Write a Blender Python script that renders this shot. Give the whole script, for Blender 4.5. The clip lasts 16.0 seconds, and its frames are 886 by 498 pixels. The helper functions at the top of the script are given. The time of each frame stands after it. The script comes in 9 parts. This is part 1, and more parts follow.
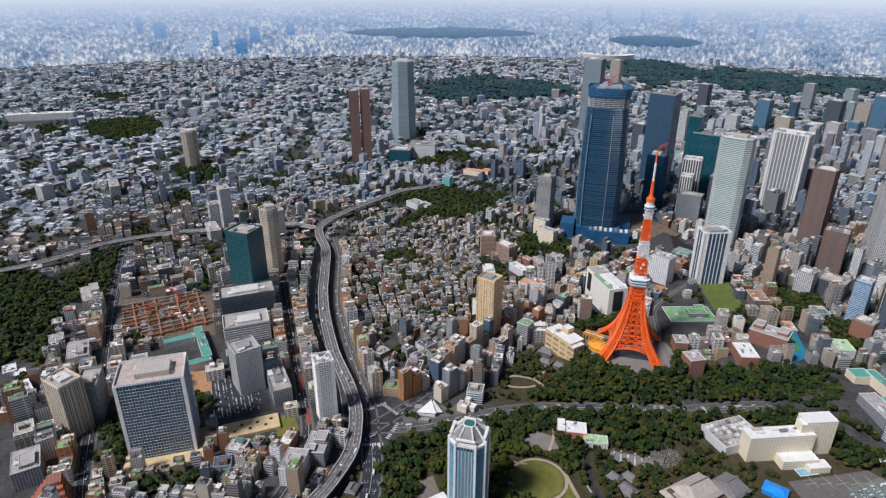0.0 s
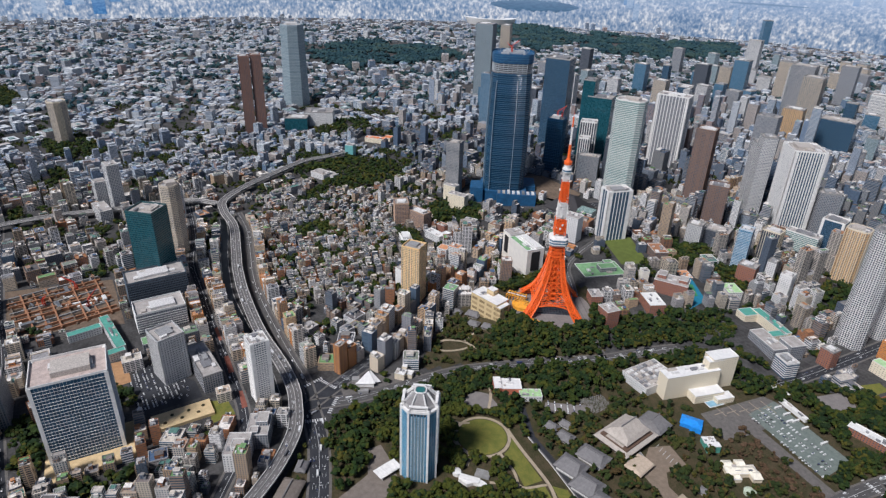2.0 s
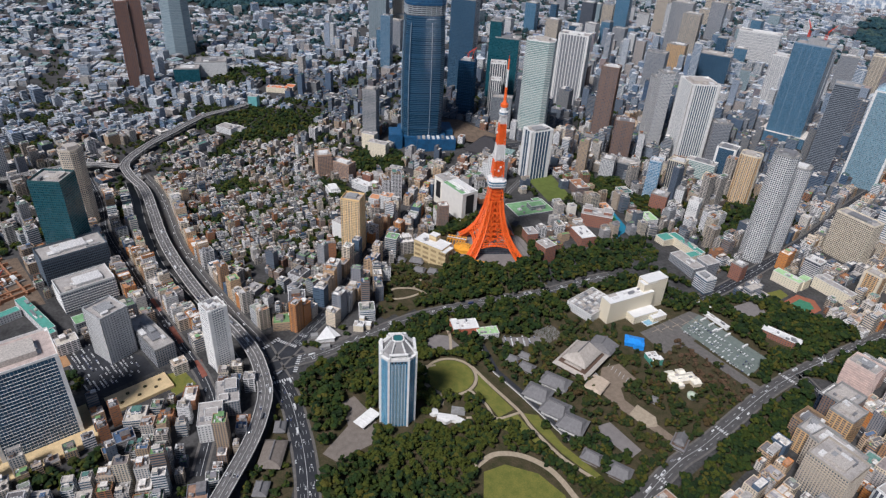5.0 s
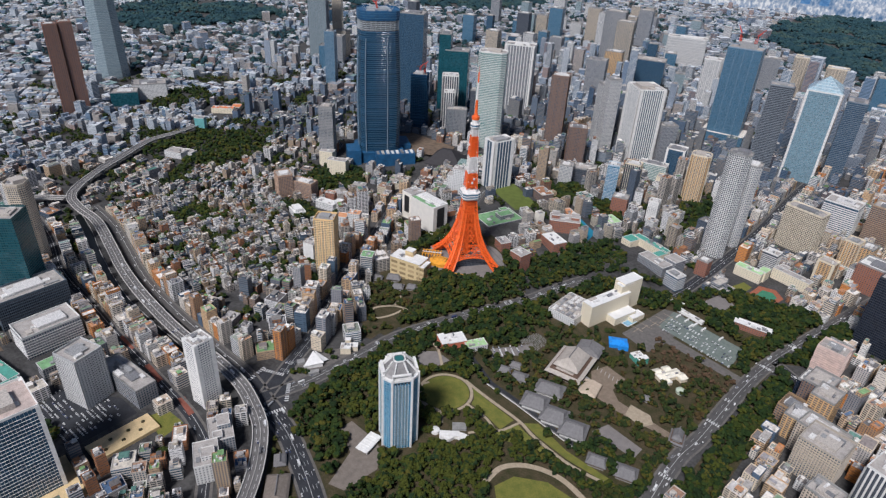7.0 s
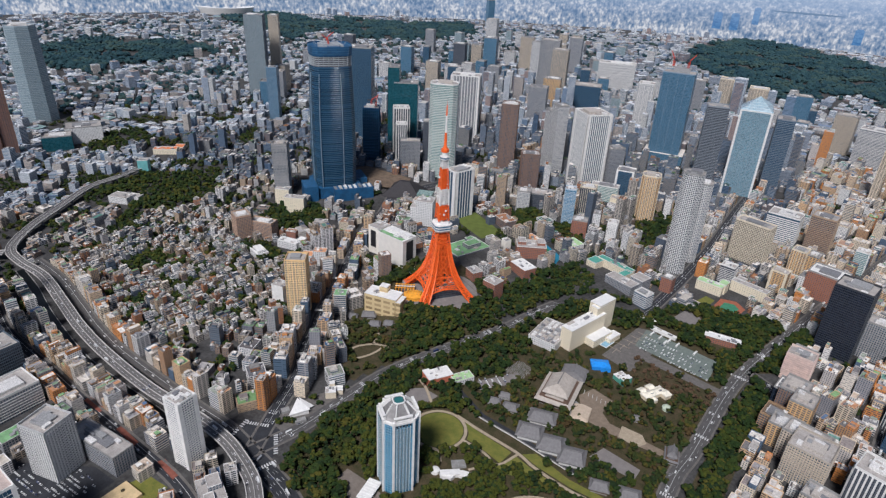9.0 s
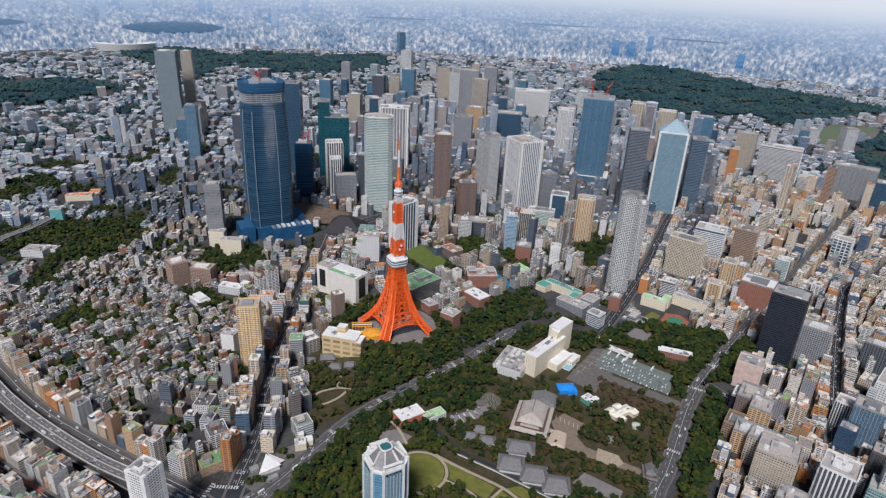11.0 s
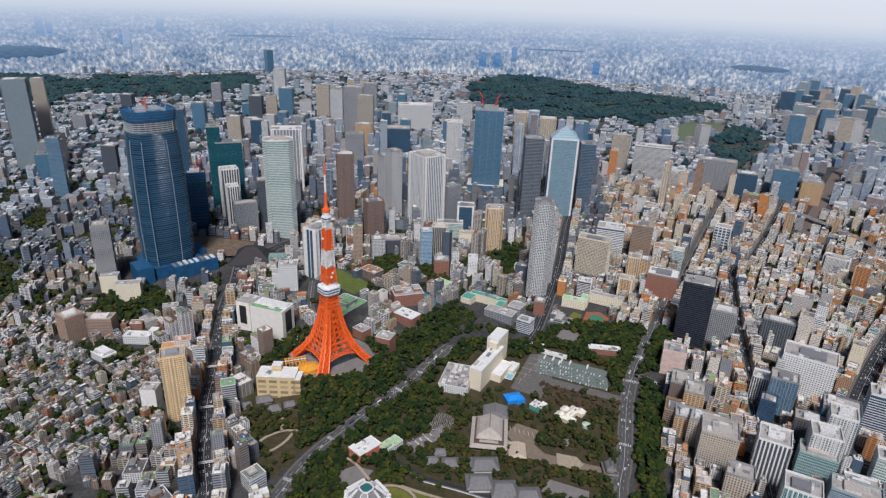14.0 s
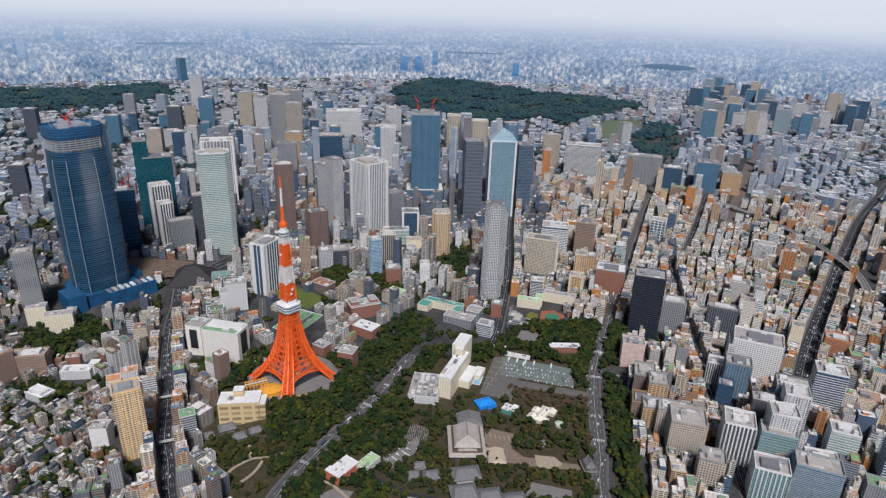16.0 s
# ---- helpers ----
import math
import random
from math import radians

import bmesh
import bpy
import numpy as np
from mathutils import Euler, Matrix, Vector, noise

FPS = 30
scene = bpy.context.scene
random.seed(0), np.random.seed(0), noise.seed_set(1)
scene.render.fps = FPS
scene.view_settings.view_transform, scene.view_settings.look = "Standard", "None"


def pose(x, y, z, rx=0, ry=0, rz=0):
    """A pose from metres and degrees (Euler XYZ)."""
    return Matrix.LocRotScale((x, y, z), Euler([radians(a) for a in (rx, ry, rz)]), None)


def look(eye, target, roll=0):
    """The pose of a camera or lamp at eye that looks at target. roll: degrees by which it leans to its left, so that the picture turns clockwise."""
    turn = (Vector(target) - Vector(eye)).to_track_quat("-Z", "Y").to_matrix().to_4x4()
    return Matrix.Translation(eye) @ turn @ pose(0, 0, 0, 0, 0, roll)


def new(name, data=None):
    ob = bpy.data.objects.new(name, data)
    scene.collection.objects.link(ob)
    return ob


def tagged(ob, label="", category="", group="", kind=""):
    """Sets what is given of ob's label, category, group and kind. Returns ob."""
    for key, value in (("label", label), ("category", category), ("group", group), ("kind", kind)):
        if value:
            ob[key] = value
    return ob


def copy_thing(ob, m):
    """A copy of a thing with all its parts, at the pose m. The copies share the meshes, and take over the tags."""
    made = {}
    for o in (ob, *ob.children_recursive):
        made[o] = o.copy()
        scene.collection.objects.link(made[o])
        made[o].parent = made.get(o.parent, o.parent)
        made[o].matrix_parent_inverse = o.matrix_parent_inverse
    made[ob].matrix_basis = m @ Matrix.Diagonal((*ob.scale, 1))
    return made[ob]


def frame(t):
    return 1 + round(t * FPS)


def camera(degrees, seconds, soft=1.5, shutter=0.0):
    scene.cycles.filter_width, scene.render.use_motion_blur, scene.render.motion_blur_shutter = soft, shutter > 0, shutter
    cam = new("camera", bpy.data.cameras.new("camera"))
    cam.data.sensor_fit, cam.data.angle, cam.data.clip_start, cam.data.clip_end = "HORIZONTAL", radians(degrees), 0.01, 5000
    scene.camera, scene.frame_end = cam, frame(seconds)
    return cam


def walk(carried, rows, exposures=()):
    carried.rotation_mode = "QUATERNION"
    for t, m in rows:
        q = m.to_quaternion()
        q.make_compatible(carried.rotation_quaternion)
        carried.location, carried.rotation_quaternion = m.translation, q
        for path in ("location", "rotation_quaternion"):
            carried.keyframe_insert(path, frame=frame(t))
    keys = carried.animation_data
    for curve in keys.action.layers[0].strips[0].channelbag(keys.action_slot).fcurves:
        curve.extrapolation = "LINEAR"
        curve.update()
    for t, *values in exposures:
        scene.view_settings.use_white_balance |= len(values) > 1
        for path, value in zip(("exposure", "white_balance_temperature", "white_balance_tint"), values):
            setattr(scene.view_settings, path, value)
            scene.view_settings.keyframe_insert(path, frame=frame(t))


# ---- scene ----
cam = camera(70.80, 16.0, 1.3)
# seconds, eye, heading (degrees from east), dip below level, roll
PATH = [
    (0, (653.7, -592.7, 556.1), 157.16, 23.76, 0.16),
    (0.5, (646.4, -605.9, 557.1), 154.85, 24.43, 0.53),
    (1, (639.3, -618.6, 557.8), 151.57, 25.09, 1.13),
    (1.5, (632.6, -632.1, 558.7), 148.23, 25.84, 1.69),
    (2, (626.3, -646.1, 559.5), 145.64, 26.66, 2.05),
    (2.5, (619.3, -659.3, 559.5), 143.65, 27.51, 2.26),
    (3, (612.1, -672.2, 558.8), 141.80, 28.34, 2.46),
    (3.5, (605.0, -684.2, 558.7), 139.89, 29.12, 2.68),
    (4, (597.3, -695.6, 560.2), 137.95, 29.96, 2.87),
    (6.5, (537.0, -748.1, 560.8), 128.39, 30.91, 3.44),
    (7, (524.8, -755.9, 560.3), 127.17, 29.75, 3.16),
    (7.5, (511.9, -763.3, 560.2), 125.87, 28.86, 2.92),
    (8, (498.3, -770.6, 561.0), 124.25, 28.29, 2.86),
    (10.5, (422.5, -797.7, 565.2), 114.57, 24.77, 2.74),
    (11, (406.1, -801.6, 565.0), 112.29, 24.11, 2.77),
    (11.5, (390.5, -804.7, 565.6), 110.11, 23.65, 2.83),
    (12, (375.6, -807.0, 566.4), 108.00, 23.33, 2.79),
    (12.5, (361.6, -808.7, 565.8), 105.93, 23.00, 2.65),
    (13, (348.0, -810.1, 566.0), 103.96, 22.79, 2.54),
    (13.5, (333.7, -810.5, 566.0), 102.03, 22.62, 2.40),
    (14, (318.7, -810.1, 566.2), 100.11, 22.47, 2.24),
    (14.5, (304.6, -809.3, 565.4), 98.26, 22.34, 2.12),
    (15, (291.1, -808.5, 564.9), 96.44, 22.19, 1.94),
    (15.5, (275.9, -806.5, 564.9), 94.52, 22.04, 1.80),
    (16, (260.3, -803.0, 565.8), 92.61, 21.92, 1.85),
]


def aim(eye, heading, dip, roll):
    h, p = radians(heading), radians(dip)
    ahead = Vector((math.cos(h) * math.cos(p), math.sin(h) * math.cos(p), -math.sin(p)))
    return look(eye, Vector(eye) + 100 * ahead, roll)


walk(cam, [(t, aim(e, h, p, r)) for t, e, h, p, r in PATH], [(0, -0.06), (8, -0.13), (16, -0.22)])

# ---- light: thin bright cloud, a soft sun in the south ----
SUN_AZ, SUN_EL = 280.0, 52.0
world = bpy.data.worlds.new("sky")
scene.world = world
world.use_nodes = True
wn = world.node_tree.nodes
sky = wn.new("ShaderNodeTexSky")
sky.sky_type, sky.sun_disc = "NISHITA", False
sky.sun_elevation, sky.sun_rotation = radians(SUN_EL), radians(90 - SUN_AZ)
sky.dust_density, sky.ozone_density = 1.0, 3.0
wn["Background"].inputs["Strength"].default_value = 0.042
world.node_tree.links.new(sky.outputs[0], wn["Background"].inputs["Color"])
lamp = bpy.data.lights.new("sun", "SUN")
lamp.energy, lamp.angle, lamp.color = 4.3, radians(12), (1.0, 0.945, 0.86)
sun_dir = Vector((math.cos(radians(SUN_AZ)) * math.cos(radians(SUN_EL)), math.sin(radians(SUN_AZ)) * math.cos(radians(SUN_EL)), math.sin(radians(SUN_EL))))
new("sun", lamp).matrix_world = look(sun_dir * 3000, (0, 0, 0))
scene.view_settings.exposure = -0.1
scene.view_settings.use_white_balance = True
scene.view_settings.white_balance_temperature = 5850
scene.view_settings.white_balance_tint = 14


# ---- materials ----
def mat(name, col, rough=0.8, metal=0.0, vary=0.25, size=6.0, bump=0.0, col2=None):
    """A plain surface with broad stains and fine grain, in metres."""
    m = bpy.data.materials.new(name)
    m.use_nodes = True
    n, l = m.node_tree.nodes, m.node_tree.links
    b = n["Principled BSDF"]
    b.inputs["Roughness"].default_value, b.inputs["Metallic"].default_value = rough, metal
    if rough > 0.79:
        b.inputs["Specular IOR Level"].default_value = 0.25
    tc = n.new("ShaderNodeTexCoord")
    big, fine = n.new("ShaderNodeTexNoise"), n.new("ShaderNodeTexNoise")
    big.inputs["Scale"].default_value, fine.inputs["Scale"].default_value = 1 / size, 6 / size
    big.inputs["Detail"].default_value, fine.inputs["Detail"].default_value = 3, 4
    mixn, ramp = n.new("ShaderNodeMath"), n.new("ShaderNodeValToRGB")
    mixn.operation = "MULTIPLY_ADD"
    mixn.inputs[1].default_value, = (0.5,)
    half = n.new("ShaderNodeMath")
    half.operation, half.inputs[1].default_value = "MULTIPLY", 0.5
    for t in (big, fine):
        l.new(tc.outputs["Object"], t.inputs["Vector"])
    l.new(fine.outputs["Fac"], half.inputs[0])
    l.new(big.outputs["Fac"], mixn.inputs[0])
    l.new(half.outputs[0], mixn.inputs[2])
    l.new(mixn.outputs[0], ramp.inputs[0])
    c2 = col2 or tuple(c * (1 - vary) for c in col)
    c1 = col if col2 else tuple(min(1, c * (1 + vary * 0.6)) for c in col)
    ramp.color_ramp.elements[0].position, ramp.color_ramp.elements[1].position = 0.36, 0.64
    ramp.color_ramp.elements[0].color, ramp.color_ramp.elements[1].color = (*c2, 1), (*c1, 1)
    l.new(ramp.outputs[0], b.inputs["Base Color"])
    if bump:
        bp = n.new("ShaderNodeBump")
        bp.inputs["Strength"].default_value, bp.inputs["Distance"].default_value = bump, 0.3
        l.new(fine.outputs["Fac"], bp.inputs["Height"])
        l.new(bp.outputs[0], b.inputs["Normal"])
    return m


def lot_random(n, l):
    """A number of its own for each building, joined or single."""
    g, o, a, fr = n.new("ShaderNodeNewGeometry"), n.new("ShaderNodeObjectInfo"), n.new("ShaderNodeMath"), n.new("ShaderNodeMath")
    a.operation, fr.operation = "ADD", "FRACT"
    l.new(g.outputs["Random Per Island"], a.inputs[0])
    l.new(o.outputs["Random"], a.inputs[1])
    l.new(a.outputs[0], fr.inputs[0])
    return fr.outputs[0]


def ramp_of(n, cols, fac, l, step=True):
    r = n.new("ShaderNodeValToRGB")
    r.color_ramp.interpolation = "CONSTANT" if step else "LINEAR"
    e = r.color_ramp.elements
    while len(e) < len(cols):
        e.new(0.5)
    for i, c in enumerate(cols):
        e[i].position, e[i].color = i / len(cols), (*c, 1)
    l.new(fac, r.inputs[0])
    return r.outputs[0]


def facade(name, cols, bay, storey, joint, glass=(0.05, 0.075, 0.1), shift=0.0, grime=0.25, wall_rough=0.75, glass_rough=0.12, squash=1.0):
    """Walls with rows of windows: uv runs in metres round the wall and up it. cols: wall colours, one drawn for each building."""
    m = bpy.data.materials.new(name)
    m.use_nodes = True
    n, l = m.node_tree.nodes, m.node_tree.links
    b = n["Principled BSDF"]
    uv, br = n.new("ShaderNodeUVMap"), n.new("ShaderNodeTexBrick")
    br.offset, br.squash = shift, squash
    br.inputs["Scale"].default_value, br.inputs["Brick Width"].default_value, br.inputs["Row Height"].default_value = 1.0, bay, storey
    br.inputs["Mortar Size"].default_value, br.inputs["Mortar Smooth"].default_value, br.inputs["Bias"].default_value = joint, 0.0, -0.2
    br.inputs["Color1"].default_value, br.inputs["Color2"].default_value = (*glass, 1), (*[min(1, g * 2.0 + 0.012) for g in glass], 1)
    l.new(uv.outputs[0], br.inputs["Vector"])
    rnd = lot_random(n, l)
    wall = ramp_of(n, cols, rnd, l)
    tc, no = n.new("ShaderNodeTexCoord"), n.new("ShaderNodeTexNoise")
    no.inputs["Scale"].default_value, no.inputs["Detail"].default_value = 0.12, 5
    l.new(tc.outputs["Object"], no.inputs["Vector"])
    dirt = n.new("ShaderNodeMix")
    dirt.data_type, dirt.blend_type = "RGBA", "MULTIPLY"
    l.new(no.outputs["Fac"], dirt.inputs[0])
    l.new(wall, dirt.inputs[6])
    dirt.inputs[7].default_value = (1 - grime, 1 - grime, 1 - grime * 0.9, 1)
    mx = n.new("ShaderNodeMix")
    mx.data_type = "RGBA"
    l.new(br.outputs["Fac"], mx.inputs[0])
    l.new(br.outputs["Color"], mx.inputs[6])
    l.new(dirt.outputs[2], mx.inputs[7])
    l.new(mx.outputs[2], b.inputs["Base Color"])
    rg = n.new("ShaderNodeMapRange")
    rg.inputs[3].default_value, rg.inputs[4].default_value = glass_rough, wall_rough
    l.new(br.outputs["Fac"], rg.inputs[0])
    l.new(rg.outputs[0], b.inputs["Roughness"])
    bp = n.new("ShaderNodeBump")
    bp.inputs["Strength"].default_value, bp.inputs["Distance"].default_value = 0.6, 0.4
    l.new(br.outputs["Fac"], bp.inputs["Height"])
    l.new(bp.outputs[0], b.inputs["Normal"])
    return m


def lot_surface(name, cols, rough=0.85, size=3.0, patch=0.0):
    """Roofs and crowns: a colour drawn for each island, with blotches."""
    m = bpy.data.materials.new(name)
    m.use_nodes = True
    n, l = m.node_tree.nodes, m.node_tree.links
    b = n["Principled BSDF"]
    b.inputs["Roughness"].default_value = rough
    b.inputs["Specular IOR Level"].default_value = 0.25 if rough > 0.79 else 0.5
    rnd = lot_random(n, l)
    if patch:
        # neighbouring clumps of one crown share a colour
        tc0, vo, sp, mx0 = n.new("ShaderNodeTexCoord"), n.new("ShaderNodeTexVoronoi"), n.new("ShaderNodeSeparateColor"), n.new("ShaderNodeMath")
        vo.inputs["Scale"].default_value = 1 / patch
        l.new(tc0.outputs["Object"], vo.inputs["Vector"])
        l.new(vo.outputs["Color"], sp.inputs[0])
        mx0.operation, mx0.inputs[1].default_value = "MULTIPLY", 0.1
        l.new(rnd, mx0.inputs[0])
        sm, ob = n.new("ShaderNodeMath"), n.new("ShaderNodeMath")
        sm.operation, sm.inputs[1].default_value, ob.operation = "MULTIPLY_ADD", 1.25, "FRACT"
        l.new(sp.outputs[0], sm.inputs[0])
        l.new(mx0.outputs[0], sm.inputs[2])
        l.new(sm.outputs[0], ob.inputs[0])
        rnd = ob.outputs[0]
    c = ramp_of(n, cols, rnd, l)
    tc, no = n.new("ShaderNodeTexCoord"), n.new("ShaderNodeTexNoise")
    no.inputs["Scale"].default_value, no.inputs["Detail"].default_value = 1 / size, 5
    l.new(tc.outputs["Object"], no.inputs["Vector"])
    r = n.new("ShaderNodeMapRange")
    r.inputs[1].default_value, r.inputs[2].default_value, r.inputs[3].default_value, r.inputs[4].default_value = 0.3, 0.7, 0.62, 1.12
    l.new(no.outputs["Fac"], r.inputs[0])
    mx = n.new("ShaderNodeMix")
    mx.data_type, mx.blend_type = "RGBA", "MULTIPLY"
    mx.inputs[0].default_value = 1.0
    l.new(c, mx.inputs[6])
    l.new(r.outputs[0], mx.inputs[7])
    l.new(mx.outputs[2], b.inputs["Base Color"])
    bp = n.new("ShaderNodeBump")
    bp.inputs["Strength"].default_value, bp.inputs["Distance"].default_value = 0.5, 0.4
    l.new(no.outputs["Fac"], bp.inputs["Height"])
    l.new(bp.outputs[0], b.inputs["Normal"])
    return m


WALLS = [(0.74, 0.70, 0.65), (0.62, 0.53, 0.43), (0.82, 0.80, 0.77), (0.40, 0.29, 0.22), (0.70, 0.64, 0.57), (0.25, 0.25, 0.27), (0.78, 0.69, 0.56), (0.52, 0.50, 0.49), (0.44, 0.23, 0.14), (0.84, 0.82, 0.80), (0.60, 0.46, 0.33), (0.14, 0.16, 0.20)]
ROOFS = [(0.40, 0.38, 0.36), (0.64, 0.60, 0.55), (0.20, 0.20, 0.21), (0.76, 0.72, 0.67), (0.52, 0.44, 0.37), (0.30, 0.32, 0.28), (0.52, 0.50, 0.49), (0.82, 0.79, 0.75), (0.15, 0.145, 0.145), (0.40, 0.28, 0.22), (0.66, 0.62, 0.57), (0.21, 0.28, 0.20), (0.72, 0.67, 0.60), (0.28, 0.25, 0.24),
         (0.40, 0.39, 0.39), (0.16, 0.26, 0.23), (0.26, 0.25, 0.25), (0.80, 0.77, 0.73), (0.44, 0.26, 0.17), (0.33, 0.32, 0.33), (0.18, 0.17, 0.17), (0.60, 0.57, 0.54), (0.13, 0.18, 0.27), (0.24, 0.36, 0.20), (0.74, 0.71, 0.67), (0.30, 0.29, 0.28)]
def richer(cols, k=1.35):
    """The same colours, farther from grey."""
    return [tuple(min(0.86, max(0.02, sum(c) / 3 + (q - sum(c) / 3) * k)) for q in c) for c in cols]


def hazed(cols):
    """The same colours drawn towards a middle grey and a little cooler: distance haze put into them."""
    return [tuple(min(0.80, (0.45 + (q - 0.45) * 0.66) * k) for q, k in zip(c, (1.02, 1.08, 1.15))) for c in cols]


WALLS = [c if sum(c) > 2.2 else tuple(q * 0.78 for q in c) for c in WALLS]
WALLS, ROOFS = richer(WALLS, 1.3), richer(ROOFS, 1.4)
w_punched = facade("wall_punched", WALLS, 2.8, 3.0, 0.62)
w_balcony = facade("wall_balcony", [WALLS[i] for i in (2, 0, 6, 9, 1, 4, 10, 8)], 6.5, 3.0, 0.62, (0.05, 0.055, 0.06))
w_ribbon = facade("wall_ribbon", [WALLS[i] for i in (7, 2, 5, 0, 9, 11, 4, 3)], 60.0, 3.6, 0.85, (0.05, 0.08, 0.11))
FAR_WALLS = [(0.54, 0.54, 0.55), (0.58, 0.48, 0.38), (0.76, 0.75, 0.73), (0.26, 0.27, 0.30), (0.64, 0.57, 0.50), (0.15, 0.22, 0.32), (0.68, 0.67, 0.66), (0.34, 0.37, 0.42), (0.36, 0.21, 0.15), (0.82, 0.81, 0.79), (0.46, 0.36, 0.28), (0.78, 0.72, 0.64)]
# distance haze goes into the far wall colours here
FAR_WALLS = hazed(richer(FAR_WALLS))
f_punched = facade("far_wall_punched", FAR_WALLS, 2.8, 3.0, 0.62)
# middle walls start from the haze-tinted set, then go darker and bluer
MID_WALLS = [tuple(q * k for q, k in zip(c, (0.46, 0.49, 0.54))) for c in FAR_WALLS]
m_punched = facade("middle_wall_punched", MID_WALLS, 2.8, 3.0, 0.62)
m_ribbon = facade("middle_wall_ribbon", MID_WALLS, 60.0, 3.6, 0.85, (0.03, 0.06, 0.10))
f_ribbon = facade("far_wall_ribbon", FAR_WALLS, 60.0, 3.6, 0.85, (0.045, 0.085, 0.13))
# far roofs carry the same haze tint in their colour
far_roof = lot_surface("far_roof", hazed([(0.34, 0.35, 0.38), (0.56, 0.55, 0.54), (0.15, 0.17, 0.21), (0.72, 0.70, 0.68), (0.44, 0.38, 0.32), (0.26, 0.29, 0.34), (0.82, 0.80, 0.78), (0.14, 0.26, 0.22), (0.46, 0.46, 0.47), (0.64, 0.57, 0.48), (0.19, 0.17, 0.16), (0.40, 0.24, 0.16), (0.36, 0.36, 0.37), (0.74, 0.72, 0.69), (0.12, 0.20, 0.34), (0.24, 0.23, 0.23), (0.52, 0.45, 0.38), (0.84, 0.82, 0.80)]))
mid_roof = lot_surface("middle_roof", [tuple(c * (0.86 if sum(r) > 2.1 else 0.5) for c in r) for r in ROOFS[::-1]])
w_blank = facade("wall_blank", [WALLS[i] for i in (9, 2, 0, 6, 4, 1, 8, 7, 10)], 9.0, 3.2, 1.25, (0.07, 0.08, 0.09), 0.5)
roof_m = lot_surface("roof_membrane", [tuple(c * (1.0 if sum(r) > 2.1 else 0.82) for c in r) for r in ROOFS])
EAST_WALLS = [(0.80, 0.74, 0.66), (0.70, 0.56, 0.42), (0.84, 0.82, 0.79), (0.50, 0.32, 0.20), (0.78, 0.68, 0.55), (0.36, 0.35, 0.36), (0.82, 0.72, 0.58), (0.60, 0.56, 0.53), (0.62, 0.30, 0.14), (0.86, 0.84, 0.81), (0.66, 0.48, 0.32), (0.12, 0.16, 0.22)]
EAST_WALLS = [tuple(q * 0.93 for q in c) for c in richer(EAST_WALLS, 1.3)]
e_punched = facade("cream_wall_punched", EAST_WALLS, 2.8, 3.0, 0.72)
e_balcony = facade("cream_wall_balcony", [EAST_WALLS[i] for i in (2, 0, 6, 9, 1, 4, 10, 8)], 6.5, 3.0, 0.72, (0.06, 0.065, 0.07))
e_ribbon = facade("cream_wall_ribbon", [EAST_WALLS[i] for i in (7, 2, 5, 0, 9, 11, 4, 3)], 60.0, 3.6, 0.95, (0.05, 0.08, 0.11))
e_blank = facade("cream_wall_blank", [EAST_WALLS[i] for i in (9, 2, 0, 6, 4, 1, 8, 7, 10)], 9.0, 3.2, 1.3, (0.07, 0.08, 0.09), 0.5)
e_roof = lot_surface("pale_roof_membrane", [tuple(min(0.86, c * 1.02 + 0.03) for c in r) for r in ROOFS])
deck_roof = mat("roof_deck", (0.40, 0.37, 0.345), 0.85, vary=0.3, size=9)
plant_m = lot_surface("roof_plant", [(0.70, 0.68, 0.66), (0.34, 0.34, 0.34), (0.80, 0.78, 0.75), (0.52, 0.47, 0.42), (0.22, 0.22, 0.23)], 0.6, 1.5)
asphalt = mat("asphalt", (0.038, 0.040, 0.046), 0.85, vary=0.3, size=14)
pale_road = mat("worn_asphalt", (0.095, 0.091, 0.089), 0.85, vary=0.25, size=10)
deck_road = mat("viaduct_asphalt", (0.15, 0.142, 0.138), 0.85, vary=0.25, size=12)
concrete = mat("concrete", (0.31, 0.305, 0.295), 0.85, vary=0.3, size=8)
barrier_m = mat("pale_barrier", (0.52, 0.50, 0.47), 0.8, vary=0.25, size=6)
paving = mat("paving", (0.150, 0.138, 0.128), 0.85, vary=0.3, size=5)
paint_w = mat("road_paint", (0.58, 0.58, 0.57), 0.7, vary=0.2, size=3)
ground_m = mat("city_ground", (0.066, 0.064, 0.063), 0.9, vary=0.5, size=25)
earth = mat("park_earth", (0.092, 0.066, 0.040), 0.95, vary=0.4, size=11, bump=0.6, col2=(0.030, 0.036, 0.012))
grass = mat("lawn_grass", (0.20, 0.185, 0.042), 0.95, vary=0.3, size=9, bump=0.4, col2=(0.105, 0.125, 0.026))
turf = mat("sports_turf", (0.12, 0.15, 0.035), 0.9, vary=0.25, size=9)
tan_path = mat("gravel_path", (0.40, 0.33, 0.24), 0.95, vary=0.25, size=4)
white_p = mat("white_paint", (0.77, 0.755, 0.725), 0.6, vary=0.16, size=5)
cream = mat("cream_tile", (0.72, 0.63, 0.48), 0.6, vary=0.15, size=7)
orange = mat("tower_orange", (0.88, 0.145, 0.020), 0.5, vary=0.18, size=5)
tower_w = mat("tower_white", (0.78, 0.76, 0.73), 0.5, vary=0.15, size=4)
steel = mat("grey_steel", (0.30, 0.31, 0.32), 0.5, 0.6, vary=0.25, size=2)
dark_steel = mat("dark_steel", (0.06, 0.065, 0.075), 0.5, 0.3, vary=0.3, size=3)
bark = mat("bark", (0.10, 0.075, 0.05), 0.95, vary=0.3, size=1)
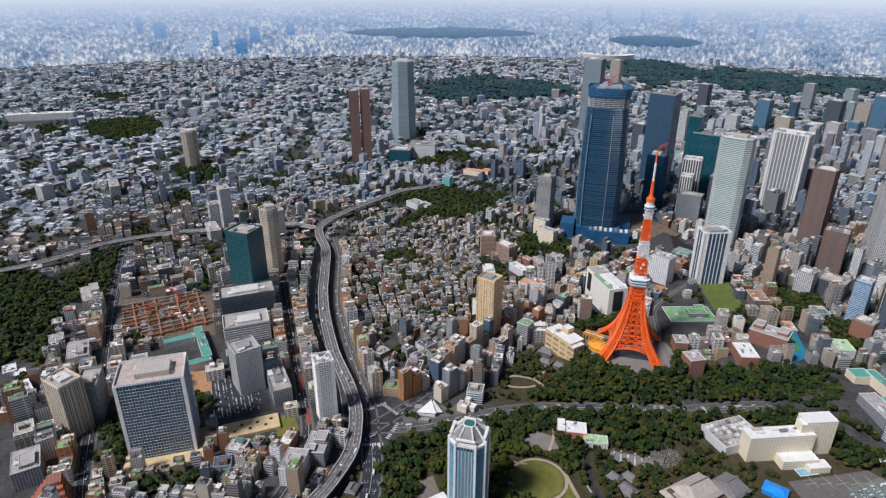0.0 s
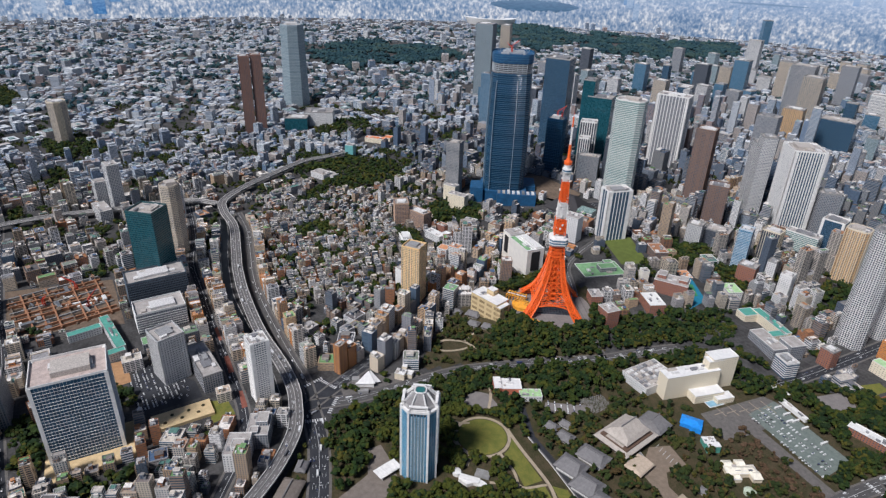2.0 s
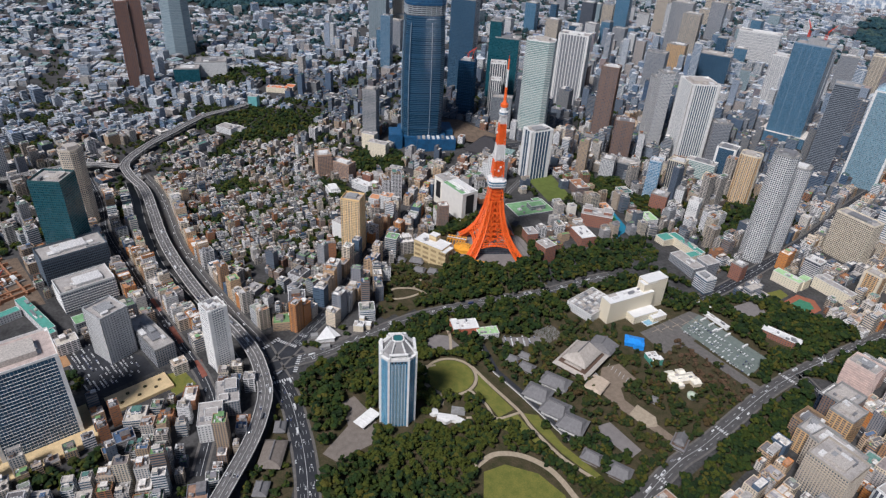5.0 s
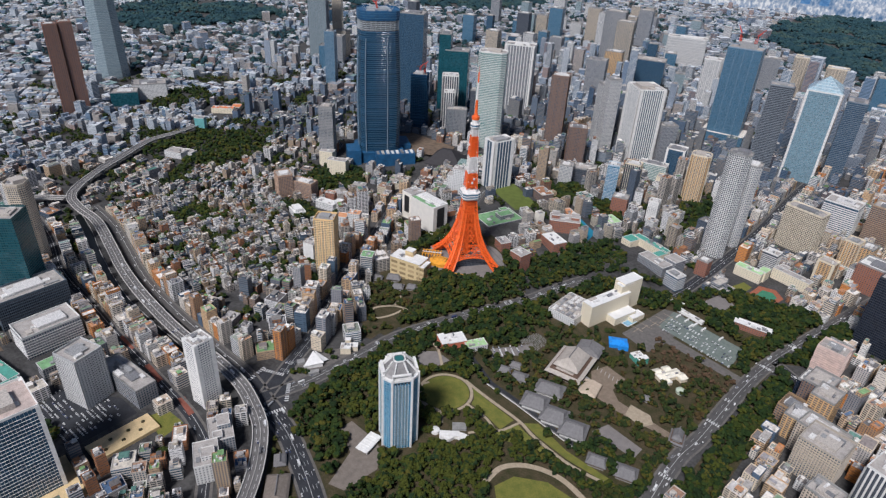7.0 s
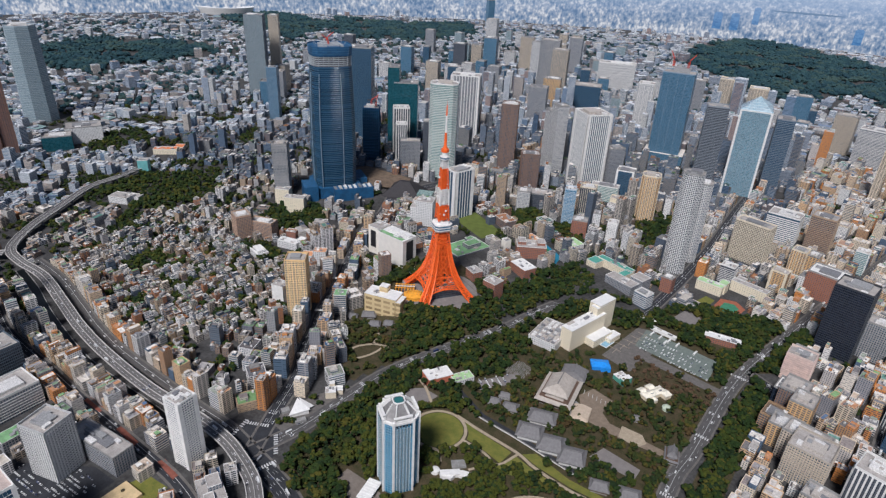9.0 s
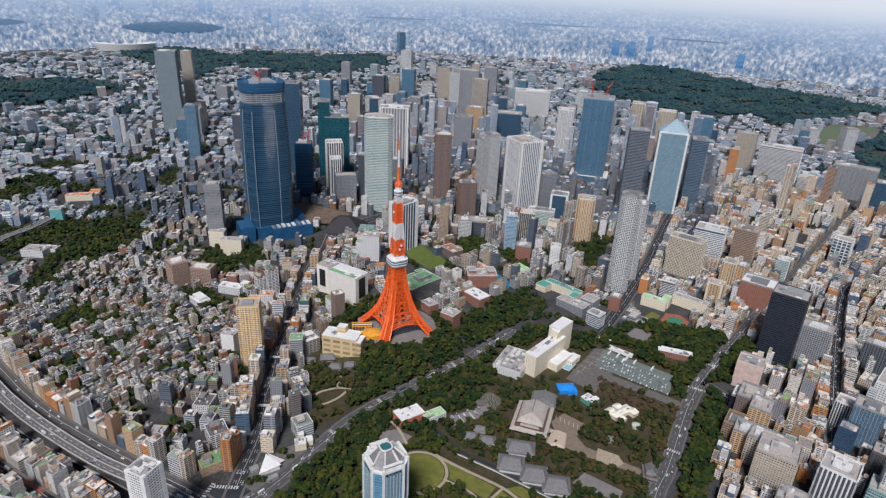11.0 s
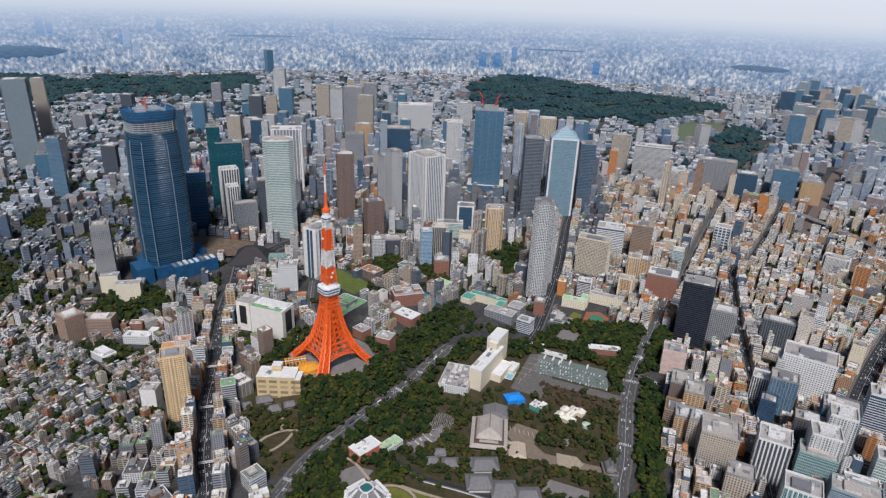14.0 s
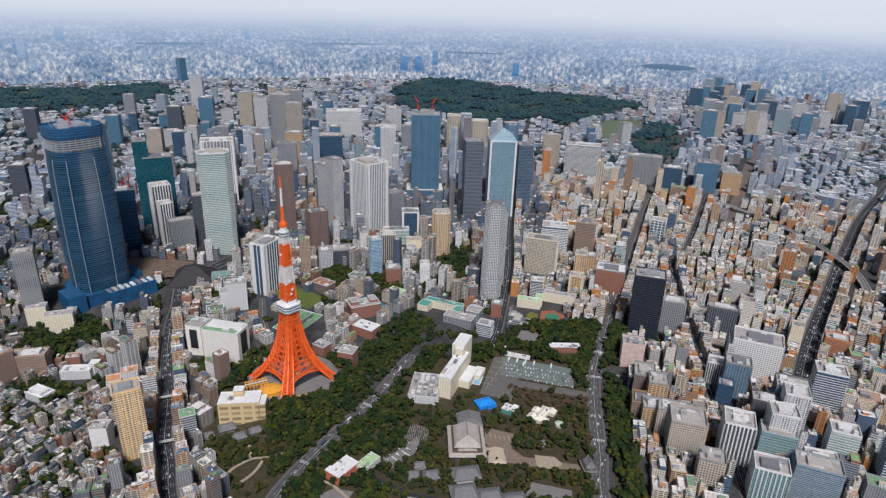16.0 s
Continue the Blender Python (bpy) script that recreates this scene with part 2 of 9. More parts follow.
leaf = lot_surface("foliage", [(0.017, 0.037, 0.007), (0.037, 0.054, 0.007), (0.012, 0.026, 0.007), (0.057, 0.067, 0.008), (0.025, 0.043, 0.007), (0.079, 0.074, 0.011), (0.015, 0.033, 0.01), (0.029, 0.05, 0.01), (0.04, 0.046, 0.009)], 0.9, 1.1, 10.5)
glade_leaf = lot_surface("garden_foliage", [(0.048, 0.054, 0.011), (0.025, 0.041, 0.01), (0.081, 0.071, 0.014), (0.032, 0.046, 0.01), (0.074, 0.049, 0.018), (0.032, 0.048, 0.01), (0.019, 0.034, 0.01), (0.057, 0.061, 0.013)], 0.9, 1.1, 9.0)
brown_leaf = lot_surface("brown_foliage", [(0.10, 0.062, 0.035), (0.075, 0.058, 0.028), (0.12, 0.075, 0.045), (0.06, 0.055, 0.022)], 0.9, 1.1, 9.0)
# leaf greens turned blue: distance haze put into the far foliage colour
hazy_leaf = lot_surface("hazy_far_foliage", [(0.022, 0.060, 0.072), (0.034, 0.076, 0.080), (0.018, 0.052, 0.068), (0.046, 0.082, 0.074)], 0.9, 4, 60.0)
tile_grey = mat("grey_roof_tile", (0.19, 0.183, 0.183), 0.85, vary=0.25, size=3, bump=0.4)
tile_tan = mat("weathered_roof_tile", (0.45, 0.40, 0.35), 0.85, vary=0.2, size=4, bump=0.4)
timber = mat("dark_timber", (0.13, 0.08, 0.055), 0.7, vary=0.3, size=2)
blue_sheet = mat("blue_sheeting", (0.03, 0.28, 0.80), 0.5, vary=0.25, size=4)
blue_net = mat("blue_netting", (0.014, 0.088, 0.20), 0.6, vary=0.4, size=9)
teal_m = mat("teal_court", (0.025, 0.20, 0.31), 0.8, vary=0.2, size=8)
green_roof = mat("green_roof", (0.22, 0.40, 0.20), 0.8, vary=0.35, size=6)
green_pale = mat("pale_green_roof", (0.42, 0.62, 0.32), 0.7, vary=0.25, size=5)
green_teal = mat("teal_green_roof", (0.10, 0.34, 0.27), 0.7, vary=0.2, size=5)
rust = mat("rust_orange", (0.36, 0.18, 0.10), 0.8, vary=0.35, size=4)
amber = mat("amber_tarpaulin", (0.80, 0.36, 0.03), 0.6, vary=0.2, size=4)
soil = mat("bare_soil", (0.17, 0.125, 0.09), 0.95, vary=0.4, size=8)
sand = mat("sandy_ground", (0.66, 0.50, 0.28), 0.95, vary=0.2, size=6)
grey_lot = mat("grey_gravel_lot", (0.22, 0.20, 0.19), 0.95, vary=0.2, size=7)
water_m = mat("canal_water", (0.004, 0.006, 0.007), 0.45, vary=0.3, size=12)
red_m = mat("signal_red", (0.62, 0.06, 0.03), 0.5, vary=0.15, size=3)
glass_dark = facade("glass_dark", [(0.09, 0.15, 0.21)], 1.5, 4.0, 0.22, (0.014, 0.045, 0.085), grime=0.1, wall_rough=0.35, glass_rough=0.06)
glass_blue = facade("glass_blue", [(0.17, 0.27, 0.36)], 1.5, 4.0, 0.2, (0.035, 0.10, 0.165), grime=0.1, wall_rough=0.35, glass_rough=0.06)
glass_black = facade("glass_black", [(0.022, 0.028, 0.042)], 2.4, 3.8, 0.3, (0.010, 0.016, 0.030), grime=0.1, wall_rough=0.35, glass_rough=0.08)
glass_pale = facade("glass_pale", [(0.36, 0.42, 0.44)], 2.0, 4.0, 0.35, (0.10, 0.15, 0.17), grime=0.1, wall_rough=0.35, glass_rough=0.08)
glass_peak = facade("glass_peak", [(0.34, 0.43, 0.48)], 2.0, 4.0, 0.3, (0.09, 0.18, 0.23), grime=0.1, wall_rough=0.35, glass_rough=0.08)
glass_sky = facade("glass_sky", [(0.42, 0.50, 0.55)], 3.0, 3.6, 0.2, (0.020, 0.125, 0.22), grime=0.1, wall_rough=0.4, glass_rough=0.07)
glass_green = facade("glass_green", [(0.36, 0.45, 0.41)], 2.6, 3.8, 0.6, (0.045, 0.14, 0.14), grime=0.12, wall_rough=0.4, glass_rough=0.08)
glass_teal = facade("glass_teal", [(0.02, 0.10, 0.125)], 3.0, 4.0, 0.3, (0.008, 0.056, 0.075), grime=0.1, wall_rough=0.3, glass_rough=0.06)
net_floor = facade("netted_floors", [(0.020, 0.090, 0.150)], 90.0, 4.2, 0.55, (0.008, 0.036, 0.075), grime=0.3, wall_rough=0.5, glass_rough=0.2)
tower_white = facade("white_tiled_wall", [(0.66, 0.64, 0.615)], 3.2, 3.4, 0.66, grime=0.12)
tower_beige = facade("beige_tiled_wall", [(0.58, 0.48, 0.36)], 3.0, 3.4, 0.62, grime=0.15)
tower_tan = facade("orange_tan_wall", [(0.70, 0.44, 0.20)], 5.5, 3.2, 0.75, grime=0.15)
tower_brown = facade("brown_tiled_wall", [(0.25, 0.16, 0.12)], 3.4, 3.6, 0.75, grime=0.2)
tower_red = facade("red_brown_wall", [(0.24, 0.135, 0.10)], 4.0, 3.3, 1.0, grime=0.2)
tower_grey = facade("grey_wall", [(0.35, 0.345, 0.35)], 3.2, 3.6, 0.68, grime=0.2)
tower_dark = facade("dark_panel_wall", [(0.10, 0.11, 0.13)], 2.4, 3.8, 0.6, (0.02, 0.03, 0.045), grime=0.2)
dot_wall = facade("white_square_window_wall", [(0.76, 0.75, 0.72)], 3.5, 3.4, 0.5, (0.05, 0.06, 0.075), grime=0.08)
brick_wall = facade("brick_wall_windows", [(0.36, 0.15, 0.09)], 3.4, 3.5, 0.95, grime=0.2)
cream_wall = facade("cream_wall_windows", [(0.82, 0.73, 0.55)], 4.2, 3.4, 1.3, (0.14, 0.12, 0.10), grime=0.1)
white_wall = facade("white_wall_windows", [(0.74, 0.73, 0.71)], 3.6, 3.6, 1.0, (0.10, 0.11, 0.12), grime=0.12)
car_cols = lot_surface("car_paint", [(0.80, 0.80, 0.79), (0.05, 0.05, 0.055), (0.78, 0.78, 0.78), (0.82, 0.82, 0.81), (0.30, 0.31, 0.33), (0.80, 0.80, 0.78), (0.84, 0.84, 0.83), (0.79, 0.79, 0.79), (0.04, 0.06, 0.16), (0.76, 0.76, 0.75), (0.12, 0.12, 0.13)], 0.3, 9)
car_glass = mat("car_glass", (0.02, 0.022, 0.025), 0.1, vary=0.1)


# ---- building tools ----
JOINED = ("fin", "floor_band", "roof_plant", "bare_floor", "lane_line", "cooling_unit", "top_window", "road_marking", "mullion_grid", "scaffold_frame", "panel", "steel_frame", "foundation_beam")


class Shape:
    """Collects faces for one mesh; uv in metres: along the wall, and up."""

    def __init__(self):
        self.v, self.f, self.m, self.uv = [], [], [], []

    def face(self, pts, m=0, uv=None):
        i = len(self.v)
        self.v += [tuple(p) for p in pts]
        self.f.append(tuple(range(i, i + len(pts))))
        self.m.append(m)
        self.uv += uv or [(p[0], p[1]) for p in pts]

    def prism(self, lo, z0, hi=None, z1=1.0, side=0, top=0, bottom=False):
        hi = hi or lo
        i, k, u = len(self.v), len(lo), 0.0
        self.v += [(x, y, z0) for x, y in lo] + [(x, y, z1) for x, y in hi]
        for a in range(k):
            b = (a + 1) % k
            w = math.hypot(lo[b][0] - lo[a][0], lo[b][1] - lo[a][1])
            self.f.append((i + a, i + b, i + k + b, i + k + a))
            self.m.append(side)
            self.uv += [(u, z0), (u + w, z0), (u + w, z1), (u, z1)]
            u += w
        if top is not None:
            self.f.append(tuple(range(i + k, i + 2 * k)))
            self.m.append(top)
            self.uv += list(hi)
        if bottom:
            self.f.append(tuple(range(i + k - 1, i - 1, -1)))
            self.m.append(side)
            self.uv += list(reversed(lo))

    def loft(self, outlines, zs, side=0, top=0):
        """One closed wall through a stack of outlines."""
        i, k = len(self.v), len(outlines[0])
        for o, z in zip(outlines, zs):
            self.v += [(x, y, z) for x, y in o]
        for r in range(len(zs) - 1):
            u = 0.0
            for a in range(k):
                b = (a + 1) % k
                w = math.hypot(outlines[0][b][0] - outlines[0][a][0], outlines[0][b][1] - outlines[0][a][1])
                self.f.append((i + r * k + a, i + r * k + b, i + (r + 1) * k + b, i + (r + 1) * k + a))
                self.m.append(side)
                self.uv += [(u, zs[r]), (u + w, zs[r]), (u + w, zs[r + 1]), (u, zs[r + 1])]
                u += w
        self.f.append(tuple(range(i + (len(zs) - 1) * k, i + len(zs) * k)))
        self.m.append(top)
        self.uv += list(outlines[-1])

    def box(self, x, y, z, w, d, h, yaw=0.0, side=0, top=None, bottom=False):
        c, s = math.cos(radians(yaw)), math.sin(radians(yaw))
        p = [(x + c * a - s * b, y + s * a + c * b) for a, b in ((-w / 2, -d / 2), (w / 2, -d / 2), (w / 2, d / 2), (-w / 2, d / 2))]
        self.prism(p, z, p, z + h, side, side if top is None else top, bottom)

    def rim(self, poly, z, h, t, m=0):
        """A parapet of thickness t just inside a convex outline."""
        cx, cy = sum(p[0] for p in poly) / len(poly), sum(p[1] for p in poly) / len(poly)
        r = max(math.hypot(p[0] - cx, p[1] - cy) for p in poly)
        k = 1 - t * 1.3 / r
        inn = [(cx + (x - cx) * k, cy + (y - cy) * k) for x, y in poly]
        n = len(poly)
        for a in range(n):
            b = (a + 1) % n
            A, B, C, D = poly[a], poly[b], inn[b], inn[a]
            self.face([(*A, z), (*B, z), (*B, z + h), (*A, z + h)], m)
            self.face([(*A, z + h), (*B, z + h), (*C, z + h), (*D, z + h)], m)
            self.face([(*D, z + h), (*C, z + h), (*C, z), (*D, z)], m)

    def beam(self, p, q, r, m=0, r2=None):
        p, q = Vector(p), Vector(q)
        d = (q - p).normalized()
        a = d.cross((0, 0, 1) if abs(d.z) < 0.95 else (1, 0, 0)).normalized()
        b = d.cross(a)
        i = len(self.v)
        for o, rr in ((p, r), (q, r2 or r)):
            for e in (a + b, a - b, -a - b, -a + b):
                self.v.append(tuple(o + e * rr * 0.8))
        for k in range(4):
            j = (k + 1) % 4
            self.f.append((i + j, i + k, i + 4 + k, i + 4 + j))
            self.m.append(m)
            self.uv += [(0, 0), (1, 0), (1, 1), (0, 1)]
        self.f += [(i, i + 1, i + 2, i + 3), (i + 7, i + 6, i + 5, i + 4)]
        self.m += [m, m]
        self.uv += [(0, 0)] * 8

    def hip(self, x, y, z, w, d, h, yaw=0.0, ridge=0.5, m=0, flare=0.0):
        """A hipped roof; flare: how far the eaves sweep out in a second, flatter slope."""
        c, s = math.cos(radians(yaw)), math.sin(radians(yaw))

        def at(a, b, zz):
            return (x + c * a - s * b, y + s * a + c * b, zz)
        e = [at(-w / 2, -d / 2, z), at(w / 2, -d / 2, z), at(w / 2, d / 2, z), at(-w / 2, d / 2, z)]
        if flare:
            k = 1 - flare
            mid = [at(-w / 2 * k, -d / 2 * k, z + h * 0.32), at(w / 2 * k, -d / 2 * k, z + h * 0.32), at(w / 2 * k, d / 2 * k, z + h * 0.32), at(-w / 2 * k, d / 2 * k, z + h * 0.32)]
            for a in range(4):
                self.face([e[a], e[(a + 1) % 4], mid[(a + 1) % 4], mid[a]], m)
            self.face([(p[0], p[1], z - 0.6) for p in e][::-1], m)
            for a in range(4):
                self.face([(e[a][0], e[a][1], z - 0.6), (e[(a + 1) % 4][0], e[(a + 1) % 4][1], z - 0.6), e[(a + 1) % 4], e[a]], m)
            e = mid
        r0, r1 = at(-w / 2 * ridge, 0, z + h), at(w / 2 * ridge, 0, z + h)
        self.face([e[0], e[1], r1, r0], m)
        self.face([e[2], e[3], r0, r1], m)
        self.face([e[1], e[2], r1], m)
        self.face([e[3], e[0], r0], m)

    def done(self, name, mats, parent=None, label="", kind=""):
        me = bpy.data.meshes.new(name)
        me.from_pydata(self.v, [], self.f)
        for x in mats:
            me.materials.append(x)
        me.polygons.foreach_set("material_index", self.m)
        me.uv_layers.new(name="UVMap").data.foreach_set("uv", [c for p in self.uv for c in p])
        ob = new(name, me)
        ob.parent = parent
        if kind or name in JOINED:
            tagged(ob, kind="stuff")
        if label:
            tagged(ob, label)
        return ob


def root(name, x, y, z=0.0, yaw=0.0, label="", category="", group="", kind=""):
    ob = new(name)
    ob.empty_display_size = 2
    ob.matrix_world = pose(x, y, z, 0, 0, yaw)
    return tagged(ob, label, category, group, kind)


def rect(w, d, cut=0.0):
    if not cut:
        return [(-w / 2, -d / 2), (w / 2, -d / 2), (w / 2, d / 2), (-w / 2, d / 2)]
    a, b = w / 2, d / 2
    return [(-a + cut, -b), (a - cut, -b), (a, -b + cut), (a, b - cut), (a - cut, b), (-a + cut, b), (-a, b - cut), (-a, -b + cut)]


def oval(w, d, n=24):
    return [(w / 2 * math.cos(2 * math.pi * k / n), d / 2 * math.sin(2 * math.pi * k / n)) for k in range(n)]


def hill(x, y):
    """The ground's height: flat, but for the knoll under the lattice tower, the plateau north and west of it and the rise under the skyscrapers."""
    x, y = np.asarray(x, float), np.asarray(y, float)
    u = np.clip((np.hypot(x + 5, y) - 78) / 44, 0, 1)
    v = np.clip((np.hypot(x + 520, y - 430) - 150) / 190, 0, 1)
    w = np.clip((np.hypot(x + 110, y - 180) - 110) / 110, 0, 1)
    e = np.clip((np.hypot(x - 62, y - 205) - 60) / 70, 0, 1)
    rises = [h * (1 - q * q * (3 - 2 * q)) for h, q in ((18, u), (26, v), (30, w), (18, e))]
    return np.max(np.stack(rises), axis=0)


def inside(poly, x, y):
    x, y = np.asarray(x, float), np.asarray(y, float)
    r = np.zeros(x.shape, bool)
    j = len(poly) - 1
    for i in range(len(poly)):
        (xi, yi), (xj, yj) = poly[i], poly[j]
        if yi != yj:
            r ^= ((yi > y) != (yj > y)) & (x < (xj - xi) * (y - yi) / (yj - yi) + xi)
        j = i
    return r


def smooth(pts, step=8.0):
    """A curve through the points, cut into even steps."""
    p = [np.array(q, float) for q in pts]
    p = [2 * p[0] - p[1]] + p + [2 * p[-1] - p[-2]]
    out = []
    for i in range(1, len(p) - 2):
        n = max(1, int(np.linalg.norm(p[i + 1] - p[i]) / step))
        for k in range(n):
            t = k / n
            out.append(0.5 * (2 * p[i] + (p[i + 1] - p[i - 1]) * t + (2 * p[i - 1] - 5 * p[i] + 4 * p[i + 1] - p[i + 2]) * t * t + (3 * p[i] - p[i - 1] - 3 * p[i + 1] + p[i + 2]) * t ** 3))
    out.append(p[-2])
    return np.array(out)


def offset(line, d):
    t = np.gradient(line[:, :2], axis=0)
    t /= np.linalg.norm(t, axis=1)[:, None] + 1e-9
    return line[:, :2] + np.stack([-t[:, 1], t[:, 0]], 1) * d


def near_line(line, x, y, d):
    r = np.zeros(len(x), bool)
    for q in line[::2]:
        r |= (x - q[0]) ** 2 + (y - q[1]) ** 2 < d * d
    return r


BUSY = []      # outlines that no ordinary building may enter
DISCS = []     # x, y, radius round single buildings
LINES = []     # road lines and half-widths
# ---- ground, distance and roads ----
def build_ground():
    xs = np.concatenate([[-9000, -3000, -1200], np.arange(-880, 151, 10.0), [300, 600, 900, 3000, 9000]])
    ys = np.concatenate([[-9000, -3000, -900, -400], np.arange(-270, 791, 10.0), [1000, 1500, 3000, 9000]])
    X, Y = np.meshgrid(xs, ys)
    Z = hill(X, Y)
    n = len(xs)
    s = Shape()
    green = inside(KNOLL, X[:-1, :-1] + 5, Y[:-1, :-1] + 5) & (np.abs(X[:-1, :-1]) < 400) & (np.abs(Y[:-1, :-1]) < 400)
    s.v = list(map(tuple, np.stack([X, Y, Z], 2).reshape(-1, 3)))
    for j in range(len(ys) - 1):
        for i in range(n - 1):
            s.f.append((j * n + i, j * n + i + 1, (j + 1) * n + i + 1, (j + 1) * n + i))
            s.m.append(int(green[j, i]))
            s.uv += [(0, 0)] * 4
    tagged(s.done("ground", [ground_m, earth]), "flat grey city ground with a low knoll", "ground", kind="structure")


def backdrop_paint(name, cols, wide, tall, fade):
    """Glowing backdrop with haze in its colour: cols from dark to light over blotches of the given size, paling upwards
    into the sky.
    """
    m = bpy.data.materials.new(name)
    m.use_nodes = True
    n, l = m.node_tree.nodes, m.node_tree.links
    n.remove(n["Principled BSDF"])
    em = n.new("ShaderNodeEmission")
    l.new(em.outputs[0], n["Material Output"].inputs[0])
    uv, sep = n.new("ShaderNodeUVMap"), n.new("ShaderNodeSeparateXYZ")
    l.new(uv.outputs[0], sep.inputs[0])

    def calc(op, a, b):
        k = n.new("ShaderNodeMath")
        k.operation = op
        for i, q in enumerate((a, b)):
            if isinstance(q, (int, float)):
                k.inputs[i].default_value = q
            else:
                l.new(q, k.inputs[i])
        return k.outputs[0]
    # v is height on the ring; the plain seen there lies farther off the higher it is, so that its blocks shrink towards the horizon
    drop = calc("MAXIMUM", calc("SUBTRACT", 566.0, sep.outputs[1]), 60.0)
    row = calc("MULTIPLY", calc("LOGARITHM", drop, math.e), 566.0)
    tone = None
    for w, h, share in ((wide, tall, 0.42), (wide * 0.42, tall * 0.55, 0.32), (wide * 9, tall * 4, 0.26)):
        c = n.new("ShaderNodeCombineXYZ")
        l.new(calc("DIVIDE", sep.outputs[0], w), c.inputs[0])
        l.new(calc("DIVIDE", row, h), c.inputs[1])
        c.inputs[2].default_value = w
        no = n.new("ShaderNodeTexNoise")
        no.inputs["Scale"].default_value, no.inputs["Detail"].default_value, no.inputs["Roughness"].default_value = 1.0, 1.5, 0.6
        l.new(c.outputs[0], no.inputs["Vector"])
        q = calc("MULTIPLY", no.outputs["Fac"], share)
        tone = q if tone is None else calc("ADD", tone, q)
    stretch = n.new("ShaderNodeMapRange")
    stretch.inputs[1].default_value, stretch.inputs[2].default_value = 0.40, 0.62
    l.new(tone, stretch.inputs[0])
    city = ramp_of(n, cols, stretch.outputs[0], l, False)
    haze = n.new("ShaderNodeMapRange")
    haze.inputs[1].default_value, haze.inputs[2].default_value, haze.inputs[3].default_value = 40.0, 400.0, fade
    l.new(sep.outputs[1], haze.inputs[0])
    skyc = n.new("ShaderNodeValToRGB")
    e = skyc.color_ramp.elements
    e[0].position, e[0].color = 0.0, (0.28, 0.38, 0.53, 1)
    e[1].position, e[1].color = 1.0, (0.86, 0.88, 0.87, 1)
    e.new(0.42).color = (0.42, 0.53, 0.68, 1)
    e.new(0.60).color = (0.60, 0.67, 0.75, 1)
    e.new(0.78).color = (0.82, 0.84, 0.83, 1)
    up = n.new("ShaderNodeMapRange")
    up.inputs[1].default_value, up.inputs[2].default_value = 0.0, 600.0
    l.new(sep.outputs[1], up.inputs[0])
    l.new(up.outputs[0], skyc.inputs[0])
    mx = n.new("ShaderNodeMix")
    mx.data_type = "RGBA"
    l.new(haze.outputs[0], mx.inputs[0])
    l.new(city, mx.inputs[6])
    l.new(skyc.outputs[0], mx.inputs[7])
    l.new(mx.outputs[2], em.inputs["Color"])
    return m


# high-rises and woods painted on the backdrop in haze tints: degrees round from east, half width, foot and top on the
# ring
FAR_BLUE = [(-179.3, 24, 183, 298), (179.2, 48, 149, 259), (174.9, 26, 86, 245), (172.8, 48, 31, 287), (171.6, 43, 106, 240), (168.5, 36, 152, 230), (140.5, 29, 266, 384), (137.7, 21, 256, 329), (134.2, 29, 235, 363), (133.6, 23, 236, 307), (125.9, 29, 250, 340), (128.6, 43, 173, 244), (112.2, 22, 260, 353), (98.8, 34, 61, 174), (97.5, 33, 61, 170), (96.0, 25, 106, 214), (88.7, 31, 44, 137)]
FAR_PALE = [(-177.9, 26, 186, 300), (176.9, 50, 41, 192), (175.9, 28, 115, 276), (174.2, 42, 92, 251), (165.9, 24, 118, 263), (-173.8, 29, 39, 180), (150.5, 14, 257, 391), (146.7, 30, 241, 393), (143.1, 33, 208, 396), (141.5, 27, 192, 342), (139.6, 42, 252, 385), (138.8, 45, 224, 378), (128.5, 27, 156, 295), (127.9, 25, 79, 340), (110.4, 23, 262, 358), (111.8, 11, 275, 378), (80.3, 15, 215, 284), (79.8, 14, 215, 276), (120.2, 20, 86, 222)]
FAR_WOOD = [(155.2, 691, 116, 215), (136.5, 312, 87, 184), (75.6, 183, 134, 188), (92.5, 210, 190, 206), (104.0, 260, 232, 248), (118.0, 240, 225, 240)]


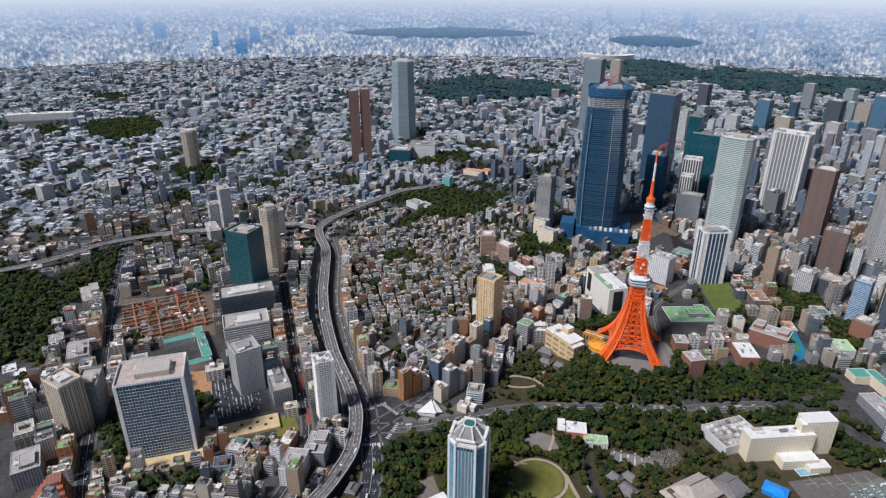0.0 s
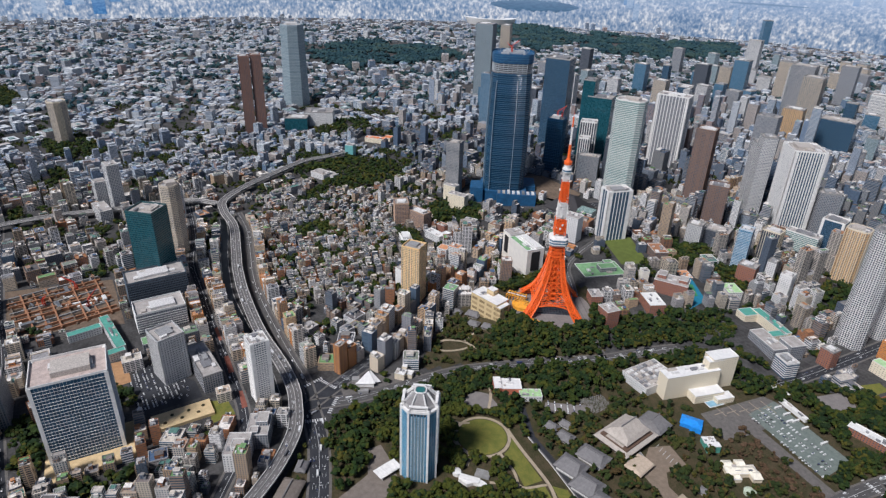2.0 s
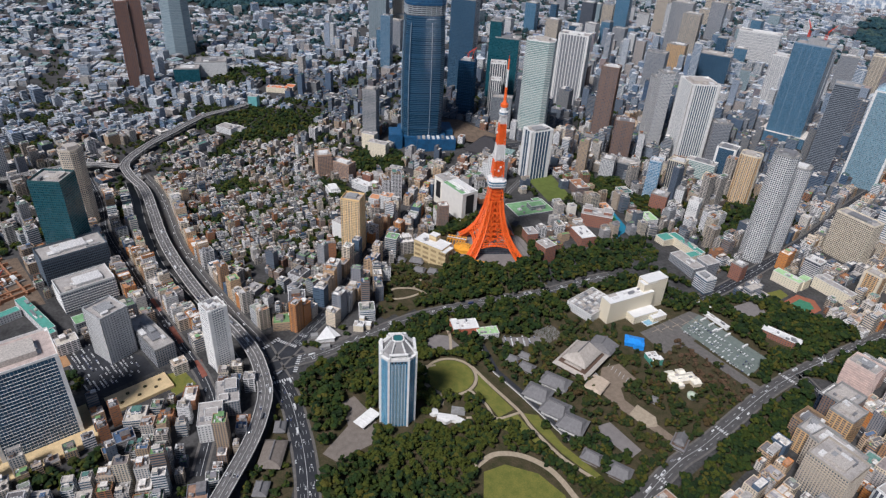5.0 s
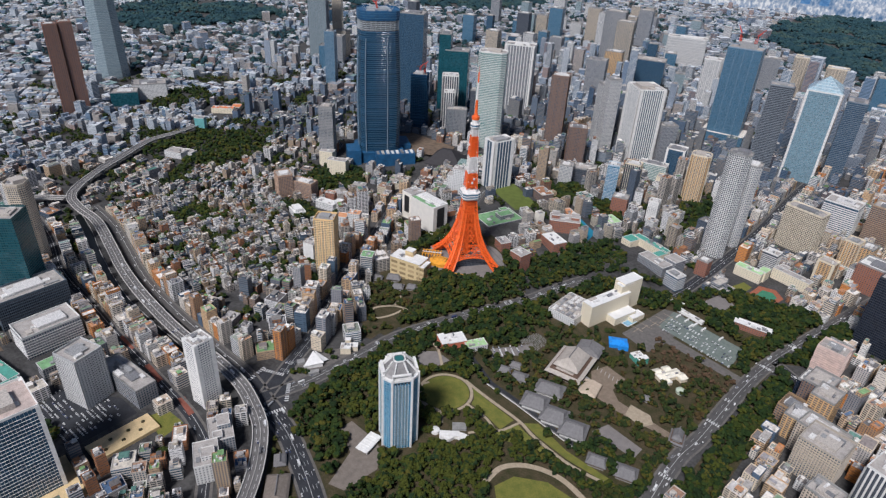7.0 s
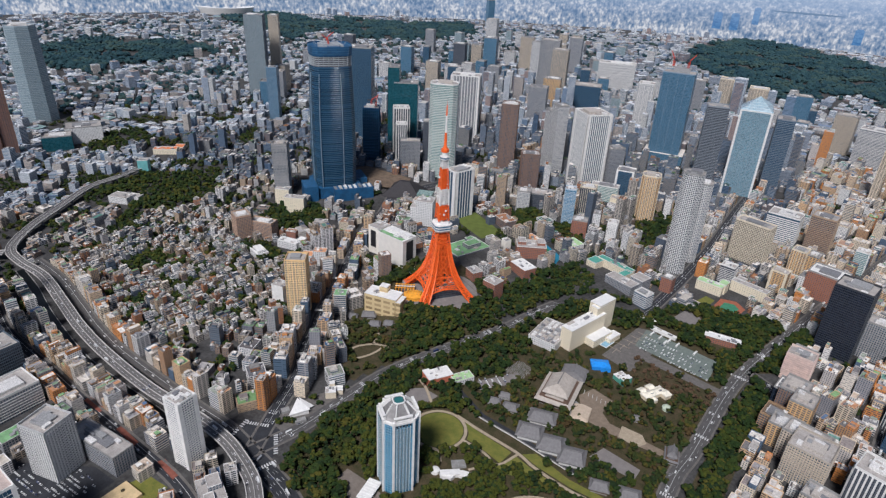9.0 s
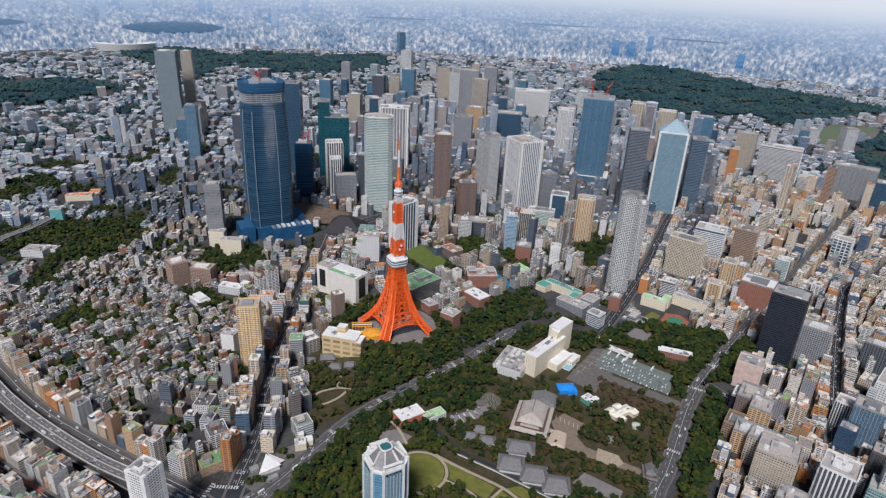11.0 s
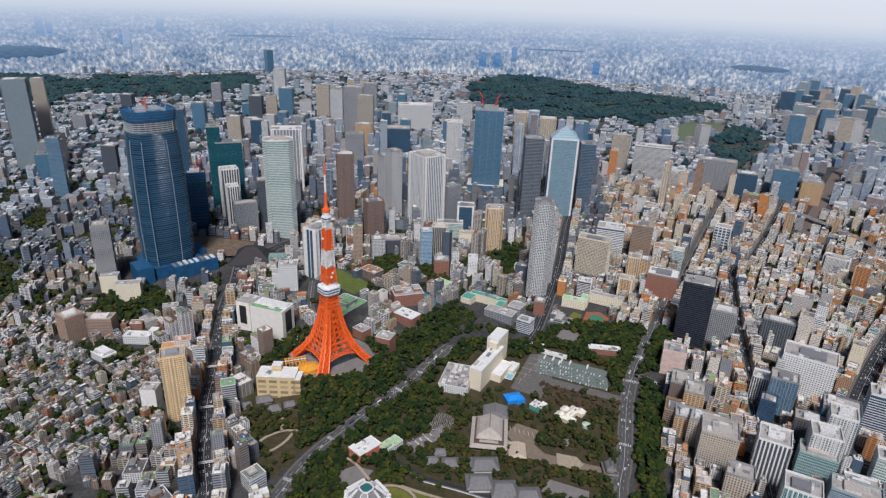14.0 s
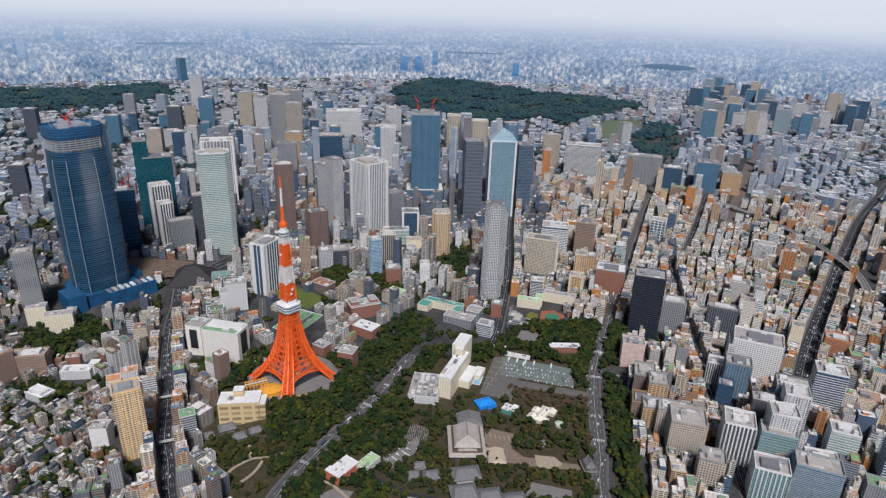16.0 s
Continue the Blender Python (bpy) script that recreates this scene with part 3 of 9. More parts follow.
def build_backdrop():
    """A glowing painted ring 4.7 km off on all sides: the plain beyond the built city, its high-rises and woods in the
    haze, and the pale sky over it.
    """
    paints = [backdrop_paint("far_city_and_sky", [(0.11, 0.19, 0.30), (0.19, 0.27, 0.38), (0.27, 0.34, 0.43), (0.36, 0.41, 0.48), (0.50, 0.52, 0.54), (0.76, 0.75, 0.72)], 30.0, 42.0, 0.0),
              backdrop_paint("haze_blue_towers", [(0.05, 0.16, 0.34), (0.08, 0.21, 0.41), (0.12, 0.27, 0.47)], 30.0, 20.0, 0.0),
              backdrop_paint("haze_pale_towers", [(0.24, 0.33, 0.45), (0.32, 0.41, 0.51), (0.42, 0.49, 0.57)], 30.0, 20.0, 0.0),
              backdrop_paint("haze_blue_woods", [(0.018, 0.070, 0.135), (0.028, 0.095, 0.17), (0.05, 0.13, 0.21)], 60.0, 14.0, 0.0)]
    s = Shape()
    k, R, cx, cy = 120, 4700.0, 430, -700

    def at(a, r):
        return cx + r * math.cos(a), cy + r * math.sin(a)
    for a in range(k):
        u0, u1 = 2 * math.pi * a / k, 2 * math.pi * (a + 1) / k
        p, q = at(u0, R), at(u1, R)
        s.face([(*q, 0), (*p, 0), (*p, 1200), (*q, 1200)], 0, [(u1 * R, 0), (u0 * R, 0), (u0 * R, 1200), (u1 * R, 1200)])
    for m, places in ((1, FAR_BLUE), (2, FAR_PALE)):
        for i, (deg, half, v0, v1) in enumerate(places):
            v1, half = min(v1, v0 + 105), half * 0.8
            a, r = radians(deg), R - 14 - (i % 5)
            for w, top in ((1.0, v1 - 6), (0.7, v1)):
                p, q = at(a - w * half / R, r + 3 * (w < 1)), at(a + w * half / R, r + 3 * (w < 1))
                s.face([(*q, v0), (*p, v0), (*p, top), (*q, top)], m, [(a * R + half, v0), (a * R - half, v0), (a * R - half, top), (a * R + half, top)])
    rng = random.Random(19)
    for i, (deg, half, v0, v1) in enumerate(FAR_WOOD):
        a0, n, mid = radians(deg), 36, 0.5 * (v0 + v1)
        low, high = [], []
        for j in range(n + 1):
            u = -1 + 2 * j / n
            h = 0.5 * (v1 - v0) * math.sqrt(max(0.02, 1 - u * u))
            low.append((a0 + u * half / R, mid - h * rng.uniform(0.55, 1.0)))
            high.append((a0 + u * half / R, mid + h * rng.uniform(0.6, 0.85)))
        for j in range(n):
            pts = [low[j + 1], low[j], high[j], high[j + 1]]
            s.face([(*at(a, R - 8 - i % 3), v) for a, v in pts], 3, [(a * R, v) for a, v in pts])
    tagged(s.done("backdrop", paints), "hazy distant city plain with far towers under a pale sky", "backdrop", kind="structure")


def strip(s, line, half, z, m=0, shift=0.0):
    a, b = offset(line, shift + half), offset(line, shift - half)
    za, zb = hill(a[:, 0], a[:, 1]) + z, hill(b[:, 0], b[:, 1]) + z
    for i in range(len(line) - 1):
        s.face([(*b[i], zb[i]), (*b[i + 1], zb[i + 1]), (*a[i + 1], za[i + 1]), (*a[i], za[i])], m)


ROADS = []


def road(name, pts, width, label, lanes=4, pave=3.0, pale=False):
    line = smooth(pts)
    s = Shape()
    strip(s, line, width / 2, 0.10)
    tagged(s.done(name, [pale_road if pale or lanes < 3 else asphalt]), label, "road", kind="structure")
    if pave:
        for sd in (1, -1):
            s = Shape()
            e0, e1 = offset(line, sd * width / 2), offset(line, sd * (width / 2 + pave))
            z0, z1 = hill(e0[:, 0], e0[:, 1]), hill(e1[:, 0], e1[:, 1])
            for i in range(len(line) - 1):
                q = [(*e0[i], z0[i] + 0.25), (*e0[i + 1], z0[i + 1] + 0.25), (*e1[i + 1], z1[i + 1] + 0.25), (*e1[i], z1[i] + 0.25)]
                s.face(q if sd < 0 else q[::-1])
                s.face([(*e0[i], z0[i]), (*e0[i + 1], z0[i + 1]), (*e0[i + 1], z0[i + 1] + 0.25), (*e0[i], z0[i] + 0.25)])
            tagged(s.done("pavement", [paving]), "pale paved footway with a kerb", "pavement", kind="structure")
    s = Shape()
    cum = np.concatenate([[0], np.cumsum(np.linalg.norm(np.diff(line, axis=0), axis=1))])
    for k in range(1, lanes):
        o = (k / lanes - 0.5) * width
        e = offset(line, o)
        solid = k == lanes // 2
        for i in range(len(line) - 1):
            if solid or i % 2 == 0:
                d = (e[i + 1] - e[i])
                nrm = np.array([-d[1], d[0]]) / (np.linalg.norm(d) + 1e-9) * (0.22 if solid else 0.15)
                z0, z1 = hill(*e[i]) + 0.13, hill(*e[i + 1]) + 0.13
                f = e[i] + d * (1 if solid else 0.7)
                s.face([(*(e[i] - nrm), z0), (*(f - nrm), z1), (*(f + nrm), z1), (*(e[i] + nrm), z0)])
    tagged(s.done("road_marking", [paint_w]), "white painted lane lines on asphalt", "road marking", kind="structure")
    LINES.append((line, width / 2 + pave + 1.5))
    ROADS.append((line, width, lanes, cum))
    return line


def crossing(x, y, yaw, w, n=9):
    """A zebra crossing across a road of width w."""
    s = Shape()
    for k in range(n):
        s.box(0, (k - (n - 1) / 2) * w / n, 0.15, 5.0, w / n * 0.55, 0.02)
    ob = s.done("zebra_crossing", [paint_w])
    ob.matrix_world = pose(x, y, float(hill(x, y)), 0, 0, yaw)
    tagged(ob, "white zebra crossing painted on the road", "crossing", "zebra crossings", "structure")


def area(name, pts, m, label, z=0.05, category="ground", busy=True, kind="structure"):
    s = Shape()
    rise = max(float(hill(x, y)) for x, y in pts) if pts[0][0] < -20 else 0.0
    s.face([(x, y, z + rise) for x, y in pts])
    ob = tagged(s.done(name, [m]), label, category, kind=kind)
    if busy:
        BUSY.append(pts)
    return ob


def expressway(pts, width, z, label, ends=(False, False)):
    """A viaduct: deck, barriers, median, lane lines and piers."""
    line = smooth(pts, 10)
    ex = root("expressway", line[0][0], line[0][1], 0, 0, label, "expressway", kind="structure")
    off = np.array([line[0][0], line[0][1]])
    L = line[:, :2] - off
    h = width / 2

    def sweep(name, prof, m):
        s = Shape()
        rings = [offset(L, o) for o, _ in prof]
        for i in range(len(L) - 1):
            for k in range(len(prof)):
                j = (k + 1) % len(prof)
                a, b, c, d = (*rings[k][i], prof[k][1]), (*rings[j][i], prof[j][1]), (*rings[j][i + 1], prof[j][1]), (*rings[k][i + 1], prof[k][1])
                s.face([a, d, c, b])
        return s.done(name, [m], ex)
    sweep("deck", [(-h, z - 1.6), (h, z - 1.6), (h, z), (-h, z)], deck_road)
    for sd in (-1, 1):
        sweep("parapet", [(sd * h - 0.5, z), (sd * h + 0.5, z), (sd * h + 0.5, z + 1.5), (sd * h - 0.5, z + 1.5)], barrier_m)
    sweep("median_barrier", [(-0.4, z), (0.4, z), (0.25, z + 1.0), (-0.25, z + 1.0)], barrier_m)
    s = Shape()
    for o in (-h / 2, h / 2):
        e = offset(L, o)
        for i in range(0, len(L) - 1):
            d = (e[i + 1] - e[i]) * 0.55
            nr = np.array([-d[1], d[0]]) / (np.linalg.norm(d) + 1e-9) * 0.22
            s.face([(*(e[i] - nr), z + 0.04), (*(e[i] + d - nr), z + 0.04), (*(e[i] + d + nr), z + 0.04), (*(e[i] + nr), z + 0.04)])
    s.done("lane_line", [paint_w], ex)
    for i in range(3, len(L) - 1, 5):
        s = Shape()
        d = L[min(i + 1, len(L) - 1)] - L[i - 1]
        yw = math.degrees(math.atan2(d[1], d[0]))
        s.box(L[i][0], L[i][1], 0, 2.6, 3.6, z - 3.2, yw)
        s.box(L[i][0], L[i][1], z - 3.2, 2.6, width * 0.8, 1.6, yw, 0, None, True)
        s.done("pier", [concrete], ex)
    LINES.append((line, h + 3))
    return line



PARK = [(45, -424), (32, -275), (61, -190), (100, -86), (140, -7), (174, 75), (183, 139), (298, 165), (387, 230), (555, 269), (527, 124), (488, 99), (477, 15), (455, -112), (444, -197), (441, -304), (337, -472), (189, -500), (102, -454)]
KNOLL = [(9, -262), (-73, -158), (-102, -92), (-107, 24), (-63, 78), (8, 87), (69, 49), (128, -4), (85, -90), (41, -190)]
EAST_WOOD = [(453, -245), (492, -215), (500, -120), (505, -60), (518, 0), (524, 60), (527, 84), (495, 88), (480, 15), (466, -105)]
build_ground()
build_backdrop()
area("park_ground", PARK, earth, "dark earth and leaf litter of the park", 0.04)
BUSY.append(KNOLL)
BUSY.append([(84, -70), (60, 30), (36, 74), (150, 76), (168, 44), (136, -44)])
area("garden_ground", [(9, -262), (-73, -158), (-96, -105), (-62, -122), (8, -132), (38, -142), (33, -192)], earth, "brown earth of the garden below the tower", 0.05, busy=False)
for pts in ([(-22, -215), (-30, -190), (-12, -166), (6, -160), (30, -150)], [(-12, -166), (-22, -140), (-52, -124), (-70, -116)], [(6, -160), (2, -185), (-8, -205), (-22, -215)]):
    s = Shape()
    strip(s, smooth(pts, 5), 2.0, 0.10)
    tagged(s.done("garden_path", [tan_path]), "pale gravel path in the garden below the tower", "path", kind="structure")
area("verge_ground", EAST_WOOD, earth, "earth under the roadside trees", 0.04)

FRONT = road("road", [(2, -424), (21, -365), (32, -290), (47, -205), (94, -90), (134, -7), (158, 72), (189, 133), (243, 158), (306, 165)], 17, "wide asphalt road below the wooded knoll", 4, pale=True)
HIBIYA = road("road", [(442, -423), (439, -197), (450, -115), (464, 19), (480, 100), (508, 194), (553, 335), (624, 546), (815, 1109), (1030, 1672), (1324, 2306)], 17, "broad straight asphalt avenue beside the park", 4, 2.5, True)
SAKURADA = road("road", [(4, -424), (-23, -359), (-49, -294), (-88, -233), (-113, -183), (-142, -132), (-178, -46), (-212, 22), (-266, 158), (-316, 297)], 17, "broad dark avenue between rows of mid-rise blocks", 6)
ATAGO = road("road", [(306, 165), (316, 207), (324, 261), (334, 337), (351, 512), (364, 784), (389, 1038)], 18, "asphalt street leading past the white tower", 4)
TSIDE = road("road", [(134, -7), (95, 8), (55, 29), (-4, 61), (-64, 98), (-96, 150), (-126, 235)], 9, "narrow asphalt street climbing past the tower", 2, 1.5)
LOWER = road("road", [(-1, -424), (46, -434), (92, -449), (183, -493), (308, -580)], 22, "broad asphalt road curving round the park woods", 6)
WEST = road("road", [(99, -573), (27, -520), (-30, -501), (-104, -493), (-227, -483), (-339, -471), (-476, -456), (-605, -421), (-781, -392)], 12, "asphalt street beside the canal", 3)
SOUTH = road("road", [(-818, -751), (-600, -756), (-459, -759), (-291, -758), (-191, -766), (-32, -767), (73, -756)], 14, "asphalt street with trees", 4)
EAST1 = road("road", [(480, 100), (557, 54), (696, -7), (844, -86)], 14, "asphalt street between office blocks", 4)
EAST2 = road("road", [(618, -205), (723, 526), (801, 676), (923, 956), (1052, 1271)], 12, "asphalt street between office blocks", 4)
EAST3 = road("road", [(754, -8), (870, 195), (994, 387), (1222, 732), (1433, 1034), (1846, 1561)], 24, "very broad avenue between office blocks", 6)
JPROAD = road("road", [(-316, 297), (-289, 387), (-253, 514), (-209, 706), (-181, 1003), (-163, 1398)], 18, "asphalt street through the office district", 4)
tagged(area("junction", [(-43, -421), (-38, -384), (5, -377), (26, -403), (40, -435), (7, -447), (-31, -429)], asphalt, "open asphalt junction where four roads meet", 0.14), category="road")
for x, y, yw, w in ((18, -397, 45, 34), (-25, -385, 112, 30), (-39, -403, 10, 34), (33, -429, -20, 28), (120, -34, 63, 20), (146, 18, 68, 20), (452, -83, 82, 26), (474, 77, 82, 26), (497, 154, 72, 26), (441, -205, 88, 26), (38, -250, 78, 20), (63, -166, 66, 20)):
    crossing(x, y, yw, w)

BUSY.append([(-58, -440), (-46, -374), (46, -375), (66, -439), (20, -452)])
VERGE = [(52, -446), (78, -468), (118, -514), (195, -604), (239, -565), (176, -505), (97, -464)]
area("verge_ground", VERGE, earth, "earth and planting between the expressway and the avenue", 0.05)
canal = smooth([(-30, -457), (-103, -446), (-177, -441), (-262, -437), (-340, -429), (-469, -399), (-569, -369), (-650, -350)])
s = Shape()
strip(s, canal, 6, 0.06)
tagged(s.done("water", [water_m]), "dark still water of a narrow canal", "canal", kind="structure")
for sd in (-1, 1):
    s = Shape()
    e0, e1 = offset(canal, sd * 6), offset(canal, sd * 7)
    for i in range(len(canal) - 1):
        q = [(*e0[i], 1.4), (*e0[i + 1], 1.4), (*e1[i + 1], 1.4), (*e1[i], 1.4)]
        s.face(q)
        s.face([(*e0[i], 0), (*e0[i + 1], 0), (*e0[i + 1], 1.4), (*e0[i], 1.4)])
        s.face([(*e1[i], 0), (*e1[i + 1], 0), (*e1[i + 1], 1.4), (*e1[i], 1.4)])
    tagged(s.done("embankment", [concrete]), "low concrete canal wall", "wall", kind="structure")
LINES.append((canal, 7.5))

XW1 = expressway([(200, -648), (142, -563), (108, -516), (81, -487), (50, -462), (13, -446), (-29, -434), (-88, -429), (-180, -428), (-295, -415), (-385, -398), (-463, -377), (-572, -349), (-655, -344), (-718, -327), (-779, -261), (-833, -172), (-887, -74), (-896, 4), (-911, 67)], 17, 14, "elevated grey expressway winding over the canal")
expressway([(-708, -344), (-756, -392), (-773, -463), (-777, -531), (-801, -651), (-790, -789), (-729, -912), (-703, -1105)], 17, 14.3, "branch of the elevated expressway")
RAIL = smooth([(978, 879), (1013, 953), (1174, 1294), (1335, 1639), (1421, 1781), (1532, 2062)], 20)
s = Shape()
strip(s, RAIL, 17, 0.3)
tagged(s.done("railway", [mat("rail_ballast", (0.16, 0.12, 0.10), 0.95, vary=0.3, size=4)]), "broad brown bed of railway tracks", "railway", kind="structure")
s = Shape()
for o in range(-14, 15, 4):
    strip(s, RAIL, 0.3, 0.5, 0, o)
tagged(s.done("rails", [steel]), "parallel steel rails", "railway", kind="structure")
LINES.append((RAIL, 19))
expressway([(1024, 1054), (1090, 934), (1138, 788), (1147, 707), (1148, 569), (1104, 411)], 16, 11, "pale elevated road curving between office blocks")
SURF = road("road", [(-4, -417), (-57, -407), (-139, -403), (-295, -389), (-386, -372), (-463, -351), (-572, -323), (-667, -312)], 11, "asphalt street beside the expressway", 2)

# park lawns, paths and courts
area("lawn", [(168 + 31 * math.cos(a / 20 * math.pi), -263 + 31 * math.sin(a / 20 * math.pi)) for a in range(40)], grass, "round mown lawn ringed by a path", 0.10, busy=False)
s = Shape()
ring = np.array([(168 + 34 * math.cos(a / 24 * math.pi), -263 + 34 * math.sin(a / 24 * math.pi)) for a in range(49)])
strip(s, ring, 2.0, 0.08)
tagged(s.done("garden_path", [tan_path]), "pale gravel path round the lawn", "path", kind="structure")
area("lawn", [(190, -233), (213, -238), (262, -246), (258, -270), (235, -263), (206, -258), (203, -248)], grass, "sloping yellow-green lawn", 0.07, busy=False)
area("lawn", [(274, -242), (288, -231), (336, -246), (392, -250), (394, -258), (343, -257), (300, -250)], grass, "narrow strip of lawn beside the path", 0.07, busy=False)
area("lawn", [(300, -343), (309, -318), (342, -300), (379, -301), (397, -315), (325, -371)], grass, "broad mown lawn ringed by a bare path", 0.075, busy=False)
for pts, w in (([(144, -301), (114, -330), (65, -399)], 3), ([(174, -228), (212, -235), (268, -243), (297, -253), (352, -262), (413, -256)], 3.4), ([(204, -262), (235, -266), (257, -273), (270, -245)], 2.6), ([(257, -273), (240, -290), (232, -300)], 2.6), ([(120, -280), (134, -273), (140, -262)], 2.4), ([(138, -294), (160, -298), (185, -295), (198, -308)], 2.6), ([(143, -282), (138, -294)], 2.4), ([(289, -346), (292, -316), (315, -294), (351, -286), (395, -297)], 6), ([(136, -229), (102, -200), (63, -190)], 3)):
    s = Shape()
    strip(s, smooth(pts, 5), w / 2 + 0.4, 0.12)
    tagged(s.done("garden_path", [tan_path]), "pale gravel path through the park", "path", kind="structure")
area("lawn", [(240, -268), (257, -276), (270, -249), (296, -257), (330, -263), (300, -272), (262, -284)], grass, "worn yellow-green lawn between paths", 0.07, busy=False)
area("temple_lane", [(150, -186), (200, -213), (248, -219), (345, -236), (343, -230), (250, -212), (203, -206), (154, -181)], asphalt, "dark lane along the temple wall", 0.09, "road", False)
tw_ = root("boundary_wall", 0, 0, 0, 0, "long low wall with a grey tiled coping along the lane", "wall")
for a, b in zip([(150, -188), (200, -215), (248, -221)], [(200, -215), (248, -221), (345, -238)]):
    L = math.hypot(b[0] - a[0], b[1] - a[1])
    for m_, z0, w0, h0 in ((white_p, 0, 0.6, 2.2), (tile_grey, 2.2, 1.3, 0.5)):
        s = Shape()
        s.box((a[0] + b[0]) / 2, (a[1] + b[1]) / 2, z0, L, w0, h0, math.degrees(math.atan2(b[1] - a[1], b[0] - a[0])))
        s.done("panel" if z0 == 0 else "coping", [m_], tw_)
area("grey_yard", [(89, -222), (107, -207), (133, -210), (120, -257), (104, -250)], grey_lot, "grey service yard among the trees", 0.08, "paving", False)
area("drive", [(113, -398), (114, -378), (141, -380), (167, -385), (188, -410), (181, -454), (162, -459), (156, -439), (148, -413), (130, -404)], mat("pale_drive", (0.20, 0.17, 0.145), 0.9), "pale paved hotel drive", 0.09, "paving", False)
s = Shape()
for k in range(7):
    s.box(296 + k * 6.4, -86 - k * 1.2, 0.14, 0.5, 9, 0.03, 12)
tagged(s.done("road_marking", [paint_w]), "white parking bay lines in the temple yard", "road marking", kind="structure")
s = Shape()
for k in range(5):
    s.box(296 + k * 8, 40 + k * 16, 0.16, 26, 0.8, 0.05, -10)
    s.box(300 + k * 7, 34 + k * 17, 0.16, 0.8, 16, 0.05, -10)
tagged(s.done("road_marking", [tan_path]), "pale joint lines across the forecourt paving", "paving", kind="structure")
area("plaza", [(287, 12), (301, 73), (311, 119), (339, 125), (356, 95), (345, 27), (335, -4)], paving, "brown-grey paved forecourt", 0.08, "paving", False)
area("car_park", [(322, 67), (325, 122), (439, 98), (437, 41)], mat("green_grey_paving", (0.17, 0.20, 0.18), 0.9, vary=0.25, size=6), "grey-green paved coach park", 0.09, "car park", False)
area("temple_court", [(292, -97), (304, -72), (335, -81), (331, -112), (346, -127), (425, -137), (427, -147), (356, -146), (318, -139), (301, -114)], mat("temple_paving", (0.23, 0.18, 0.135), 0.95, vary=0.25, size=6), "brown gravel forecourt of the temple", 0.07, "paving", False)
area("temple_court", [(344, -198), (354, -174), (403, -184), (401, -204)], grey_lot, "grey paved yard beside the temple halls", 0.075, "paving", False)
area("sand_yard", [(361, -122), (388, -124), (397, -136), (388, -150), (363, -144)], tan_path, "bare sandy clearing", 0.10, "ground", False)
area("gravel_lot", [(348, 174), (363, 218), (383, 221), (399, 201), (384, 168), (364, 162)], grey_lot, "oval bare gravel playground", 0.08, "ground", False)
area("running_track", [(400, 257), (408, 301), (434, 306), (451, 286), (442, 250), (417, 243)], mat("red_track", (0.34, 0.12, 0.07), 0.9), "red running track of a small sports ground", 0.09, "sports ground")
area("sports_field", [(411, 265), (416, 291), (432, 293), (442, 281), (434, 260), (421, 255)], mat("green_track", (0.06, 0.22, 0.13), 0.9), "green infield of a small sports ground", 0.12, "sports ground", False)
area("lawn", [(369, 257), (384, 295), (400, 287), (393, 253)], grass, "school lawn", 0.09)
area("car_park", [(161, -151), (201, -101), (213, -119), (174, -166)], grey_lot, "small grey car park behind the temple", 0.08, "car park", False)
area("sports_field", [(-125, 251), (-100, 305), (-6, 249), (-28, 200)], turf, "large mown green sports field", 0.08, "sports ground")
area("sports_court", [(41, 265), (60, 290), (123, 245), (127, 195)], teal_m, "teal painted sports court", 18.1, "sports ground")
area("sports_field", [(66, 262), (76, 272), (106, 246), (100, 230)], mat("court_green", (0.06, 0.24, 0.10), 0.9), "green painted play area on the court", 18.3, "sports ground", False)
area("car_park", [(326, 39), (326, 59), (467, 29), (465, 13)], paving, "brown-grey lane beside the coach park", 0.085, "paving", False)
area("building_yard", [(-500, 322), (-470, 400), (-330, 396), (-300, 330), (-370, 300), (-450, 300)], soil, "brown building yard round the unfinished towers", 0.4, "building site")
area("corner_ground", [(-28, -371), (-2, -300), (21, -262), (36, -262), (26, -300), (11, -378)], paving, "pale paved corner garden by the junction", 0.09, "paving", False)
area("gravel_lot", [(153, 200), (185, 223), (226, 209), (194, 179)], grey_lot, "bare grey playground among trees", 0.08, "ground")
area("building_site", [(-527, -752), (-484, -590), (-325, -595), (-374, -752)], soil, "bare brown soil of a large building site", 0.05, "building site")
area("car_park", [(-203, -584), (-165, -616), (-89, -616), (-87, -538), (-124, -538)], asphalt, "asphalt car park full of cars", 0.06, "car park")
for pts in ([(-241, -481), (-242, -470), (-205, -473), (-204, -483)], [(-74, -494), (-70, -486), (-37, -492), (-37, -501)], [(-160, -489), (-160, -482), (-118, -487), (-118, -494)]):
    area("bus_lane", pts, mat("red_lane", (0.24, 0.085, 0.06), 0.85, vary=0.3, size=5), "worn red-painted bus lane on the street", 0.16, "road marking", False)
area("lawn", [(-73, -533), (-65, -512), (-32, -511), (-29, -542)], grass, "small planted garden beside the plaza deck", 0.08)
area("playground", [(-229, -643), (-223, -610), (-168, -612), (-167, -641)], mat("orange_clay", (0.42, 0.24, 0.12), 0.95), "orange clay playground", 0.07, "ground")
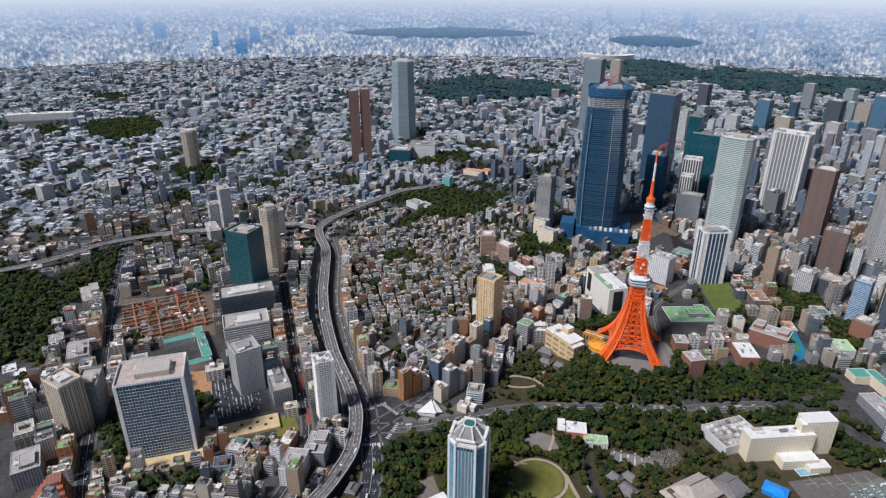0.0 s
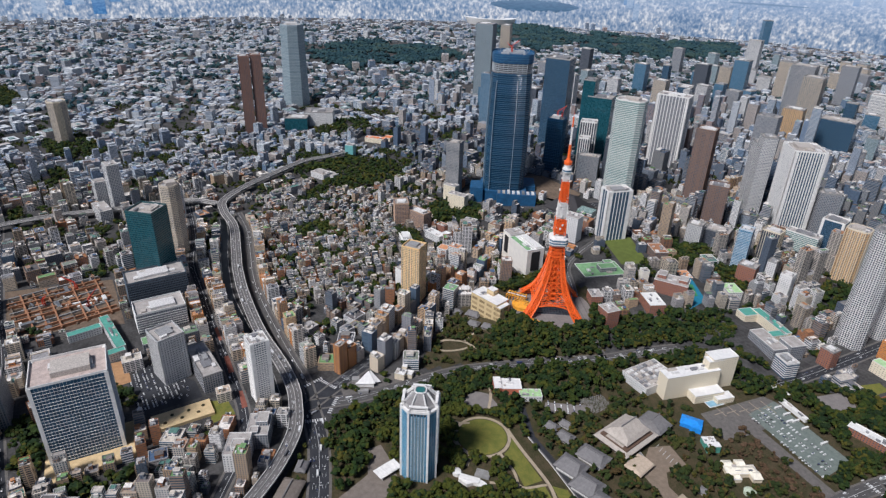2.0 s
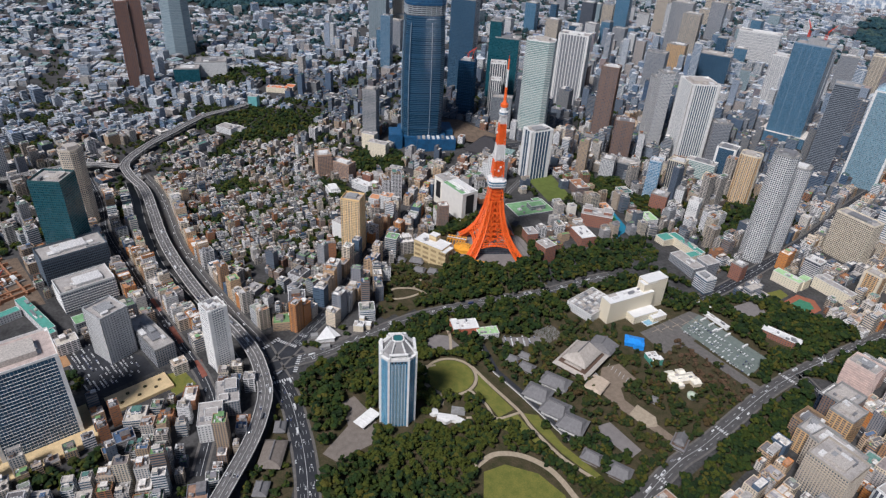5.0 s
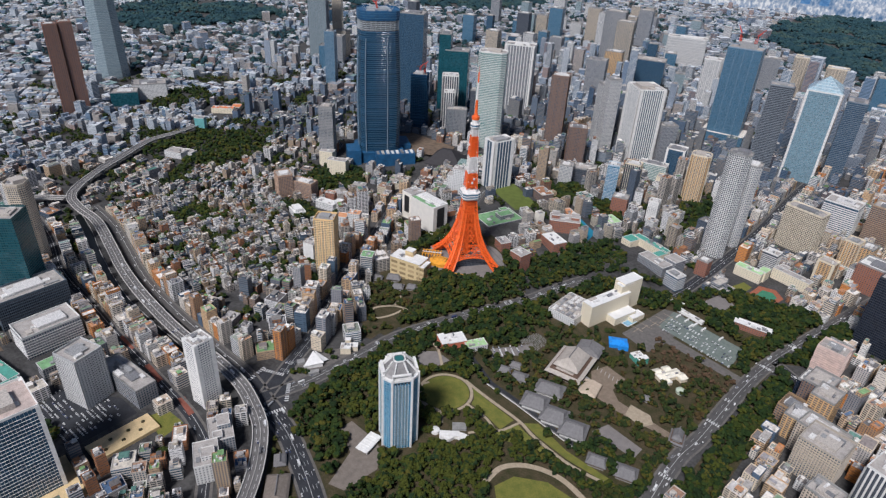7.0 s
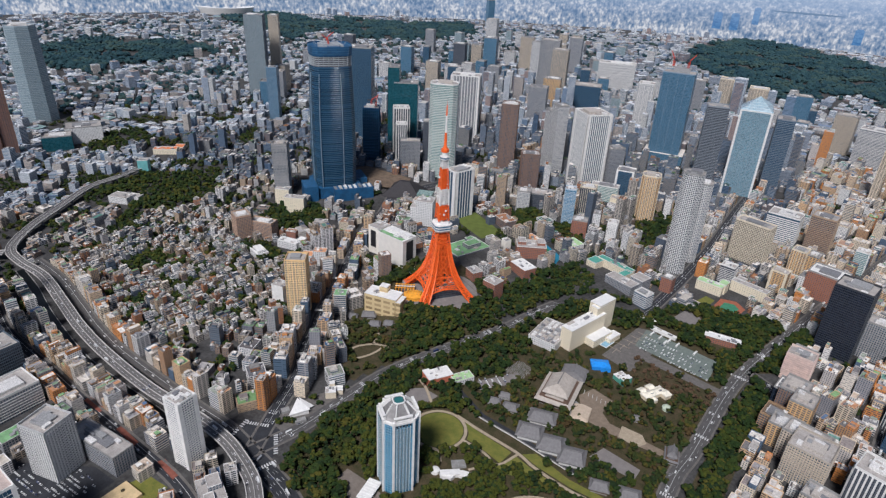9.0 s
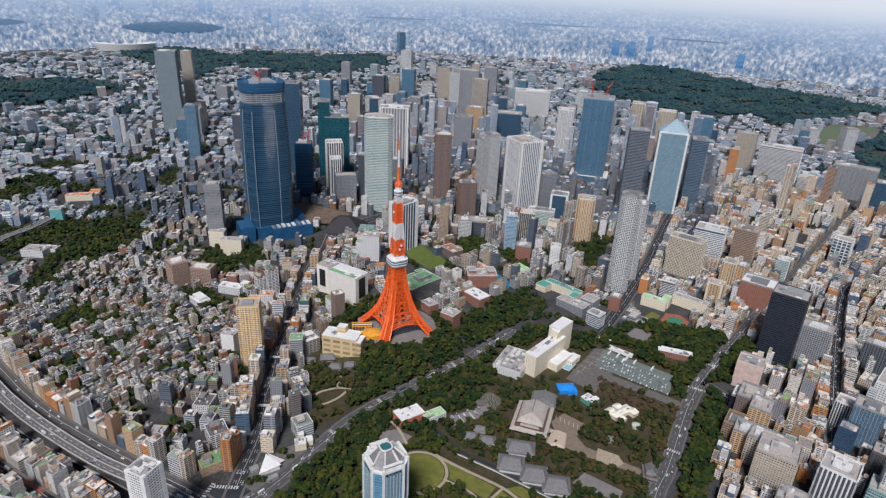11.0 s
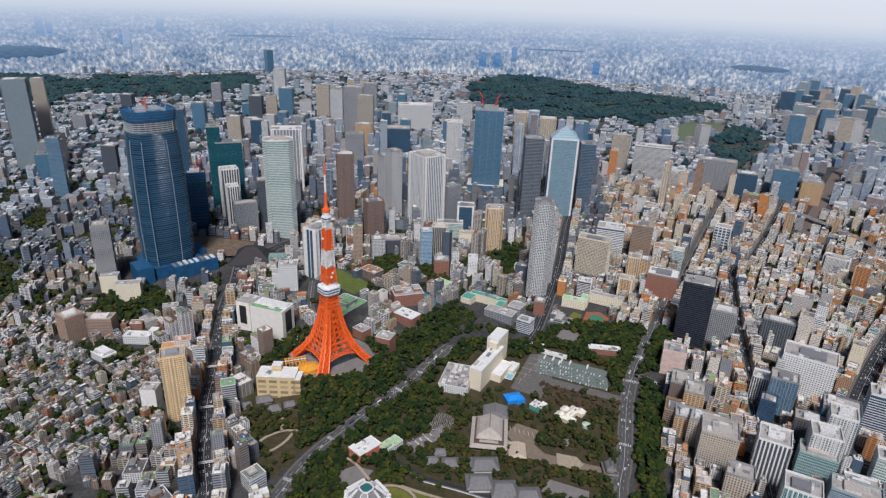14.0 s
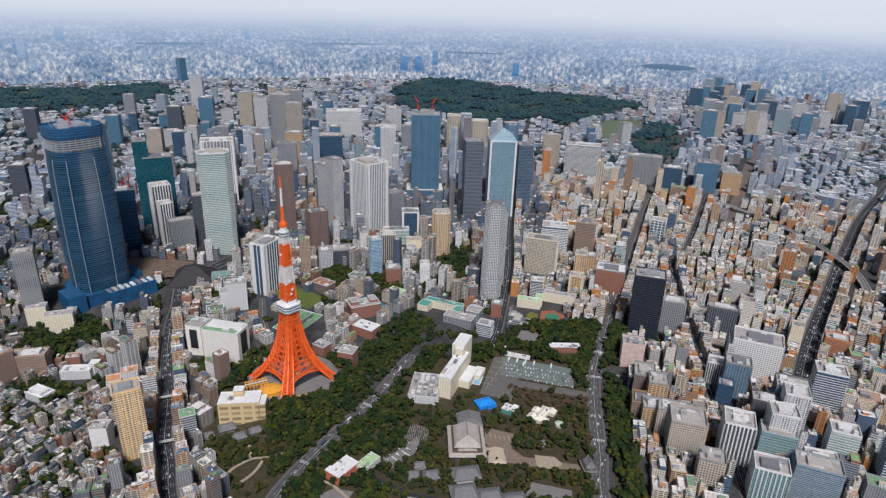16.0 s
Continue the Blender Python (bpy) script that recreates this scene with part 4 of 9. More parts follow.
# ---- the lattice tower ----
def lattice_tower():
    T0, base = float(hill(0, 0)), 6
    tw = root("lattice_tower", 0, 0, T0 - base, 52, "orange and white steel lattice tower with two viewing decks", "tower")
    prof = [(6, 49.5), (12, 43.8), (21, 36.8), (32, 30.0), (44, 24.2), (60, 18.9), (78, 14.6), (98, 11.6), (118, 9.6), (136, 8.9), (166, 7.4), (192, 6.2), (224, 4.9), (252, 3.9), (262, 3.4)]

    def side(z):
        return float(np.interp(z, [p[0] for p in prof], [p[1] for p in prof]))

    def leg_w(z):
        return float(np.interp(z, [6, 32, 60, 98], [12.5, 9.6, 7.0, 4.8]))
    lv = [6, 11, 16, 21, 26, 31, 37, 44, 52, 60, 69, 78, 88, 98]
    for sx in (-1, 1):
        for sy in (-1, 1):
            s = Shape()
            for a, b in zip(lv[:-1], lv[1:]):
                ca, cb = side(a), side(b)
                wa, wb = leg_w(a), leg_w(b)
                A = [(sx * (ca - i * wa), sy * (ca - j * wa), a) for i, j in ((0, 0), (1, 0), (1, 1), (0, 1))]
                Bq = [(sx * (cb - i * wb), sy * (cb - j * wb), b) for i, j in ((0, 0), (1, 0), (1, 1), (0, 1))]
                for k in range(4):
                    j = (k + 1) % 4
                    s.beam(A[k], Bq[k], 1.15)
                    s.beam(A[k], Bq[j], 0.62)
                    s.beam(A[j], Bq[k], 0.62)
                    s.beam(Bq[k], Bq[j], 0.62)
            s.done("leg", [orange], tw)
            s = Shape()
            s.box(sx * 44, sy * 44, base - 2, 12, 12, 4.2)
            s.done("footing", [concrete], tw)
    for za, zb in ((18, 30), (30, 44), (44, 60), (60, 78), (78, 98)):
        for q in range(4):
            s = Shape()
            c, d = math.cos(q * math.pi / 2), math.sin(q * math.pi / 2)

            def P(u, z, lift=0.0):
                h = side(z)
                x, y = u * (h - 2), -h + 2
                return (c * x - d * y, d * x + c * y, z + lift)
            s.beam(P(-1, zb), P(1, zb), 0.7)
            s.beam(P(-1, zb, -3), P(1, zb, -3), 0.5)
            for k in range(8):
                s.beam(P(-1 + k / 4, zb), P(-1 + (k + 1) / 4, zb, -3), 0.35)
            if za >= 30:
                s.beam(P(-1, za), P(1, zb, -3), 0.5)
                s.beam(P(1, za), P(-1, zb, -3), 0.5)
            else:
                m = 9
                arc = [P(-1 + 2 * k / m, za + (zb - za - 4) * math.sin(math.pi * k / m) ** 0.6) for k in range(m + 1)]
                for k in range(m):
                    s.beam(arc[k], arc[k + 1], 0.8)
                    s.beam(arc[k], P(-1 + 2 * k / m, zb, -3), 0.45)
                    s.beam(arc[k], P(-1 + 2 * (k + 1) / m, zb, -3), 0.4)
            s.done("arch_truss" if za < 30 else "side_truss", [orange], tw, "", "stuff")

    # the lift shaft up the middle, and an inner skin of braces between the legs
    s = Shape()
    for sx in (-1, 1):
        for sy in (-1, 1):
            s.beam((sx * 5.2, sy * 5.2, 10), (sx * 5.2, sy * 5.2, 121), 0.75)
    for k in range(22):
        z = 12 + k * 5
        for q in range(4):
            c, d = math.cos(q * math.pi / 2), math.sin(q * math.pi / 2)
            a, b = (c * -5.2 + d * 5.2, d * -5.2 - c * 5.2), (c * 5.2 + d * 5.2, d * 5.2 - c * 5.2)
            s.beam((*a, z), (*b, z), 0.45)
            s.beam((*a, z), (*b, z + 5), 0.4)
    s.box(0, 0, 8, 6.4, 6.4, 112)
    s.done("lift_shaft", [orange], tw, "orange lattice lift shaft between the legs")
    for za, zb in ((30, 37), (37, 44), (44, 52), (52, 60), (60, 69), (69, 78), (78, 88), (88, 98)):
        for q in range(4):
            s = Shape()
            c, d = math.cos(q * math.pi / 2), math.sin(q * math.pi / 2)
            n = 4
            for k in range(n):
                ends = []
                for u, z in ((-1 + 2 * k / n, za), (-1 + 2 * (k + 1) / n, zb), (-1 + 2 * (k + 1) / n, za), (-1 + 2 * k / n, zb)):
                    h = side(z)
                    x, y = u * (h - 2), -h + 1
                    ends.append((c * x - d * y, d * x + c * y, z))
                s.beam(ends[0], ends[1], 0.45)
                s.beam(ends[2], ends[3], 0.45)
                s.beam(ends[3], ends[1], 0.4)
            s.done("side_truss", [orange], tw, "", "stuff")

    def shaft(name, z0, z1, n, m, r):
        s = Shape()
        zs = [z0 + (z1 - z0) * k / n for k in range(n + 1)]
        for a, b in zip(zs[:-1], zs[1:]):
            ha, hb = side(a), side(b)
            ring = [(-1, -1), (1, -1), (1, 1), (-1, 1)]
            for k in range(4):
                p, q = ring[k], ring[(k + 1) % 4]
                A, B2 = (p[0] * ha, p[1] * ha, a), (q[0] * ha, q[1] * ha, a)
                C, D = (q[0] * hb, q[1] * hb, b), (p[0] * hb, p[1] * hb, b)
                mid = ((A[0] + B2[0]) / 2, (A[1] + B2[1]) / 2, a)
                mt = ((C[0] + D[0]) / 2, (C[1] + D[1]) / 2, b)
                s.beam(A, D, r)
                s.beam(mid, mt, r * 0.6)
                s.beam(A, mt, r * 0.5)
                s.beam(B2, mt, r * 0.5)
                s.beam(D, C, r * 0.6)
        s.box(0, 0, z0, side(z1) * 1.6, side(z1) * 1.6, z1 - z0)
        s.done(name, [m], tw)
    shaft("shaft_section", 98, 128, 5, orange, 0.85)
    shaft("shaft_section", 140, 166, 5, orange, 0.8)
    shaft("shaft_section", 166, 193, 6, tower_w, 0.75)
    shaft("shaft_section", 193, 226, 7, orange, 0.7)
    shaft("shaft_section", 226, 246, 4, tower_w, 0.6)
    # main deck, two storeys
    s = Shape()
    s.prism(rect(24, 24, 4), 121, rect(29, 29, 5), 124.5)
    s.prism(rect(29, 29, 5), 124.5, rect(29, 29, 5), 126)
    s.prism(rect(29.4, 29.4, 5), 128.8, rect(29.4, 29.4, 5), 130.2)
    s.prism(rect(29, 29, 5), 133, rect(29, 29, 5), 134.4)
    s.prism(rect(22, 22, 4), 134.4, rect(20, 20, 4), 138)
    s.box(4, 2, 138, 9, 7, 3)
    s.box(-5, -4, 138, 6, 6, 2.4)
    dk = s.done("main_deck", [tower_w], tw, "white and blue-grey two-storey viewing deck")
    s = Shape()
    s.prism(rect(28.4, 28.4, 5), 126, rect(28.4, 28.4, 5), 128.8)
    s.prism(rect(28.4, 28.4, 5), 130.2, rect(28.4, 28.4, 5), 133)
    s.done("window_band", [glass_blue], dk)
    s = Shape()
    s.prism(oval(11, 11), 238, oval(14.5, 14.5), 241)
    s.prism(oval(14.5, 14.5), 241, oval(14.5, 14.5), 242)
    s.prism(oval(14.5, 14.5), 244.4, oval(14.5, 14.5), 246)
    s.prism(oval(10.5, 10.5), 246, oval(10.5, 10.5), 252.5)
    td = s.done("top_deck", [tower_w], tw, "white round upper viewing deck")
    s = Shape()
    s.prism(oval(13.8, 13.8), 242, oval(13.8, 13.8), 244.4)
    s.done("window_band", [glass_blue], td)
    s = Shape()
    s.prism(oval(12, 12), 252.5, oval(12, 12), 257)
    s.prism(oval(8, 8), 257, oval(5.5, 5.5), 261)
    s.done("cap", [orange], tw, "orange cap drum")
    for z0, z1, r0, r1, m in ((261, 282, 2.4, 1.7, orange), (282, 308, 1.6, 1.3, tower_w), (308, 323, 1.2, 0.9, orange)):
        s = Shape()
        k = int((z1 - z0) / 3.5)
        for i in range(k):
            a, b = z0 + (z1 - z0) * i / k, z0 + (z1 - z0) * (i + 1) / k
            s.prism(oval(2 * r0, 2 * r0, 8), a, oval(2 * (r0 + (r1 - r0) / k), 2 * (r0 + (r1 - r0) / k), 8), b - 0.25)
            s.prism(oval(2 * r0 + 0.5, 2 * r0 + 0.5, 8), b - 0.25, None, b)
            r0 += (r1 - r0) / k
        s.done("antenna", [m], tw)
    s = Shape()
    s.beam((0, 0, 323), (0, 0, 331), 0.3, 0, 0.12)
    s.done("lightning_rod", [red_m], tw)
    rng = random.Random(5)
    for z in (150, 156, 170, 178, 186, 200, 210, 230, 234):
        for q in range(2):
            a = rng.uniform(0, 6.28)
            r = side(z) + 1.2
            s = Shape()
            s.prism([(r * math.cos(a) + 1.6 * math.cos(t), r * math.sin(a) + 1.6 * math.sin(t)) for t in [k * math.pi / 4 for k in range(8)]], z, None, z + 2.6)
            s.done("dish_drum", [tower_w], tw)
    # paved plaza on the knoll
    s = Shape()
    s.face([(67 * math.cos(a / 16 * math.pi), 67 * math.sin(a / 16 * math.pi), T0 + 0.15) for a in range(32)])
    tagged(s.done("tower_plaza", [grey_lot]), "grey-brown paved plaza under the tower", "paving", kind="structure")
    # the building between the legs
    ft = root("tower_hall", 4, 6, T0, 52, "grey steel and glass hall between the tower legs", "building")
    s = Shape()
    s.box(0, 0, 0, 58, 50, 15, 0, 0, 1)
    s.done("wall", [tower_dark, mat("hall_roof", (0.20, 0.19, 0.185), 0.8, vary=0.35, size=5)], ft)
    s = Shape()
    for i in range(20):
        x, y = (i % 5 - 2) * 11, (i // 5 - 1.5) * 12
        s.box(x + i % 3, y - i % 2, 15, 5 + i % 3, 3.5 + i % 4, 1.5 + (i % 3) * 1.0)
    s.done("roof_plant", [plant_m], ft)
    lw = root("service_block", -62, 38, T0, 40, "low pale service block with crowded roof plant", "building")
    s = Shape()
    s.box(0, 0, 0, 40, 16, 6, 0, 0, 1)
    s.done("wall", [white_wall, deck_roof], lw)
    s = Shape()
    for i in range(14):
        s.box(-17 + (i % 7) * 5.6, -4 + (i // 7) * 8, 6, 3 + i % 2, 3.2, 1.4 + i % 3 * 0.5)
    s.done("roof_plant", [plant_m], lw)
    st = root("site_frames", -46, -34, T0, 30, "yellow and amber steel frames of works beside the tower foot", "building site")
    for k in range(7):
        s = Shape()
        s.beam((-15 + k * 5, -9, 0), (-15 + k * 5, -9, 9), 0.5)
        s.beam((-15 + k * 5, 9, 0), (-15 + k * 5, 9, 9), 0.5)
        s.beam((-15 + k * 5, -9, 9), (-15 + k * 5, 9, 9), 0.6)
        s.beam((-15 + k * 5, -9, 4.5), (-15 + k * 5, 9, 4.5), 0.4)
        s.done("frame", [amber], st)
    for v in (-6, 0, 6):
        s = Shape()
        s.box(0, v, 9.3, 33, 1.8, 0.4)
        s.done("walkway", [tower_w if v == 0 else amber], st)
    s = Shape()
    for i in range(12):
        s.beam((-23 + i * 4.2, -25.5, 15), (-23 + i * 4.2, -25.5, 20), 0.3)
        s.beam((-23 + i * 4.2, -25.5, 20), (-23 + (i + 1) * 4.2, -25.5, 15), 0.2)
    s.done("scaffold_frame", [steel], ft)
    tent = root("yellow_tent", -22, -42, T0 - 1, 20, "amber-yellow tarpaulin roof beside the tower foot", "tent")
    s = Shape()
    s.prism(oval(34, 28, 14), 0, oval(34, 28, 14), 7, 0, None)
    s.prism(oval(35, 29, 14), 7, oval(6, 5, 14), 11)
    s.done("canopy", [amber], tent)
    s = Shape()
    for k in range(6):
        s.box(-12 + k * 4.5, 2, 9.4, 1.6, 13, 1.4)
    s.done("panel", [mat("amber_panel", (0.75, 0.42, 0.08), 0.6)], tent)
    w = tagged(root("yellow_wall", 30, -58, T0 - 3, 25), "curved amber retaining wall at the edge of the wood", "wall")
    s = Shape()
    for k in range(10):
        a = 0.9 + k * 0.09
        s.box(-28 + k * 6, 6 * math.sin(k / 9 * math.pi), 0, 6.2, 0.6, 9, 6 * math.cos(k / 9 * math.pi) * 1.2)
    s.done("wall", [amber], w)


lattice_tower()


# ---- single buildings ----
def rooftop(s, w, d, z, rng, n=5, m=0):
    for _ in range(n):
        a, b = rng.uniform(0.06, 0.26) * w, rng.uniform(0.06, 0.26) * d
        s.box(rng.uniform(-0.33, 0.33) * w, rng.uniform(-0.33, 0.33) * d, z, a, b, rng.uniform(1.5, 4.5), 0, m)


def tower(x, y, w, d, yaw, h, wall, label, name="office_tower", fins=0.0, fin_r=0.55, bands=0.0, band_h=0.5, fin_m=None, band_m=None, cut=0.0, taper=1.0, crown=4.0, podium=None, seed=0, group="", step=4.0, pier=0.0, roof=None):
    """A tall building: walls, upright fins, floor bands, corner piers, parapet, rooftop plant and, where it has one, a podium."""
    rng = random.Random(seed * 31 + int(abs(x) * 7 + abs(y)))
    t = root(name, x, y, 0, yaw, label, "building", group)
    p0, p1 = rect(w, d, cut), rect(w * taper, d * taper, cut * taper)
    s = Shape()
    s.prism(p0, 0, p1, h, 0, 1)
    s.done("wall", [wall, roof or deck_roof], t)
    fin_m, band_m = fin_m or white_p, band_m or white_p
    if fins:
        for q, (L, D) in enumerate(((w, d), (d, w), (w, d), (d, w))):
            s = Shape()
            n = max(2, int(L / fins))
            c, e = math.cos(q * math.pi / 2), math.sin(q * math.pi / 2)
            for k in range(n + 1):
                u = (k / n - 0.5) * (L - 2 * cut)
                v = -D / 2
                s.beam((c * u - e * v, e * u + c * v, 1), ((c * u - e * v) * taper, (e * u + c * v) * taper, h), fin_r)
            s.done("fin", [fin_m], t)
    if bands:
        s = Shape()
        k = 1
        while k * bands < h - 1:
            z = k * bands
            f = 1 + (taper - 1) * z / h
            s.prism(rect(w * f + 0.9, d * f + 0.9, cut * f), z - band_h, None, z + band_h, 0, 0, True)
            k += 1
        s.done("floor_band", [band_m], t)
    if pier:
        for sx in (-1, 1):
            for sy in (-1, 1):
                s = Shape()
                s.box(sx * (w / 2 - pier / 2 + 0.4), sy * (d / 2 - pier / 2 + 0.4), 0, pier, pier, h + 1)
                s.done("corner_pier", [fin_m], t)
    s = Shape()
    s.rim(p1, h, min(crown, 3.0), 0.8)
    s.done("parapet", [fin_m if fins or pier else band_m if bands else concrete], t)
    s = Shape()
    s.box(rng.uniform(-0.08, 0.08) * w, rng.uniform(-0.08, 0.08) * d, h, w * taper * 0.5, d * taper * 0.5, crown)
    rooftop(s, w * taper, d * taper, h, rng, 6)
    s.done("roof_plant", [plant_m], t)
    if podium:
        pw, pd, ph = podium
        s = Shape()
        s.box(0, 0, 0, pw, pd, ph, 0, 0, 1)
        s.done("podium", [wall, roof_m], t)
    DISCS.append((x, y, 0.5 * math.hypot(w, d) + 4))
    return t


def crane(x, y, z, yaw, k, label="red tower crane on the roof"):
    c = root("tower_crane", x, y, z, yaw, label, "crane", "tower cranes")
    s = Shape()
    for sx in (-1, 1):
        for sy in (-1, 1):
            s.beam((sx * k * 0.06, sy * k * 0.06, 0), (sx * k * 0.06, sy * k * 0.06, k * 0.5), k * 0.02)
    for i in range(6):
        s.beam((-k * 0.06, -k * 0.06, i * k / 12), (k * 0.06, k * 0.06, (i + 1) * k / 12), k * 0.014)
    s.done("mast", [red_m], c)
    s = Shape()
    s.beam((0, 0, k * 0.5), (k * 0.75, 0, k * 1.05), k * 0.035, 0, k * 0.018)
    s.beam((0, 0, k * 0.6), (k * 0.75, 0, k * 1.05), k * 0.015)
    s.done("jib", [red_m], c)
    s = Shape()
    s.box(-k * 0.2, 0, k * 0.46, k * 0.34, k * 0.14, k * 0.12, 0, 0, None, True)
    s.done("counterweight", [dark_steel], c)


# dark unfinished skyscraper
def bowed(w, d, cut, bow, n=6):
    """A square plan with gently bowed sides and clipped corners."""
    out = []
    for q in range(4):
        L, D = (w, d) if q % 2 == 0 else (d, w)
        c, s = math.cos(q * math.pi / 2), math.sin(q * math.pi / 2)
        for k in range(n + 1):
            u = (k / n - 0.5) * (L - 2 * cut)
            v = -D / 2 - bow * (1 - (2 * k / n - 1) ** 2)
            out.append((c * u - s * v, s * u + c * v))
    return out


def netted_tower():
    x, y = -450, 256
    t = root("unfinished_skyscraper", x, y, 0, 52, "dark blue unfinished skyscraper wrapped in netting", "building")
    W, D, cut, bow = 86, 78, 9, 4
    zs = [0, 40, 110, 190, 260, 301]
    fs = [0.96, 1.0, 1.03, 1.02, 0.97, 0.93]

    def plan(f, grow=0.0):
        return bowed(W * f + grow, D * f + grow, cut, bow)

    def f_at(z):
        return float(np.interp(z, zs, fs))
    s = Shape()
    s.loft([plan(f) for f in fs], zs, 0, 1)
    s.done("wall", [net_floor, roof_m], t)
    s = Shape()
    for k in range(1, 71):
        z = k * 4.2
        s.prism(plan(f_at(z), 0.9), z - 0.32, None, z + 0.32, 0, 0, True)
    s.done("floor_band", [mat("slab_edge", (0.035, 0.095, 0.150), 0.5)], t)
    s = Shape()
    for k in range(5):
        z = 303 + k * 3.9
        s.prism(plan(0.925), z, None, z + 1.2, 0, 0, True)
    s.done("bare_floor", [mat("bare_slab", (0.42, 0.45, 0.47), 0.7)], t, "pale bare concrete floors")
    s = Shape()
    for k, (u, v) in enumerate(plan(0.92)):
        s.beam((u, v, 301), (u, v, 322), 0.6)
    s.done("steel_frame", [mat("pale_column", (0.40, 0.43, 0.45), 0.7)], t, "slender columns of the open floors")
    s = Shape()
    s.prism(plan(0.84), 300, None, 324)
    s.done("core", [dark_steel], t)
    s = Shape()
    s.prism(plan(0.95), 322, plan(0.97), 341, 0, None)
    s.prism(plan(0.88), 322, None, 338)
    s.done("net_crown", [blue_net], t, "bright blue safety netting round the top")
    s = Shape()
    for z in (327, 332, 337):
        s.prism(plan(0.965, 0.8), z - 0.3, None, z + 0.3, 0, 0, True)
    s.done("scaffold_frame", [mat("net_rail", (0.07, 0.16, 0.26), 0.6)], t)
    s = Shape()
    s.box(-6, 4, 338, 34, 26, 4)
    s.box(-8, 6, 342, 18, 14, 4)
    rooftop(s, W * 0.8, D * 0.8, 338, random.Random(3), 14)
    for k in range(12):
        a = k * math.pi / 6
        s.beam((30 * math.cos(a), 27 * math.sin(a), 338), (34 * math.cos(a), 30 * math.sin(a), 345), 0.4)
    s.done("roof_frame", [mat("grey_roof_frame", (0.36, 0.38, 0.40), 0.6)], t)
    hoist = mat("pale_hoist", (0.26, 0.34, 0.40), 0.5)
    for q, u0 in ((0, 14), (0, -34), (3, 16)):
        s = Shape()
        L, Dd = (W, D) if q % 2 == 0 else (D, W)
        c, e = math.cos(q * math.pi / 2), math.sin(q * math.pi / 2)
        for a, b in zip(zs[:-1], zs[1:]):
            fa, fb = f_at(a), f_at(b)
            pa, pb = (u0 * fa, -Dd * fa / 2 - bow - 0.6), (u0 * fb, -Dd * fb / 2 - bow - 0.6)
            s.beam((c * pa[0] - e * pa[1], e * pa[0] + c * pa[1], a + 4), (c * pb[0] - e * pb[1], e * pb[0] + c * pb[1], b + (4 if b < 300 else -14)), 0.7)
        s.done("hoist_mast", [hoist], t)
    s = Shape()
    s.prism(rect(108, 100, 14), 0, None, 36)
    s.box(30, -62, 0, 88, 26, 40)
    s.box(-62, -30, 0, 30, 50, 44)
    s.box(62, 20, 0, 26, 60, 38)
    s.done("net_skirt", [blue_net], t)
    s = Shape()
    for k in range(8):
        s.box(-10 + k * 11, -62, 40, 6, 18, 1.2 + k % 3)
    s.done("roof_plant", [plant_m], t)
    DISCS.append((x, y, 92))
    crane(x - 10, y + 4, 341, 60, 22)
    crane(x + 4, y - 8, 341, 200, 18)


netted_tower()
tower(-488, 446, 40, 32, 30, 163, net_floor, "blue-netted unfinished tower beside the skyscraper", "unfinished_tower", fins=5, fin_m=blue_net, bands=8, band_m=blue_net, crown=8)
crane(-488, 446, 168, 40, 26)
crane(-478, 452, 168, 110, 24)


